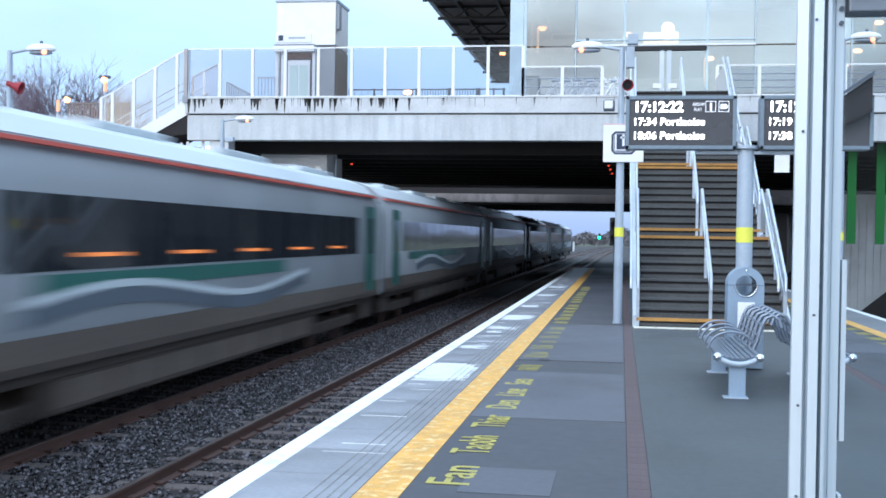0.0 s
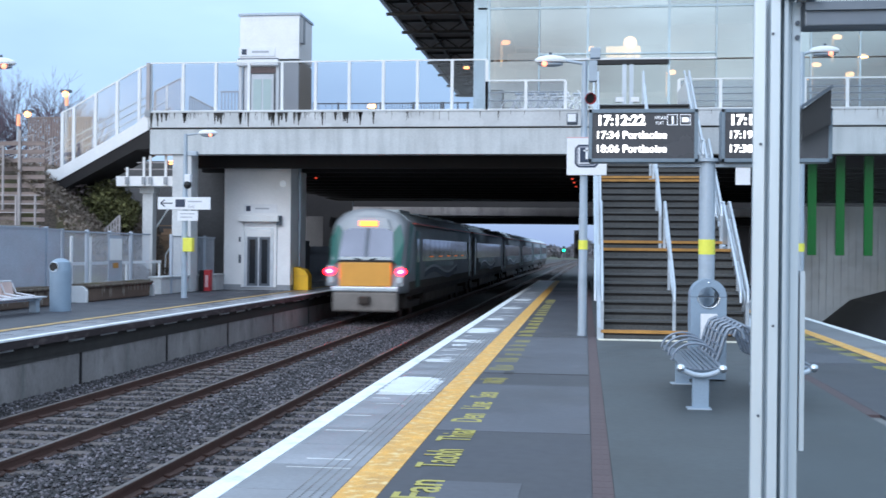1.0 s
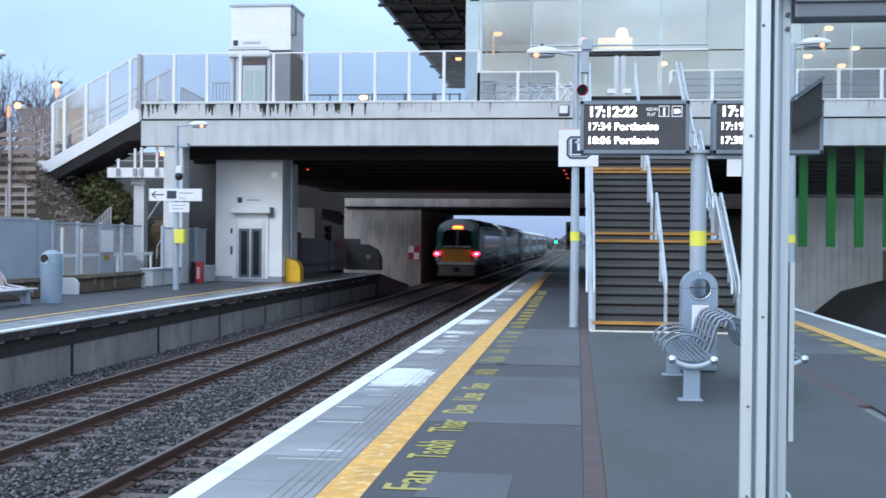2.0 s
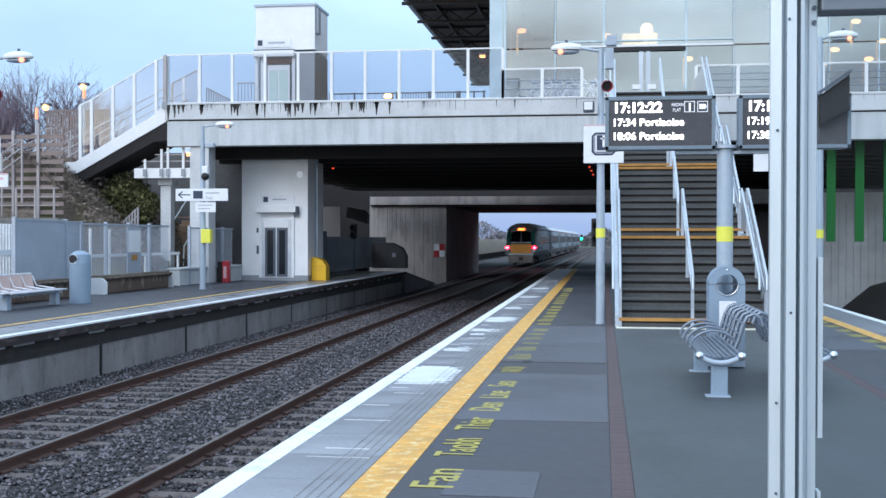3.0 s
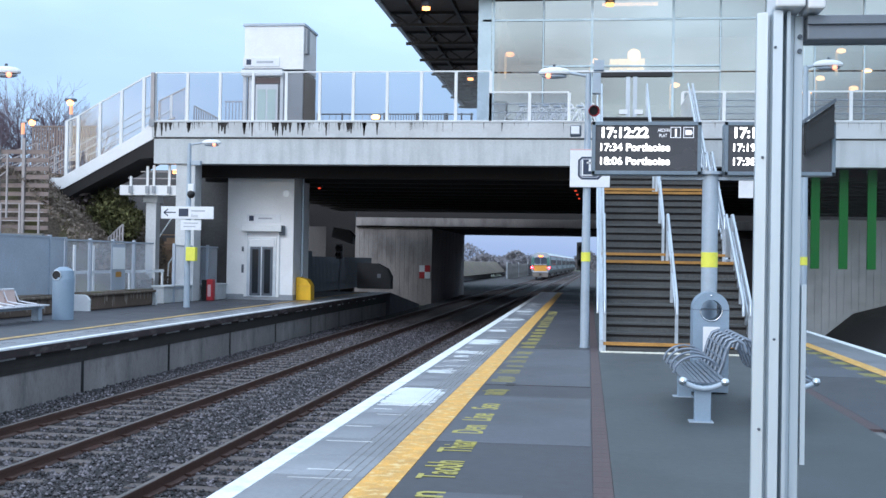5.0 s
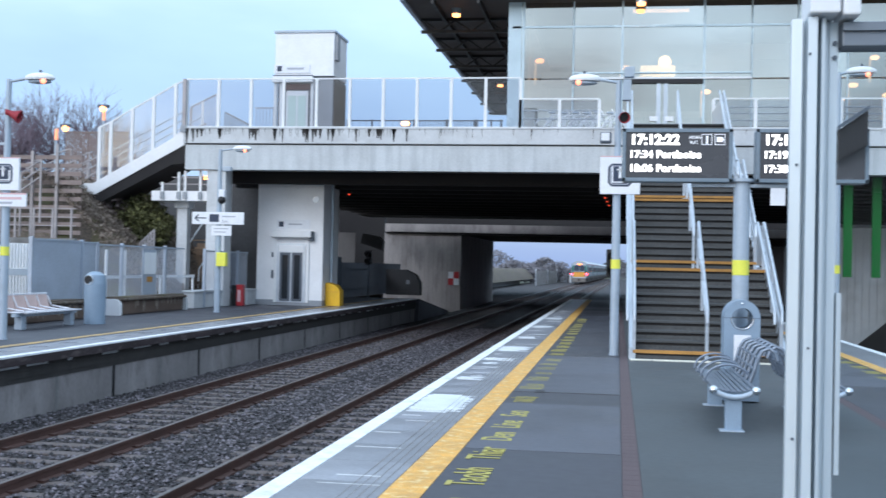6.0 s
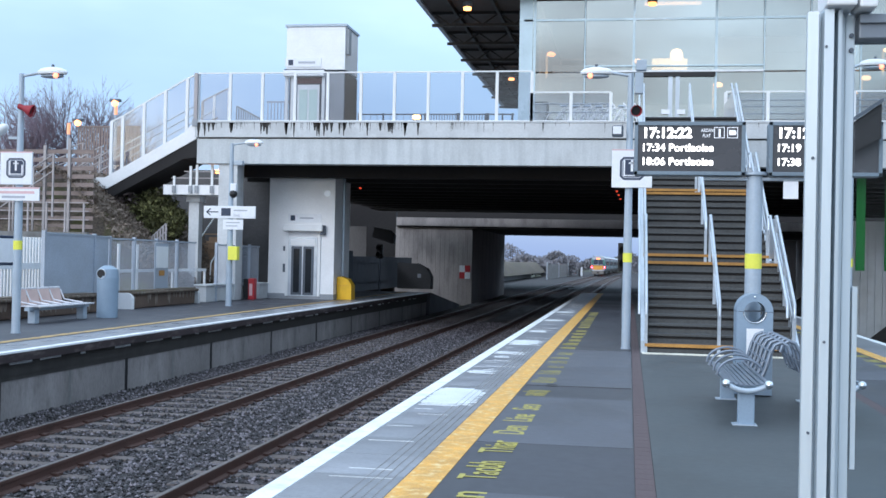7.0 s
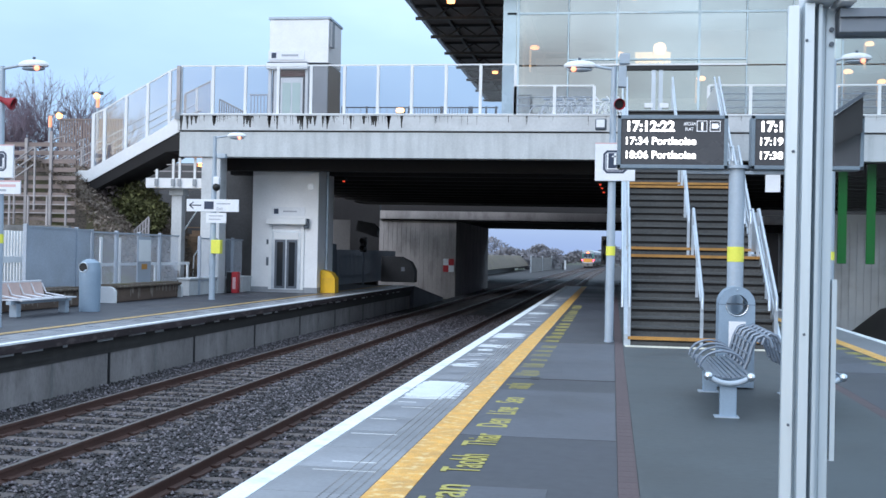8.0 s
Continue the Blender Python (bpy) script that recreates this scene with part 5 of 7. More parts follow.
part("floodlight", box(bm_new(), -0.34, -0.12, -0.2, -0.05, 4.10, 4.32, 0.03), "dark_frame", poleA, "small square floodlight")
part("flood_lens", B(-0.32, -0.16, -0.206, -0.2, 4.15, 4.30), "paper", poleA)
pictogram_sign(poleA, -0.33, 0.44, 3.12, 3.86, -0.08)
part("bracket", B(-0.1, 0.1, -0.08, 0.0, 3.3, 3.7), "steel_paint", poleA)


def signal_head(x, y, z, label):
    s = thing("track_signal", (x, y, 0), label, "railway signal", "track signals")
    part("post", tube(bm_new(), (0, 0.1, -1.1), (0, 0.1, z), 0.05, 10), "dark_frame", s)
    part("head", B(-0.16, 0.16, -0.1, 0.1, z, z + 0.75, 0.02), "black", s)
    for k in range(2):
        bm = bm_new()
        tube(bm, (0, -0.35, z + 0.2 + 0.35 * k), (0, -0.1, z + 0.2 + 0.35 * k), 0.13, 14, cap=False)
        part("hood", bm, "black", s)
    return s


signal_head(-0.14, 30.2, 1.45, "black track signal seen past the lamp post")


def screens():
    Y = 15.4
    p = thing("departure_board", (1.62, Y, 0), "twin dark departure screens on a blue-grey steel post", "departure board")
    part("post", tube(bm_new(), (0, 0, 0), (0, 0, 2.86), 0.106, 20), "steel_paint", p, "blue-grey round post")
    part("cap", tube(bm_new(), (0, 0, 2.86), (0, 0, 2.90), 0.16, 20), "steel_paint", p)
    part("yellow_band", tube(bm_new(), (0, 0, 1.62), (0, 0, 1.82), 0.109, 20), "yellow_band", p, "bright yellow band")
    part("base_plate", B(-0.2, 0.2, -0.2, 0.2, 0, 0.025), "steel_paint", p)
    part("arm", B(-0.66, 0.62, -0.05, 0.05, 2.79, 2.83), "steel_paint", p, "steel support arm")
    part("name_plate", B(0.36, 0.55, -0.08, -0.06, 2.55, 2.78), "paper", p)
    for i, (x0, x1, rows) in enumerate(((-1.585, -0.14, ("17:12:22", "17:34 Portlaoise", "18:06 Portlaoise")), (0.16, 1.585, ("17:12:22", "17:19 H", "17:38")))):
        z0, z1 = 2.845, 3.555
        s = part("screen", box(bm_new(), x0, x1, -0.13, 0.15, z0, z1, 0.03), "screen_frame", p, "dark blue-grey framed LED screen")
        part("display", B(x0 + 0.05, x1 - 0.05, -0.136, -0.13, z0 + 0.05, z1 - 0.05), "led_face", s, "dark display face")
        for a, b, c, d in ((x0, x1, z0, z0 + 0.05), (x0, x1, z1 - 0.05, z1), (x0, x0 + 0.05, z0, z1), (x1 - 0.05, x1, z0, z1)):
            part("bezel", B(a, b, -0.155, -0.13, c, d, 0.006), "screen_frame", s)
        for k, (txt, size, dz, bold) in enumerate(zip(rows, (0.19, 0.14, 0.14), (0.50, 0.32, 0.135), (0.006, 0.0025, 0.0025))):
            letters("lettering", txt, size, "led_text", s, pose(x0 + (0.10 if k == 0 else 0.09), -0.139, z0 + dz, 90, 0, 0), "glowing white LED lettering", 1.0 if k == 0 else 1.03, bold)
        if i == 0:
            letters("lettering", "ARDAN", 0.062, "led_dim", s, pose(x0 + 0.87, -0.139, z0 + 0.575, 90, 0, 0), "", 0.75)
            letters("lettering", "PLAT", 0.062, "led_dim", s, pose(x0 + 0.89, -0.139, z0 + 0.505, 90, 0, 0), "", 0.75)
            letters("lettering", "1", 0.14, "led_dim", s, pose(x0 + 1.075, -0.139, z0 + 0.515, 90, 0, 0), "", 1.0, 0.006)
            for a in (1.04, 1.21):
                for q in ((a, a + 0.135, 0.495, 0.502), (a, a + 0.135, 0.632, 0.639), (a, a + 0.007, 0.495, 0.639), (a + 0.128, a + 0.135, 0.495, 0.639)):
                    part("icon_frame", B(x0 + q[0], x0 + q[1], -0.141, -0.136, z0 + q[2], z0 + q[3]), "led_dim", s)
            bm = bm_new()
            prism(bm, [(x0 + 1.235, z0 + 0.535), (x0 + 1.31, z0 + 0.535), (x0 + 1.33, z0 + 0.56), (x0 + 1.31, z0 + 0.60), (x0 + 1.235, z0 + 0.60)], "y", -0.141, -0.136)
            part("train_icon", bm, "led_dim", s)
    # the train crew's monitor in its slanting housing
    bm = bm_new()
    prism(bm, [(1.17, 3.12), (1.53, 3.32), (1.53, 3.78), (1.17, 3.52)], "y", -0.30, -0.16)
    mon = part("driver_monitor", bm, "black", p, "dark tilted monitor housing")
    bm = bm_new()
    prism(bm, [(1.15, 3.52), (1.54, 3.79), (1.54, 3.84), (1.15, 3.57)], "y", -0.36, -0.14)
    part("hood", bm, "dark_frame", mon, "grey sloping hood")
    bm = bm_new()
    bar(bm, (1.17, -0.31, 3.16), (1.53, -0.31, 3.36), 0.02, 0.04)
    part("lower_trim", bm, "black", mon)
    bm = bm_new()
    bar(bm, (1.17, -0.31, 3.46), (1.53, -0.31, 3.71), 0.02, 0.03)
    part("upper_trim", bm, "black", mon)


M["led_dim"] = glow("led_dim", (0.75, 0.76, 0.80), 0.7)
screens()


def ring_bin(x, y, label, scale=1.0, turn=0):
    b = thing("litter_bin", (x, y, 0), label, "litter bin", "litter bins", turn)
    bm = bm_new()
    n = 40
    w, body, top = 0.225, 1.08, 1.08
    out = [(-w, 0.02)] + [(-w, body)] + [(w * math.cos(math.pi - math.pi * k / 20), body + w * math.sin(math.pi * k / 20) * 1.0) for k in range(1, 20)] + [(w, body), (w, 0.02)]
    hole = [(0.135 * math.cos(2 * math.pi * k / 28), body - 0.01 + 0.135 * math.sin(2 * math.pi * k / 28)) for k in range(28)]
    for yy in (-0.2, 0.2):
        ov = [bm.verts.new((a, yy, c)) for a, c in out]
        hv = [bm.verts.new((a, yy, c)) for a, c in hole]
        es = [bm.edges.new((ov[i], ov[(i + 1) % len(ov)])) for i in range(len(ov))] + [bm.edges.new((hv[i], hv[(i + 1) % len(hv)])) for i in range(len(hv))]
        bmesh.ops.triangle_fill(bm, edges=es, use_beauty=True)
        if yy < 0:
            ov0, hv0 = ov, hv
    for i in range(len(out)):
        bm.faces.new([ov0[i], ov0[(i + 1) % len(out)], ov[(i + 1) % len(out)], ov[i]])
    for i in range(28):
        bm.faces.new([hv0[i], hv[i], hv[(i + 1) % 28], hv0[(i + 1) % 28]])
    bmesh.ops.recalc_face_normals(bm, faces=bm.faces[:])
    part("casing", bm, "blue_grey", b, "blue-grey moulded casing")
    bm = bm_new()
    pipe(bm, [(0.138 * math.cos(a), -0.205, body - 0.01 + 0.138 * math.sin(a)) for a in [math.pi * (1.0 + k / 12) for k in range(13)]], 0.010, 8)
    part("steel_rim", bm, "chrome", b, "polished steel rim")
    part("seam", B(-w - 0.003, w + 0.003, -0.203, 0.203, body - 0.008, body - 0.002), "dark_frame", b)
    part("notice", B(-0.10, 0.11, -0.206, -0.2, 0.42, 0.86), "paper", b, "white paper notice")
    bm = bm_new()
    bmesh.ops.create_uvsphere(bm, u_segments=10, v_segments=6, radius=0.014, matrix=Matrix.Translation((0, -0.2, body + 0.18)))
    part("lock", bm, "chrome", b)
    return b


M["chrome"] = mat("chrome", (0.75, 0.77, 0.80), 0.18, 1.0, vary=0.05, size=0.3, grain=0.02, bump=0.0)
ring_bin(1.585, 14.95, "blue-grey litter bin with round opening before the screen post")


def steel_bench(x, y0, y1, flip, label):
    b = thing("platform_bench", (x, 0, 0), label, "bench", "island benches")
    f = -1 if flip else 1

    def P(a, y, z):
        return (f * a, y, z)
    # seat: lengthwise slats that follow a shallow dish
    for i in range(9):
        u = i / 8
        a = -0.205 + 0.41 * u
        z = 0.405 + 0.9 * (a + 0.0) ** 2
        part("seat_slat", box(bm_new(), min(f * (a - 0.02), f * (a + 0.02)), max(f * (a - 0.02), f * (a + 0.02)), y0 + 0.03, y1, z, z + 0.018, 0.004), "bench_steel", b)
    for y in (y0, (y0 + y1) / 2, y1):
        bm = bm_new()
        pipe(bm, [P(a, y, 0.36 + 1.5 * a * a) for a in (-0.215, -0.15, -0.08, 0, 0.08, 0.15, 0.215)], 0.028, 8)
        part("cradle", bm, "steel_paint", b)
    for y in (y0 + 0.1, y1 - 0.2):
        leg = part("leg", box(bm_new(), -0.085, 0.085, y - 0.05, y + 0.05, 0.0, 0.38, 0.012), "blue_grey", b, "blue-grey pedestal leg")
        part("foot_plate", B(-0.14, 0.11, y - 0.09, y + 0.09, 0.0, 0.012), "steel_paint", leg)
    for a in (-0.25, 0.25):
        bm = bm_new()
        bmesh.ops.create_uvsphere(bm, u_segments=14, v_segments=10, radius=0.045, matrix=Matrix.Translation(P(a * 0.86, y0 - 0.02, 0.435)))
        part("end_knob", bm, "chrome", b, "polished end knob")
    for k in range(4):
        y = y0 + (y1 - y0) * (0.28 + 0.22 * k)
        bm = bm_new()
        pipe(bm, [P(0.25 * math.cos(t), y, 0.45 + 0.19 * math.sin(t)) for t in [math.pi * j / 12 for j in range(13)]], 0.015, 6)
        part("arm_hoop", bm, "bench_steel", b, "bent steel arm hoop")
    # backrest hoops
    for k in range(6):
        y = y0 + 0.7 + (y1 - y0 - 0.7) * k / 5
        bm = bm_new()
        pipe(bm, [P(0.22, y, 0.43), P(0.27, y, 0.55), P(0.31, y, 0.70), P(0.36, y, 0.80), P(0.43, y, 0.83), P(0.49, y, 0.79), P(0.52, y, 0.70)], 0.022, 8)
        part("back_hoop", bm, "bench_steel", b, "bent steel backrest hoop")
    for z, a in ((0.6, 0.285), (0.72, 0.32)):
        part("back_rail", tube(bm_new(), P(a, y0 + 0.65, z), P(a, y1, z), 0.014, 8), "bench_steel", b)
    return b


steel_bench(1.225, 12.0, 14.55, False, "curved steel slat bench with hoops and polished knobs")
steel_bench(2.20, 12.3, 14.6, True, "curved steel slat bench back to back with another")


def shelter():
    s = thing("platform_shelter", (0, 3.2, 0), "aluminium shelter post and frame with a clear side pane", "shelter")
    bm = bm_new()
    # grooved extrusion
    out = [(0.468, 0.0), (0.496, -0.01), (0.499, 0.02), (0.506, 0.02), (0.508, -0.03), (0.532, -0.034), (0.536, 0.03), (0.544, 0.03), (0.546, -0.016), (0.556, -0.016), (0.558, 0.03),
           (0.572, 0.03), (0.572, 0.05), (0.472, 0.05)]
    prism(bm, out, "z", 0.0, 2.352)
    part("post", bm, "alu", s, "grooved bare aluminium post")
    part("flange", box(bm_new(), 0.573, 0.598, 0.03, 0.07, 0.0, 2.35, 0.003), "alu", s, "set-back side flange")
    for z in (2.29, 2.25):
        bm = bm_new()
        tube(bm, (0.588, 0.022, z), (0.588, 0.032, z), 0.0065, 10)
        part("bolt", bm, "dark_frame", s)
    for x, z in ((0.486, 1.95), (0.486, 1.2), (0.513, 2.25), (0.52, 1.45), (0.486, 0.95)):
        bm = bm_new()
        tube(bm, (x, -0.012 if x < 0.5 else -0.034, z), (x, 0.0, z), 0.004, 8)
        part("rivet", bm, "dark_frame", s)
    part("head_beam", box(bm_new(), 0.603, 3.2, 0.0, 0.09, 2.276, 2.345, 0.004), "alu_dark", s, "grey horizontal head beam")
    part("beam_lip", B(0.603, 3.2, -0.012, 0.0, 2.318, 2.34), "alu_dark", s)
    part("cap_box", box(bm_new(), 0.508, 0.588, -0.06, 0.10, 2.356, 2.62, 0.006), "white_paint", s, "white bracket box over the post")
    part("cap_box", box(bm_new(), 0.594, 0.64, -0.06, 0.10, 2.35, 2.62, 0.006), "white_paint", s)
    part("clear_pane", B(0.606, 3.2, 0.05, 0.058, 0.12, 2.276), "shelter_pane", s, "large clear glass pane").visible_shadow = False
    part("pane_clamp", B(0.603, 0.616, 0.03, 0.08, 1.10, 1.60), "alu", s)
    part("pane_clamp", B(0.603, 0.612, 0.03, 0.08, 0.3, 0.95), "alu", s)
    part("far_post", B(3.2, 3.3, 0.0, 0.12, 0.0, 2.35), "alu", s)
    return s


M["alu_dark"] = mat("alu_dark", (0.20, 0.225, 0.26), 0.45, 0.5, vary=0.06, size=0.5, grain=0.03, bump=0.02)
shelter()

# lettering on the asphalt, read along the platform
lab = "worn yellow lettering painted on the asphalt"
texts = thing("platform_lettering", (0.01, 0, 0.0), lab, "floor marking")
for word, y0, length in (("Fan", 7.32, 0.64), ("Taobh", 8.43, 0.78), ("Thiar", 9.62, 0.68), ("Den", 10.70, 0.56), ("L\u00edne", 11.58, 0.56), ("Seo", 12.50, 0.50)):
    ob = letters("word", word, 0.40, "yellow_text", texts, pose(-0.98, y0, 0.0045, 0, 0, 90), "", 1.0, 0.004)
    w = max(v.co.x for v in ob.data.vertices)
    ob.data.transform(Matrix.Diagonal((length / w, 1.05, 0.5, 1)))
rng = random.Random(5)
y = 13.9
for k in range(22):
    n = rng.choice((3, 4, 5, 6))
    for j in range(n):
        a = -1.25 - (0.06 if rng.random() < 0.3 else 0)
        part("stroke", B(a, -0.97 - 0.05 * rng.random(), y, y + 0.034, 0.0, 0.006), "yellow_worn", texts)
        if rng.random() < 0.45:
            part("stroke", B(a + 0.06 + 0.1 * rng.random(), -1.0, y + 0.034, y + 0.07, 0.0, 0.0055), "yellow_worn", texts)
        y += 0.125
    y += 0.42 if k % 6 else 0.9
y = 15.6
for k in range(14):
    for j in range(4):
        part("stroke", B(4.16 + 0.04 * rng.random(), 4.44, y, y + 0.07, 0.0, 0.006), "yellow_worn", texts)
        y += 0.14
    y += 0.5

lamp_pole(4.60, 25.0, 5.98, 0.22, "blue-grey lamp post with yellow band and white lamp head", 1, True)
# ---- on the far platform ----
pl = lamp_pole(-12.13, 20.9, 5.22, 0.42, "blue-grey lamp post with signs on the far platform", 1)
horn(pl, -0.02, 4.56, (1.0, 0.12, -0.36), 1.12)
bm = bm_new()
bmesh.ops.create_uvsphere(bm, u_segments=16, v_segments=10, radius=1.0, matrix=Matrix.Translation((-0.42, -0.1, 4.05)) @ Matrix.Rotation(radians(-32), 4, "Y") @ Matrix.Diagonal((0.24, 0.13, 0.10, 1)))
part("floodlight", bm, "white_paint", pl, "white oval floodlight")
part("flood_bracket", B(-0.25, 0.0, -0.03, 0.03, 3.90, 3.95), "steel_paint", pl)
pictogram_sign(pl, -0.35, 0.34, 2.98, 3.64, -0.08)
nm = part("name_sign", B(-1.0, 0.50, -0.12, -0.09, 2.66, 2.93), "paper", pl, "white station sign with pink edge")
part("sign_edge", B(-1.0, 0.50, -0.124, -0.12, 2.90, 2.93), "pink_edge", nm)
part("writing", B(-0.9, 0.4, -0.124, -0.12, 2.80, 2.85), "pink_edge", nm)
part("writing", B(-0.3, 0.2, -0.124, -0.12, 2.71, 2.755), "pale_text", nm)
pl2 = lamp_pole(-12.88, 35.1, 5.32, 0.5, "blue-grey lamp post with exit sign on the far platform", 1, False, 0.10)
sg = part("exit_sign", B(-0.86, 0.90, -0.16, -0.11, 2.86, 3.26, 0.01), "paper", pl2, "white exit sign with arrow")
part("sign_icon", B(-0.26, 0.06, -0.166, -0.16, 2.94, 3.19), "navy", sg)
for q in ((-0.76, -0.36, 3.045, 3.08),):
    part("arrow_shaft", B(q[0], q[1], -0.166, -0.16, q[2], q[3]), "navy", sg)
for d in (-1, 1):
    bm = bm_new()
    bar(bm, (-0.76, -0.163, 3.062), (-0.62, -0.163, 3.062 + 0.11 * d), 0.006, 0.035)
    part("arrow_head", bm, "navy", sg)
letters("writing", "Exit", 0.14, "pale_text", sg, pose(0.16, -0.166, 2.92, 90, 0, 0))
part("writing", B(0.16, 0.62, -0.166, -0.16, 3.10, 3.14), "pale_text", sg)
sg2 = part("notice_board", B(-0.20, 0.48, -0.14, -0.1, 2.50, 2.82), "paper", pl2, "small white sign")
part("writing", B(-0.1, 0.38, -0.145, -0.14, 2.71, 2.74), "pale_text", sg2)
part("writing", B(-0.1, 0.30, -0.145, -0.14, 2.60, 2.63), "pale_text", sg2)
part("help_point", box(bm_new(), 0.02, 0.34, -0.25, 0.0, 1.50, 1.95, 0.02), "yellow_band", pl2, "yellow help point box")
cm = part("camera_mount", B(0.0, 0.2, -0.1, 0.1, 3.75, 4.0, 0.02), "paper", pl2)
bm = bm_new()
bmesh.ops.create_uvsphere(bm, u_segments=14, v_segments=8, radius=0.13, matrix=Matrix.Translation((0.1, -0.05, 3.66)))
part("dome", bm, "black", cm, "dark camera dome")
part("speaker", box(bm_new(), 0.1, 0.4, -0.1, 0.1, 4.6, 4.75, 0.02), "steel_paint", pl2)


def round_bin(x, y):
    b = thing("litter_bin", (x, y, 0), "tall round blue-grey litter bin on the far platform", "litter bin", "litter bins")
    bm = bm_new()
    tube(bm, (0, 0, 0.0), (0, 0, 1.02), 0.26, 24, 0.27, False)
    tube(bm, (0, 0, 1.02), (0, 0, 1.24), 0.27, 24, 0.24, False)
    tube(bm, (0, 0, 1.24), (0, 0, 1.33), 0.24, 24, 0.10)
    part("casing", bm, "blue_grey", b)
    bm = bm_new()
    tube(bm, (-0.06, -0.262, 1.12), (-0.06, -0.20, 1.12), 0.115, 20)
    part("opening", bm, "black", b, "dark round opening")
    bm = bm_new()
    pipe(bm, [(-0.06 + 0.12 * math.cos(a), -0.268, 1.12 + 0.12 * math.sin(a)) for a in [2 * math.pi * k / 16 for k in range(17)]], 0.012, 6)
    part("rim", bm, "galv", b)


round_bin(-13.15, 27.0)


def seat_row(x, y0):
    b = thing("platform_bench", (x, y0, 0), "row of pale pinkish metal seats on two blue-grey legs", "bench")
    part("beam", B(0.0, 0.12, -0.1, 2.75, 0.30, 0.38), "steel_paint", b)
    for y in (0.12, 2.42):
        part("leg", box(bm_new(), -0.05, 0.14, y, y + 0.20, 0, 0.34, 0.02), "steel_paint", b)
    for k in range(5):
        y = 0.02 + 0.53 * k
        part("seat", box(bm_new(), -0.26, 0.30, y, y + 0.49, 0.385, 0.41, 0.01), "seat_pale", b)
        part("seat_lip", tube(bm_new(), (0.30, y, 0.39), (0.30, y + 0.49, 0.39), 0.022, 8), "seat_pale", b)
        if k < 4:
            bm = bm_new()
            prism(bm, [(-0.27, 0.42), (-0.24, 0.42), (-0.34, 0.78), (-0.37, 0.78)], "y", y + 0.01, y + 0.48)
            part("backrest", bm, "seat_pink", b, "pale pinkish perforated backrest")
            part("back_lip", tube(bm_new(), (-0.355, y, 0.785), (-0.355, y + 0.49, 0.785), 0.026, 8), "seat_pale", b)
        bm = bm_new()
        pipe(bm, [(-0.33, y - 0.02, 0.74), (-0.22, y - 0.02, 0.50), (0.26, y - 0.02, 0.43)], 0.02, 6)
        part("divider", bm, "seat_pale", b)


M["seat_pale"] = mat("seat_pale", (0.66, 0.66, 0.70), 0.35, 0.3, vary=0.08, size=0.4)
M["seat_pink"] = mat("seat_pink", (0.62, 0.46, 0.42), 0.4, 0.2, vary=0.08, size=0.4)
seat_row(-13.45, 23.62)


def fence(y0, y1, n, z0, z1, kind_, x=-15.05):
    r = thing("platform_fence", (x, 0, 0), "grey steel fence panels behind the far platform" if kind_ else "grey steel mesh fence behind the far platform", "fence", "platform fences")
    for k in range(n):
        a, b = y0 + (y1 - y0) * k / n, y0 + (y1 - y0) * (k + 1) / n
        part("post", B(-0.05, 0.05, a - 0.04, a + 0.04, 0.0, z1 + 0.05), "fence", r)
        part("top_bar", B(-0.03, 0.03, a, b, z1 - 0.05, z1), "fence", r)
        part("bottom_bar", B(-0.03, 0.03, a, b, z0, z0 + 0.05), "fence", r)
        if kind_:
            part("sheet", B(-0.01, 0.01, a + 0.04, b - 0.04, z0 + 0.05, z1 - 0.05), "fence", r, "solid grey sheet panel")
        else:
            m = int((b - a) / 0.055)
            bm = bm_new()
            for j in range(1, m):
                yy = a + (b - a) * j / m
                box(bm, -0.003, 0.003, yy - 0.006, yy + 0.006, z0 + 0.05, z1 - 0.05)
            tagged(part("mesh_infill", bm, "fence", r, "close grey upright bars"), kind="stuff")
    return r


fence(17.0, 24.2, 3, 0.15, 2.1, False)
fence(27.2, 30.0, 1, 0.15, 2.16, True)
fence(30.0, 30.9, 1, 0.15, 2.14, True)
fence(30.95, 37.6, 4, 0.42, 2.10, False)
fence(38.3, 43.0, 4, 0.50, 2.05, False, -14.55)
wf = thing("white_fence", (-16.6, 0, 0), "white upright-barred fence on the bank", "fence")
for k in range(30):
    part("bar", B(-0.02, 0.02, 25.4 + 0.16 * k, 25.47 + 0.16 * k, 0.1, 2.05), "white_paint", wf)
part("top_rail", B(0.021, 0.05, 25.3, 30.2, 1.15, 1.33), "white_paint", wf)
bd = thing("poster_case", (-14.9, 24.75, 0), "framed white timetable poster on posts", "notice board")
part("case", box(bm_new(), 0.0, 0.08, -0.55, 0.75, 1.30, 2.02, 0.02), "navy", bd)
part("poster", B(0.08, 0.09, -0.48, 0.68, 1.37, 1.95), "paper", bd)
for yy in (-0.5, 0.7):
    part("leg", B(0.0, 0.06, yy, yy + 0.06, 0, 1.4), "steel_paint", bd)
nb = thing("fence_notice", (-14.98, 34.1, 0), "white notice fixed to the grey fence", "notice board")
part("sheet", B(0.0, 0.02, 0.0, 0.92, 1.2, 1.9), "white_paint", nb)
part("tag", B(0.0, 0.02, 0.25, 0.65, 0.95, 1.12), "orange_nosing", nb)
part("backing", B(-0.03, -0.001, -0.06, 0.98, 0.5, 2.0), "fence", nb, "grey backing sheet")


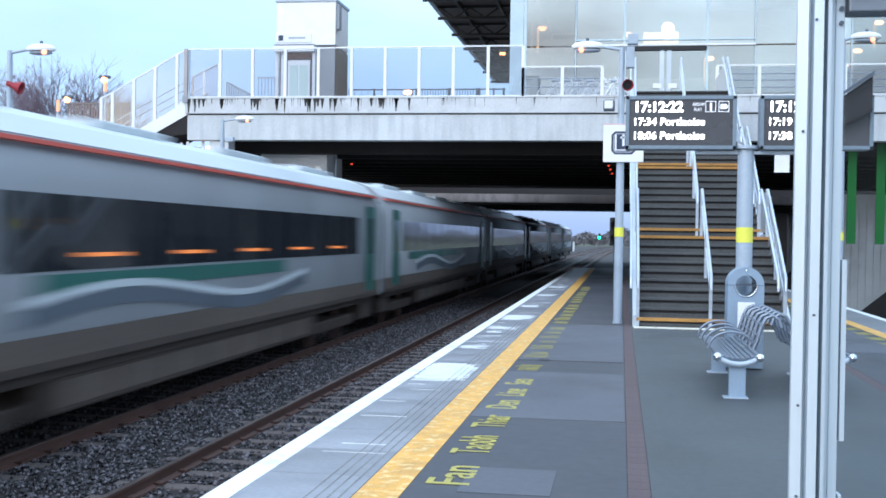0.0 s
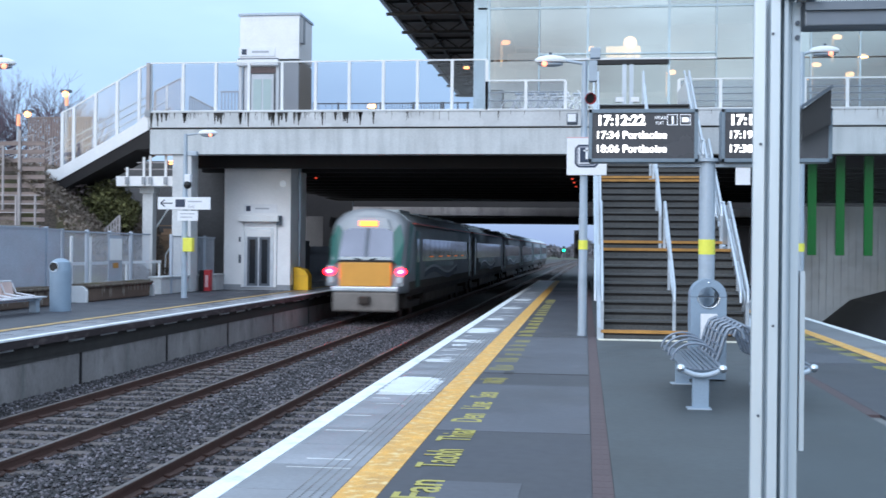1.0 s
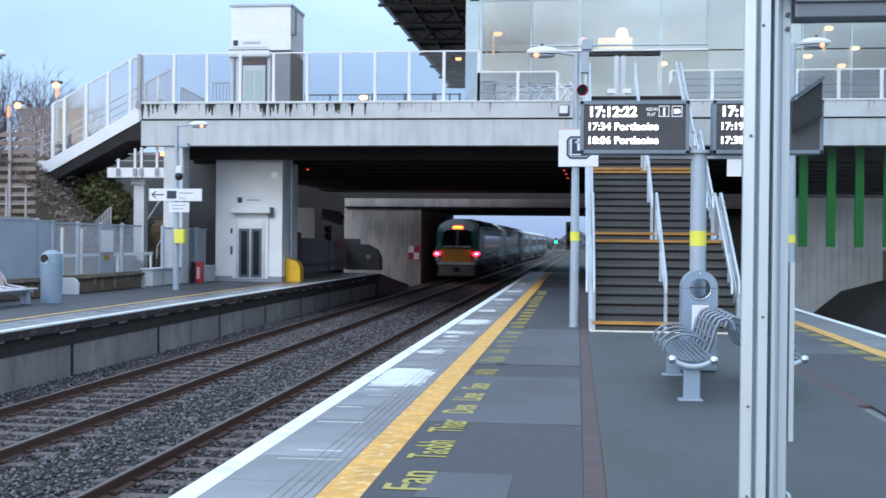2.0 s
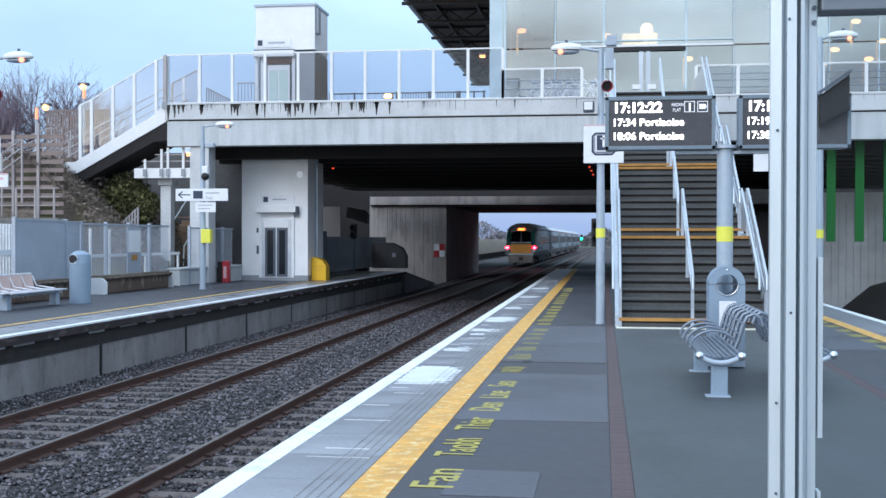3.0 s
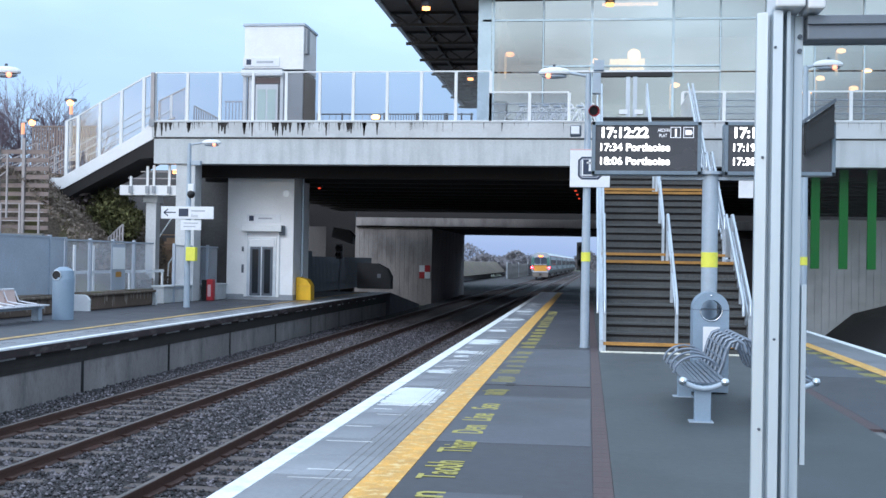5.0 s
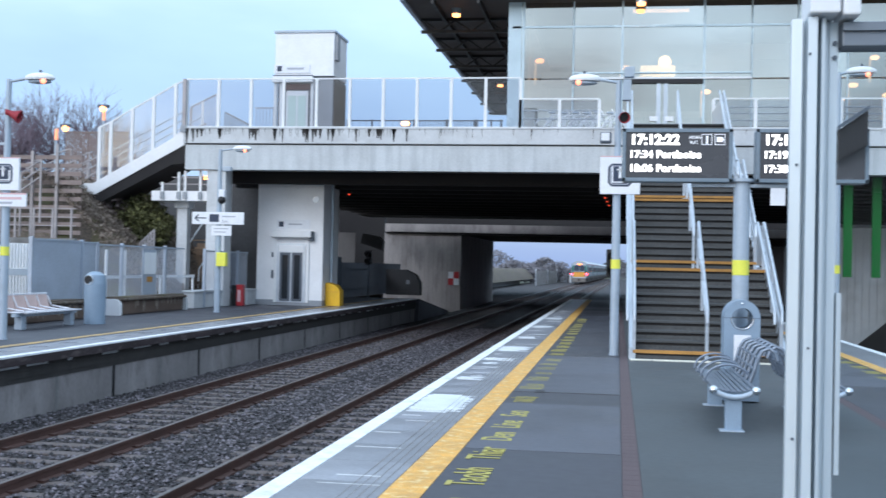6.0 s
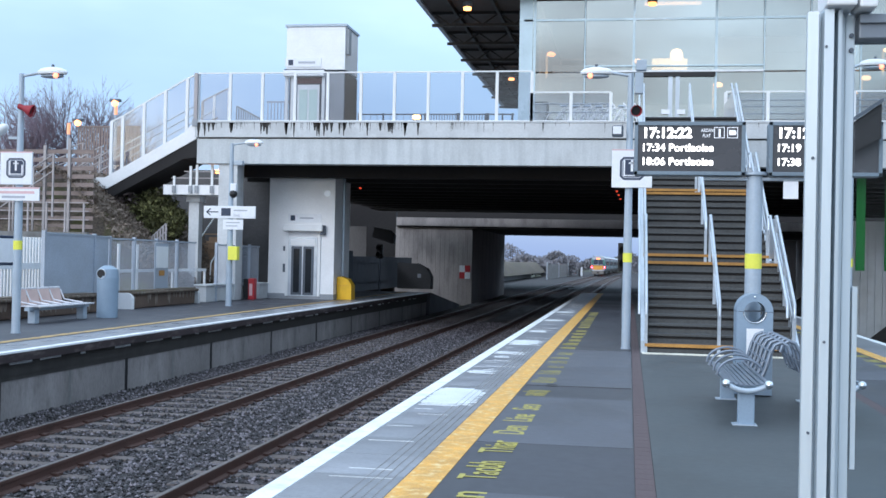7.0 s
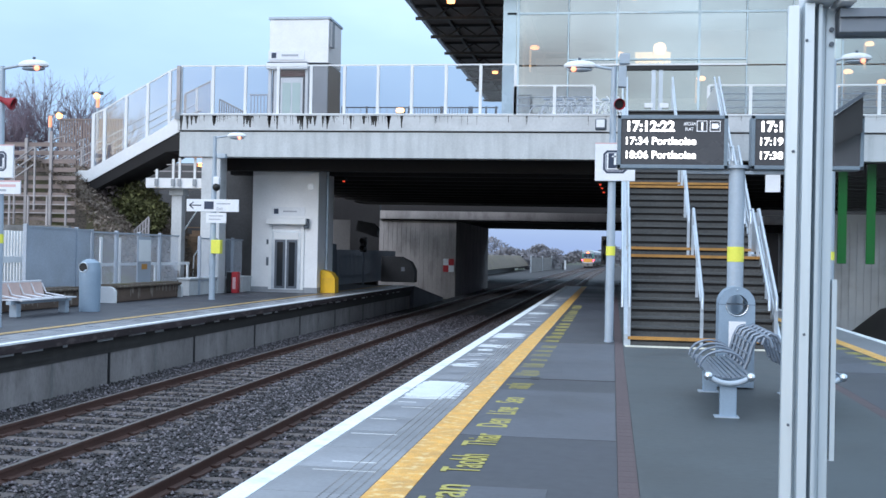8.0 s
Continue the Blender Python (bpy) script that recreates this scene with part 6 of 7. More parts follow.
def planter(y0, length):
    pt = thing("planter_trough", (-14.75, y0, 0), "long weathered planter trough with stained brown front", "planter", "planter troughs")
    part("body", box(bm_new(), -0.25, 0.24, 0.05, length - 0.1, 0.0, 0.44, 0.04), "planter_brown", pt)
    part("lip", box(bm_new(), -0.28, 0.34, 0.0, length, 0.42, 0.51, 0.04), "timber", pt)
    for y in (-0.10, length - 0.06):
        bm = bm_new()
        prism(bm, [(-0.28, 0.0), (0.33, 0.0), (0.33, 0.34), (0.27, 0.44), (0.18, 0.48), (-0.28, 0.48)], "y", y, y + 0.15)
        part("end_cap", bm, "white_wall" if y < 0 else "concrete", pt)
    part("soil", B(-0.2, 0.25, 0.1, length - 0.1, 0.50, 0.54), "moss", pt)
    rng = random.Random(int(y0))
    for k in range(int(length * 3.2)):
        y, w = rng.uniform(0.2, length - 0.3), rng.uniform(0.05, 0.22)
        h = rng.uniform(0.15, 0.38)
        bm = bm_new()
        prism(bm, [(y, 0.42), (y + w, 0.42), (y + w * 0.7, 0.42 - h), (y + w * 0.3, 0.42 - h * 0.9)], "x", 0.240, 0.244)
        part("lime_streak", bm, "streak_tan", pt, "pale lime streak")


M["planter_brown"] = mat("planter_brown", (0.115, 0.082, 0.064), 0.85, vary=0.35, size=0.7, grain=0.2)
M["streak_tan"] = mat("streak_tan", (0.24, 0.20, 0.17), 0.85, vary=0.3, size=0.2, grain=0.2)
planter(31.3, 5.1)
planter(22.6, 6.7)
pr = thing("white_rail", (-15.6, 0, 0), "white painted rail on posts behind the fence", "railing")
part("rail", B(-0.03, 0.03, 32.6, 40.0, 1.05, 1.15), "white_paint", pr)
for y in (32.7, 34.05, 36.9, 39.9):
    part("post", B(-0.05, 0.0, y, y + 0.12, -0.3, 1.95 if y < 35 else 1.1), "white_paint", pr)

for a, b_, nmx in ((37.4, 41.2, -14.75), (41.8, 43.0, -14.3)):
    w = thing("low_wall", (nmx, a, 0), "low pale concrete wall at the column's foot", "wall", "low walls")
    part("body", B(-0.2, 0.2, 0, b_ - a, 0, 0.55, 0.02), "concrete", w)
    part("coping", B(-0.25, 0.25, -0.05, b_ - a, 0.55, 0.62, 0.02), "concrete", w)
rc = thing("fire_cabinet", (-14.2, 41.0, 0), "small red cabinet with white label beside the low wall", "cabinet")
part("body", box(bm_new(), -0.03, 0.21, -0.15, 0.15, 0.0, 0.80, 0.02), "red", rc)
part("side_case", box(bm_new(), -0.22, -0.032, -0.14, 0.15, 0.0, 0.78, 0.02), "black", rc, "black side case")
part("label_plate", B(0.02, 0.14, -0.156, -0.15, 0.15, 0.6), "pink_edge", rc)
gb = thing("grit_bin", (-11.35, 43.55, 0), "yellow grit bin with sloping lid beside the lift", "grit bin")
bm = bm_new()
prism(bm, [(-0.04, 0.0), (0.56, 0.0), (0.55, 0.58), (0.40, 0.80), (0.04, 0.92), (-0.05, 0.88)], "y", -0.35, 0.24)
bmesh.ops.bevel(bm, geom=bm.edges[:], offset=0.015, segments=2, affect="EDGES", profile=0.5)
part("body", bm, "yellow_box", gb)
part("lid_seam", B(-0.03, 0.555, -0.355, -0.349, 0.545, 0.56), "train_yellow", gb)

# under the bridge, beyond the lift
pf = thing("palisade_fence", (-13.4, 0, 0), "dark palisade fence under the bridge", "fence")
for k in range(60):
    part("pale", B(-0.02, 0.02, 51 + 0.3 * k, 51.16 + 0.3 * k, 0.0, 1.75), "dark_frame", pf)
for z in (0.4, 1.4):
    part("rail", B(-0.05, -0.02, 51, 69, z, z + 0.06), "dark_frame", pf)
cb = thing("equipment_cabinet", (-13.2, 50.2, 0), "dark grey equipment cabinet under the bridge", "cabinet")
part("body", box(bm_new(), -0.5, 0.5, 0, 0.8, 0, 2.0, 0.02), "dark_frame", cb)
part("door", B(-0.45, 0.45, -0.01, 0.0, 0.1, 1.9), "grey_wall", cb)
cb2 = thing("equipment_cabinet", (-11.95, 62.0, 0), "rounded dark relay cabinet at the platform's end", "cabinet")
bm = bm_new()
prism(bm, [(-0.9, 0.0), (1.0, 0.0), (1.0, 0.7), (0.75, 1.15), (0.2, 1.42), (-0.9, 1.45)], "y", 0, 0.9)
part("body", bm, "grey_shade", cb2)
part("plate", B(0.25, 0.45, -0.01, 0.0, 0.62, 0.85), "pale_text", cb2)
sb = signal_head(-12.55, 56.0, 1.65, "black colour-light signal with hoods under the bridge")
bm = bm_new()
prism(bm, [(-0.35, 2.75), (0.75, 2.40), (0.80, 2.85), (0.55, 3.10), (-0.25, 3.25)], "y", -0.3, 0.2)
part("route_box", bm, "black", sb, "black slanting hooded indicator")
sm = thing("hoarding", (-13.6, 60.0, 0), "pale sheeting beneath the bridge", "hoarding")
part("sheet", B(-2.5, -0.6, 0, 0.05, 0.0, 3.4), "concrete_wall", sm)
ck = thing("checker_sign", (-11.1, 73.80, 0), "square red and white chequered clearance sign on the wall", "sign")
for i in range(2):
    for j in range(2):
        part("square", B(0.36 * i, 0.36 * i + 0.36, -0.03, 0.0, 0.44 + 0.44 * j, 0.88 + 0.44 * j), "red" if i == j else "paper", ck)
for x, y, z in ((-11.2, 46.0, 4.62), (-0.55, 46, 4.6), (-0.5, 48.5, 4.6), (-0.45, 51.5, 4.6)):
    bl = thing("bulkhead_light", (x, y, z), "dim red bulkhead light under the bridge", "light", "bulkhead lights")
    part("case", B(-0.12, 0.12, -0.1, 0.1, 0.0, 0.1), "black", bl)
    part("bulb", B(-0.04, 0.04, -0.05, 0.05, -0.05, 0.0), "signal_lit_red", bl, "dim red lens")

M["timber_pale"] = mat("timber_pale", (0.25, 0.20, 0.185), 0.85, vary=0.25, size=0.6, grain=0.2, stretch=(0.3, 1, 3))


# ---- bank: handrails, boards, lamps ----
def bank_rail(x0, z0, x1, z1, y, label):
    r = thing("bank_handrail", (0, 0, 0), label, "handrail", "bank handrails")
    for dz in (0.45, 0.75, 1.05):
        bm = bm_new()
        pipe(bm, [(x0, y, z0 + dz), (x1, y, z1 + dz)], 0.03, 8)
        part("rail", bm, "rail_dull", r)
    n = 5
    for k in range(n + 1):
        x, z = x0 + (x1 - x0) * k / n, z0 + (z1 - z0) * k / n
        part("post", B(x - 0.03, x + 0.03, y - 0.03, y + 0.03, z - 1.2, z + 1.05), "rail_dull", r)


bank_rail(-22.9, 3.3, -19.6, 5.2, 42.0, "sloping steel handrail on the bank stairs")
bank_rail(-24.6, 3.4, -21.6, 5.0, 43.5, "sloping steel handrail on the bank stairs")
bank_rail(-26.5, 4.2, -23.2, 5.3, 45.0, "sloping steel handrail on the bank stairs")
bank_rail(-17.75, 1.25, -17.2, 1.75, 40.0, "short sloping handrail beyond the fence")
tb = thing("timber_boarding", (0, 37.75, 0), "brown timber boards and posts stepping up the bank", "fence")
for k in range(8):
    x = -26.6 + 0.95 * k
    for j in range(15):
        part("board", B(x, x + 0.93, 0, 0.05, 1.0 + 0.30 * j, 1.0 + 0.30 * j + 0.15), "timber_pale", tb)
    part("post", B(x - 0.05, x + 0.05, -0.08, 0.0, 0.3, 5.5 + 0.25 * (k % 2)), "rail_dull", tb)
bf = thing("board_fence", (0, 47.0, 0), "upright brown board fence at the bank's top", "fence")
for k in range(24):
    part("board", B(-24.5 + 0.125 * k, -24.42 + 0.125 * k, 0, 0.03, 4.0, 7.25), "timber_pale", bf)
part("cap_rail", B(-24.6, -21.5, -0.02, 0.06, 7.25, 7.32), "timber_pale", bf)
bank_rail(-24.2, 1.6, -20.4, 4.1, 37.4, "sloping steel handrail before the timber boards")
bank_rail(-26.4, 2.5, -22.8, 4.6, 37.2, "sloping steel handrail before the timber boards")
lw = thing("ramp_wall", (0, 36.5, 0), "low pale wall with rails beside the bank path", "wall")
part("body", B(-24.5, -18.6, 0, 0.2, 0.5, 2.35), "concrete_dark", lw)
for k in range(9):
    part("rail_post", B(-24.4 + 0.7 * k, -24.34 + 0.7 * k, 0.05, 0.11, 2.35, 3.4), "rail_dull", lw)
for z in (2.8, 3.1, 3.4):
    part("rail", B(-24.5, -18.6, 0.06, 0.1, z - 0.03, z), "rail_dull", lw)


def street_lamp(x, y, z0, h, label, out=0.4):
    p = thing("street_lamp", (x, y, z0), label, "street lamp", "sodium street lamps")
    part("column", tube(bm_new(), (0, 0, 0), (0, 0, h), 0.09, 10, 0.06), "steel_paint", p)
    part("arm", tube(bm_new(), (0, 0, h), (out, 0, h + 0.05), 0.035, 8), "steel_paint", p)
    part("hood", box(bm_new(), out - 0.15, out + 0.3, -0.12, 0.12, h + 0.04, h + 0.16, 0.03), "dark_frame", p)
    bm = bm_new()
    bmesh.ops.create_uvsphere(bm, u_segments=12, v_segments=8, radius=0.13, matrix=Matrix.Translation((out + 0.08, -0.06, h - 0.02)))
    part("lantern", bm, "sodium", p, "glowing orange lantern")
    # No lamp: emission here imitates the lantern's light on the column.
    part("lit_column_head", tube(bm_new(), (0, 0, h - 0.5), (0, 0, h - 0.04), 0.075, 10, 0.07), "sodium_spill", p, "column head made to glow for the lantern's light on it")


street_lamp(-23.35, 44.0, 3.5, 3.6, "lit sodium lamp on a grey column by the bank", 0.35)
street_lamp(-21.35, 44.2, 4.0, 3.95, "lit sodium lamp on a grey column by the bank stairs", -0.1)


# ---- distance ----
def bare_tree(x, y, z, h, seed, name="bare_tree"):
    rng = random.Random(seed)
    r = thing(name, (x, y, z), "leafless winter tree with dense brown twigs", "tree", "bare trees")
    wood, fine = bm_new(), bm_new()

    def grow(p, d, length, rad, depth):
        q = p + d * length
        tube(wood if depth < 2 else fine, p, q, rad, 5 if depth < 2 else 3, rad * 0.65, False)
        if depth >= 5:
            return
        for k in range((7, 5, 4, 3, 3)[depth]):
            nd = (d + Vector((rng.uniform(-1, 1), rng.uniform(-1, 1), rng.uniform(-0.35, 0.7))) * (0.75 if depth else 0.65)).normalized()
            grow(p + d * length * rng.uniform(0.55, 1.0), nd, length * rng.uniform(0.55, 0.8), rad * 0.55, depth + 1)
    grow(Vector((0, 0, 0)), Vector((rng.uniform(-0.1, 0.1), 0, 1)).normalized(), h * 0.33, h * 0.012, 0)
    part("trunk", wood, "bark", r, "dark bare trunk and limbs")
    tagged(part("crown", fine, "twig_haze", r, "dense brown twigs, paled for haze in their colour"), kind="stuff")


for i, (x, y, h) in enumerate(((-63, 112, 23), (-60, 118, 24), (-66, 114, 22), (-57.5, 118, 20), (-76, 112, 23), (-80, 116, 23), (-22, 165, 14), (-27, 175, 13), (-33, 170, 12))):
    bare_tree(x, y, 0.5, h, i + 3)


def hedge(x0, x1, y, h, seed, n=900, k=1.0):
    rng = np.random.default_rng(seed)
    c = np.stack([x0 + (x1 - x0) * rng.random(n), y + 4 * rng.random(n), h * (0.1 + 0.9 * rng.random(n) ** 0.8)], 1)
    c[:, 2] *= 0.65 + 0.35 * np.sin(c[:, 0] * 0.35 + seed) * np.cos(c[:, 0] * 0.13)
    s = k * (0.10 + 0.16 * rng.random(n))
    dirs = rng.normal(size=(n, 3, 3))
    v = (c[:, None] + dirs * s[:, None, None]).reshape(-1, 3)
    v[:, 2] = np.maximum(v[:, 2], 0) - 1.2
    me = bpy.data.meshes.new("hedgerow")
    me.from_pydata(v.tolist(), [], np.arange(3 * n).reshape(-1, 3).tolist())
    me.materials.append(M["hedge_haze"])
    tagged(new("hedgerow", me), "distant leafless hedgerow beside the line", "hedge", kind="stuff")


hedge(-75, -10, 230, 6.5, 1, 16000)
hedge(-50, -15, 215, 4.4, 5, 14000, 1.1)
hedge(-70, 20, 420, 7.2, 8, 16000, 2.0)
hedge(-45, -16, 130, 3.4, 2, 9000)
hedge(-2, 60, 330, 7, 3, 12000)
hedge(-140, -40, 150, 7, 4, 16000)
hw = structure("line_wall", B(-17.5, -17.2, 92, 200, -1.3, 0.35), "concrete_dark", "grey boundary wall beside the line", "wall")
ff = thing("mesh_fence", (0, 0, 0), "grey palisade fence beside the line beyond the bridges", "fence")
bm = bm_new()
for k in range(150):
    y = 181 + 0.5 * k
    x = -13.0 + bend(y) - bend(181)
    box(bm, x, x + 0.04, y, y + 0.34, -1.2, 1.3)
tagged(part("pale_run", bm, "concrete_dark", ff), kind="stuff")
for z in (-0.4, 0.8):
    bm = bm_new()
    for k in range(15):
        y = 181 + 5 * k
        bar(bm, (-13.03 + bend(y) - bend(181), y, z), (-13.03 + bend(y + 5) - bend(181), y + 5, z), 0.05, 0.1)
    part("rail", bm, "fence", ff)
for k in range(4):
    y = 181 + 24.5 * k
    x = -13.0 + bend(y) - bend(181)
    part("end_post", B(x - 0.1, x + 0.1, y, y + 0.3, -1.2, 1.6), "galv", ff)
mp_ = thing("marker_post", (-9.9, 232, -1.2), "short black and white marker post by the track", "post")
part("black_half", B(-0.3, 0.1, 0, 0.2, 0, 1.5), "black", mp_)
part("white_half", B(0.1, 0.5, -0.1, 0.2, 0, 2.0), "paper", mp_)
gs = thing("green_signal", (-5.9, 312, -1.1), "distant railway signal showing green", "railway signal", "track signals")
part("mast", tube(bm_new(), (0, 0.2, 0), (0, 0.2, 2.4), 0.08, 8), "dark_frame", gs)
part("head", B(-0.3, 0.3, 0, 0.3, 2.2, 4.0), "black", gs)
bm = bm_new()
bmesh.ops.create_uvsphere(bm, u_segments=12, v_segments=8, radius=0.36, matrix=Matrix.Translation((0, -0.1, 2.85)))
part("lens", bm, "signal_green", gs, "bright green aspect")


# clumps of scrub on the bank
def scrub():
    rng = np.random.default_rng(9)
    n = 16000
    x = -16.3 - 5.0 * rng.random(n)
    y = 37.5 + 9 * rng.random(n)
    d = -15.7 - x
    z = -0.1 + np.minimum(4.6, d * 1.0) + 0.22 * rng.random(n)
    v = (np.stack([x, y, z], 1)[:, None] + rng.normal(size=(n, 3, 3)) * np.array([0.05, 0.05, 0.05])).reshape(-1, 3)
    me = bpy.data.meshes.new("bank_scrub")
    me.from_pydata(v.tolist(), [], np.arange(3 * n).reshape(-1, 3).tolist())
    me.materials.append(M["leaf"])
    tagged(new("bank_scrub", me), "low mossy scrub and dead stems on the bank", "scrub", kind="stuff")


scrub()


def shrub(c, radii, material, label, seed, n=9000):
    """A ragged mass of small leaves and stems, denser at its heart."""
    rng = np.random.default_rng(seed)
    d = rng.normal(size=(n, 3))
    d /= np.linalg.norm(d, axis=1)[:, None]
    rad = rng.random(n) ** 0.45
    lump = 1 + 0.16 * np.sin(5 * d[:, 0] + seed) * np.cos(4 * d[:, 2]) + 0.10 * np.sin(9 * d[:, 1] + 7 * d[:, 2])
    p = d * (rad * lump)[:, None] * np.array(radii)
    p[:, 2] = np.maximum(p[:, 2], -radii[2] * 0.95)
    v = (p[:, None] + rng.normal(size=(n, 3, 3)) * 0.06).reshape(-1, 3)
    root = thing("shrub", c, label, "shrub", "bank shrubs")
    bm = bm_new()
    for k in range(9):
        a = k * 0.7
        tube(bm, (0, 0, -radii[2]), (radii[0] * 0.7 * math.cos(a), radii[1] * 0.7 * math.sin(a), radii[2] * 0.5), 0.04, 5, 0.015)
    part("stems", bm, "bark", root)
    me = bpy.data.meshes.new("foliage")
    me.from_pydata(v.tolist(), [], np.arange(3 * n).reshape(-1, 3).tolist())
    me.materials.append(M[material])
    ob = new("foliage", me)
    ob.parent = root
    tagged(ob, kind="stuff")


shrub((-20.0, 41.2, 3.05), (1.35, 1.2, 1.45), "leaf_brown", "tangled brown leafless shrub on the bank", 21, 12000)
shrub((-18.55, 41.4, 2.95), (1.45, 1.1, 1.15), "leaf_green", "dense dull green shrub under the stairs", 22, 12000)
# ---- the train ----
def train():
    tr = thing("passenger_train", (-7.75, 6.3, RAIL_Z), "silver and green passenger train, amber rear panel, red tail lamps", "train")
    LEN, GAP = 23.1, 0.6
    # half cross-section, from sill to roof centre
    side = [(1.34, 1.0), (1.40, 1.15), (1.42, 2.2), (1.40, 3.1), (1.345, 3.45), (1.25, 3.64), (0.97, 3.88), (0.60, 4.02), (0.2, 4.08)]
    full = side + [(-a, b) for a, b in side[::-1]]

    def shell(y0, y1, cut=None, nose=False):
        bm = bm_new()
        rings = []
        if nose:
            stations = [(y0, 0.86, -0.02), (y0 + 0.10, 0.92, 0), (y0 + 0.35, 0.97, 0), (y0 + 0.9, 1.0, 0), (y1, 1.0, 0)]
        else:
            stations = [(y0, 1.0, 0), (y1, 1.0, 0)]
        for yy, k, _ in stations:
            ring = []
            for a, b in full:
                rake = max(0.0, b - 2.15) * 0.42 if nose and yy < y0 + 0.9 else 0.0
                fade = 1 - (yy - y0) / 0.9 if nose and yy < y0 + 0.9 else 0
                zz = b if b < 2.9 else 2.9 + (b - 2.9) * (1 - 0.22 * fade)
                ring.append(bm.verts.new((a * k, yy + rake * fade, zz)))
            rings.append(ring)
        n = len(full)
        for p, q in zip(rings, rings[1:]):
            for i in range(n - 1):
                f = bm.faces.new([p[i], q[i], q[i + 1], p[i + 1]])
                f.smooth = True
            bm.faces.new([p[n - 1], q[n - 1], q[0], p[0]])
        bm.faces.new(rings[0])
        bm.faces.new(rings[-1][::-1])
        bmesh.ops.recalc_face_normals(bm, faces=bm.faces[:])
        return bm

    for c in range(6):
        y0 = c * (LEN + GAP)
        y1 = y0 + LEN
        body = part("coach", shell(y0, y1, nose=c == 0), "silver_body", tr, "silver coach body with green trim")
        for sx in (1, -1):
            a = 1.425 * sx

            def strip(name, yy0, yy1, z0, z1, mt, lab="", out=0.006):
                part(name, B(min(a, a + out * sx), max(a, a + out * sx), yy0, yy1, z0, z1), mt, body, lab)
            w0 = y0 + (4.3 if c == 0 else 2.6)
            strip("grime_band", y0 + (1.0 if c == 0 else 0.0), y1, 1.10, 1.40, "body_grime", "brake-dust grime along the lower side", 0.004)
            strip("window_band", w0, y1 - 2.5, 2.12, 3.0, "train_glass", "long dark window band")
            strip("light_stripe", y0 + (2.6 if c == 0 else 0.3), y1 - 0.3, 3.54, 3.59, "train_red", "thin red stripe under the roof", -0.118)
            strip("sill_band", y0 + (1.0 if c == 0 else 0.0), y1, 1.0, 1.10, "train_dirt")
            strip("green_band", w0 + 1, y1 - 8.5, 1.86, 2.08, "train_green", "green livery band")
            for k in range(11):
                strip("window_post", w0 + 0.6 + k * (y1 - w0 - 4) / 10, w0 + 0.68 + k * (y1 - w0 - 4) / 10, 2.14, 2.98, "black", "", 0.010)
            # Glowing strips laid on the glass imitate orange lights reflected in it.
            for k in range(5 if c == 0 else 0):
                strip("window_streak", w0 + 2.0 + k * 2.9, w0 + 3.2 + k * 2.9, 2.27, 2.32, "window_orange", "orange glowing strip laid on the window as a reflection", 0.012)
            for dy in ((y0 + 1.15 if c else y0 + 2.55), y1 - 1.6):
                strip("door", dy, dy + 0.95, 1.16, 3.3, "train_green", "green sliding door", 0.012)
                strip("door_window", dy + 0.28, dy + 0.67, 2.1, 3.0, "train_glass", "", 0.018)
            # swoosh under the windows
            bm = bm_new()
            pts = []
            for k in range(25):
                u = k / 24
                pts.append((y0 + 5 + 11 * u, 1.80 + 0.17 * math.sin(u * 6.28 * 1.1)))
            prism(bm, pts + [(py, pz - 0.10) for py, pz in pts[::-1]], "x", min(a, a + 0.008 * sx), max(a, a + 0.008 * sx))
            part("swoosh", bm, "silver_roof", body, "pale curved stripe")
            bm = bm_new()
            prism(bm, [(py, pz - 0.11) for py, pz in pts] + [(py, pz - 0.32) for py, pz in pts[::-1]], "x", min(a, a + 0.007 * sx), max(a, a + 0.007 * sx))
            part("swoosh_edge", bm, "dark_frame", body)
        bm = bm_new()
        prof = [(1.265, 3.64), (0.98, 3.89), (0.60, 4.03), (0.2, 4.09), (-0.2, 4.09), (-0.60, 4.03), (-0.98, 3.89), (-1.265, 3.64)]
        prism(bm, prof + [(0, 3.5)], "y", y0 + (1.9 if c == 0 else 0.2), y1 - 0.2)
        part("roof", bm, "silver_roof", tr, "pale grey roof skin")
        for k in range(4):
            part("roof_unit", box(bm_new(), -0.7, 0.7, y0 + 3 + k * 5.0, y0 + 5.6 + k * 5.0, 3.98, 4.115, 0.03), "silver_roof", tr)
        part("underframe", box(bm_new(), -1.28, 1.28, y0 + 5.7, y1 - 5.7, 0.40, 1.0, 0.04), "train_dirt", tr, "grimy underframe skirts")
        part("sole_bar", box(bm_new(), -1.30, 1.30, y0 + (1.0 if c == 0 else 0.2), y1 - 0.2, 0.84, 1.03, 0.02), "train_dirt", tr)
        for ye in (y0 + (1.0 if c == 0 else 0.2), y1 - 1.5):
            part("end_skirt", box(bm_new(), -1.26, 1.26, ye, ye + (0.6 if c == 0 and ye < y0 + 2 else 1.3), 0.42, 0.84, 0.04), "train_dirt", tr)
        for k in range(7):
            ye = y0 + 6.2 + (y1 - y0 - 12.4) * k / 7
            part("equipment_hatch", box(bm_new(), -1.292, 1.292, ye, ye + (y1 - y0 - 12.4) / 7 - 0.15, 0.48, 0.80, 0.01), "body_grime", tr)
        for by in (y0 + 3.6, y1 - 3.6):
            bg = part("bogie", B(-1.2, 1.2, by - 1.7, by + 1.7, 0.36, 0.62, 0.04), "train_dirt", tr)
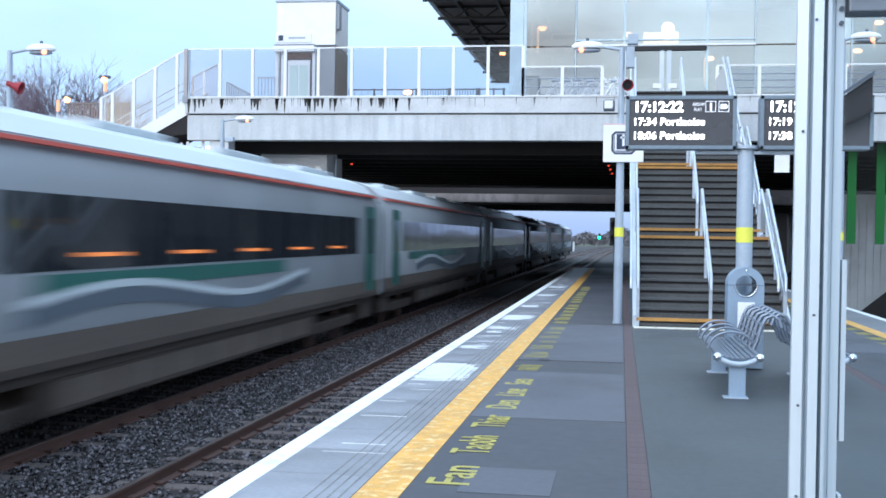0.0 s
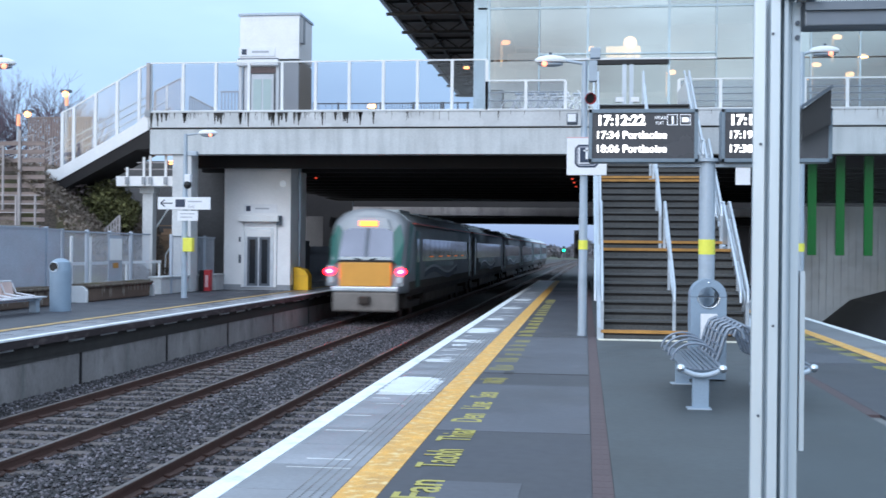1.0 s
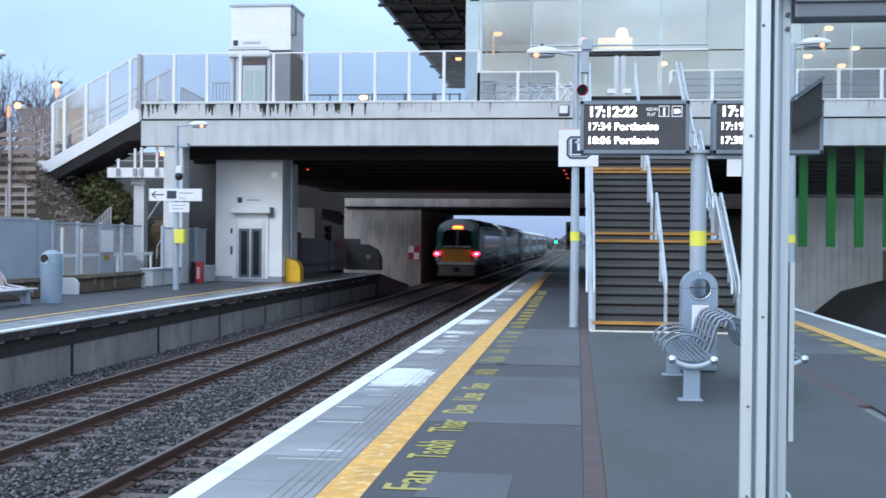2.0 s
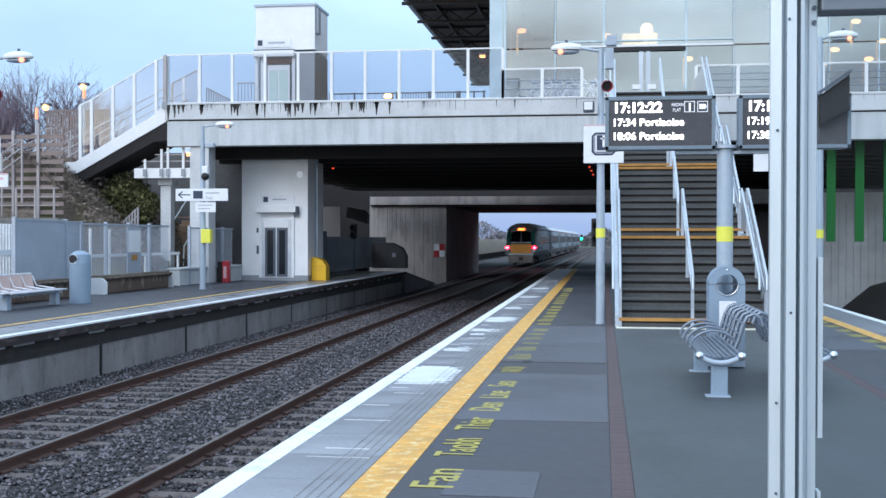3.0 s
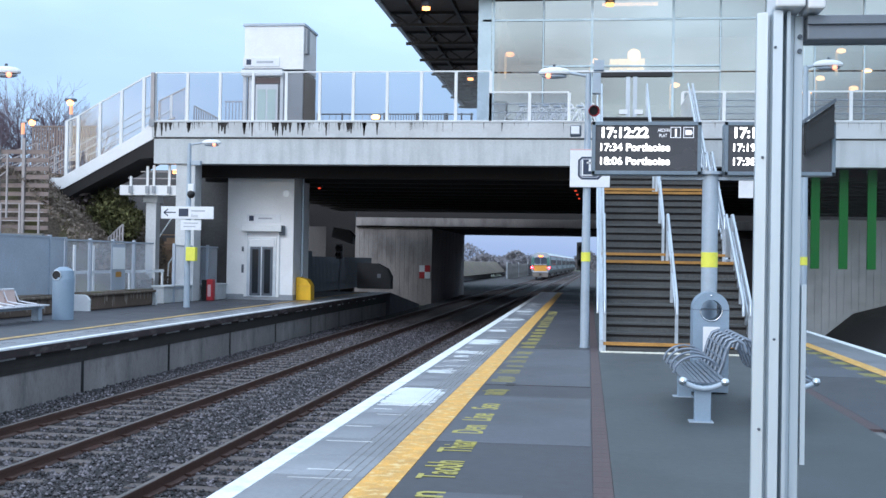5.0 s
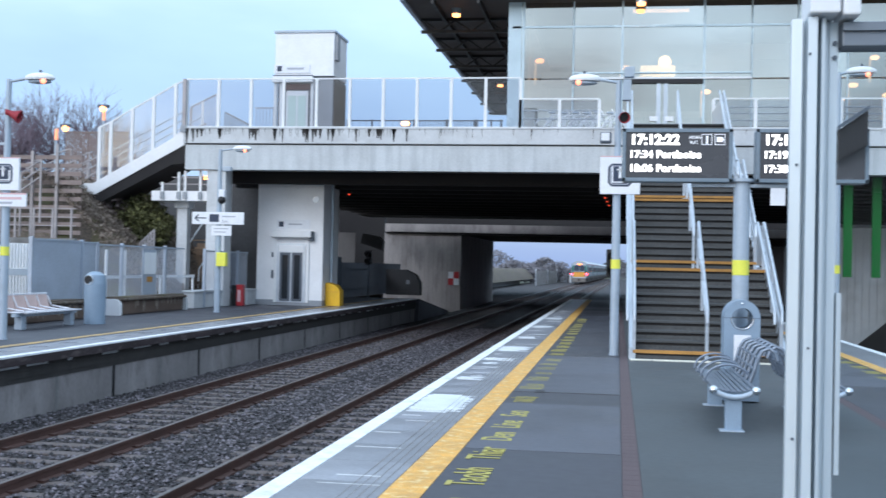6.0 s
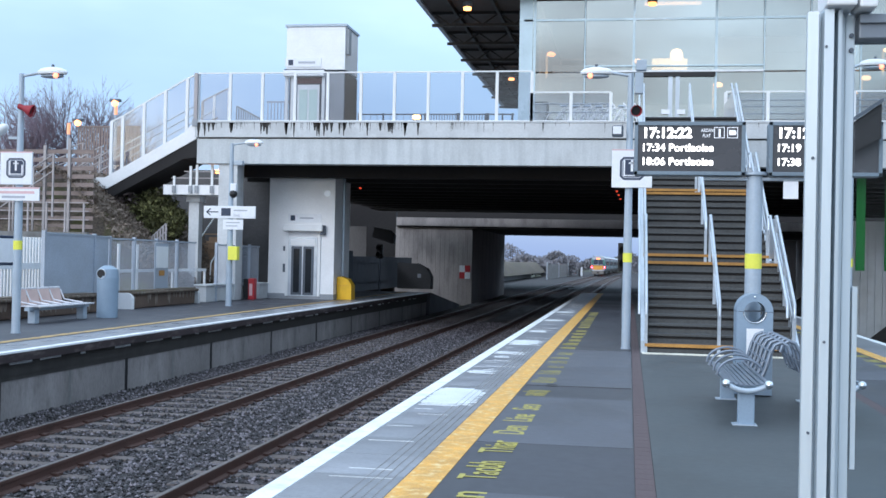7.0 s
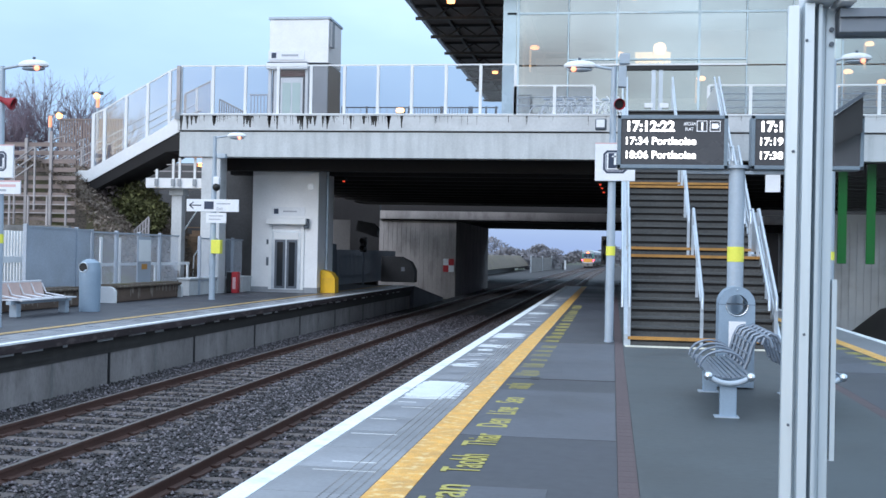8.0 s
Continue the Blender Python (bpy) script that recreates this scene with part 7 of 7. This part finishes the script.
            for wy in (by - 1.15, by + 1.15):
                for wx in (-0.83, 0.83):
                    part("wheel", tube(bm_new(), (wx - 0.06, wy, 0.43), (wx + 0.06, wy, 0.43), 0.42, 20), "rail", bg)
        if c < 5:
            part("gangway", B(-0.9, 0.9, y1, y1 + GAP, 1.0, 3.6), "black", tr, "dark rubber gangway")
            for sx in (-1, 1):
                part("end_pillar", B(min(sx * 1.2, sx * 1.425), max(sx * 1.2, sx * 1.425), y1 + 0.02, y1 + 0.16, 1.0, 3.4), "silver_roof", tr)
    # rear cab face
    cab = part("cab_front", B(-0.95, 0.95, -0.10, 0.02, 1.24, 2.12, 0.05), "train_yellow", tr, "amber warning panel")
    bm = bm_new()
    prism(bm, [(-1.0, 2.17), (1.0, 2.17), (0.92, 3.22), (0.62, 3.34), (-0.62, 3.34), (-0.92, 3.22)], "y", -0.06, 0.0)
    for v in bm.verts:
        v.co.y += max(0, v.co.z - 2.15) * 0.40
    screen = part("windscreen", bm, "windscreen", tr, "large raked windscreen")
    bm = bm_new()
    bar(bm, (0.0, -0.08, 2.17), (0.0, 0.40, 3.34), 0.13, 0.03)
    part("centre_post", bm, "dark_frame", screen, "dark centre post")
    for sx in (-1, 1):
        bm = bm_new()
        bar(bm, (sx * 0.15, -0.10, 2.20), (sx * 0.72, -0.03, 2.30), 0.03, 0.05)
        part("wiper", bm, "black", screen)
    part("panel_lip", box(bm_new(), -1.0, 1.0, -0.115, 0.0, 2.12, 2.17, 0.01), "black", cab)
    part("panel_sheen", box(bm_new(), -0.94, 0.94, -0.085, -0.03, 2.19, 2.30, 0.01), "silver_roof", screen, "pale sill under the glass")
    bm = bm_new()
    prism(bm, [(-0.80, 3.30), (0.80, 3.30), (0.66, 3.72), (-0.66, 3.72)], "y", -0.02, 0.03)
    for v in bm.verts:
        v.co.y += max(0, v.co.z - 2.15) * 0.40 - 0.03
    part("display_housing", bm, "silver_body", tr)
    bm = box(bm_new(), -0.32, 0.32, -0.005, 0.02, 3.42, 3.60)
    for v in bm.verts:
        v.co.y += 0.42
    part("destination_display", bm, "amber", tr, "lit amber destination display")
    for sx in (-1, 1):
        bm = bm_new()
        prism(bm, [(sx * 1.01, 2.15), (sx * 1.28, 1.9), (sx * 1.34, 2.9), (sx * 1.15, 3.5), (sx * 0.94, 3.22)], "y", -0.05, 0.03)
        for v in bm.verts:
            v.co.y += max(0, v.co.z - 2.15) * 0.40
        part("corner_pillar", bm, "train_green", tr, "green cab corner pillar")
        bm = bm_new()
        prism(bm, [(0.35, 1.7), (0.95, 1.7), (2.1, 3.45), (1.5, 3.55), (0.75, 2.6)], "x", min(sx * 1.40, sx * 1.432), max(sx * 1.40, sx * 1.432))
        part("side_flash", bm, "train_green", tr, "green slanting side panel")
        bm = bm_new()
        prism(bm, [(0.95, 1.7), (1.15, 1.7), (2.3, 3.42), (2.1, 3.45)], "x", min(sx * 1.40, sx * 1.431), max(sx * 1.40, sx * 1.431))
        part("side_pinstripe", bm, "silver_roof", tr)
        pod = part("lamp_pod", box(bm_new(), min(sx * 1.12, sx * 1.40), max(sx * 1.12, sx * 1.40), -0.11, 0.2, 1.25, 2.0, 0.04), "silver_body", tr)
        # Lens made wider than the lamp, so that its shape includes the glare.
        bm = bm_new()
        bmesh.ops.create_uvsphere(bm, u_segments=16, v_segments=10, radius=1.0, matrix=Matrix.Translation((sx * 1.29, -0.10, 1.78)) @ Matrix.Diagonal((0.20, 0.08, 0.14, 1)))
        lens = part("tail_lamp", bm, "tail_red", pod, "red tail lamp, its lens enlarged to hold the glare")
        bm = bm_new()
        bmesh.ops.create_uvsphere(bm, u_segments=14, v_segments=8, radius=1.0, matrix=Matrix.Translation((sx * 1.29, -0.17, 1.78)) @ Matrix.Diagonal((0.075, 0.04, 0.055, 1)))
        part("bulb", bm, "tail_core", lens, "pale core imitating the lamp's burnt-out centre")
        bm = bm_new()
        tube(bm, (sx * 1.24, -0.15, 1.48), (sx * 1.24, -0.08, 1.48), 0.11, 14)
        part("head_lamp", bm, "galv", pod)
    part("bumper_beam", box(bm_new(), -1.22, 1.22, -0.20, 0.1, 1.06, 1.24, 0.04), "galv", tr, "pale buffer beam")
    part("valance", box(bm_new(), -1.18, 1.18, -0.16, 0.3, 0.34, 1.06, 0.08), "valance", tr, "dull silver valance")
    part("coupler", box(bm_new(), -0.2, 0.2, -0.35, 0.0, 0.62, 0.9, 0.04), "train_dirt", tr)
    return tr


TRAIN = train()


def motions():
    """The train draws away along the far track, easing a little, and swings right with it."""
    rows = []
    for k in range(17):
        t = 0.5 * k
        y = 6.3 + 33.3 * t if t <= 4 else 139.5 + 30.8 * (t - 4)
        turn = -math.degrees(math.atan((bend(y + 60) - bend(y)) / 60))
        rows.append((t, pose(-7.79 + bend(y), y, RAIL_Z, 0, 0, turn)))
    walk(TRAIN, rows)


motions()
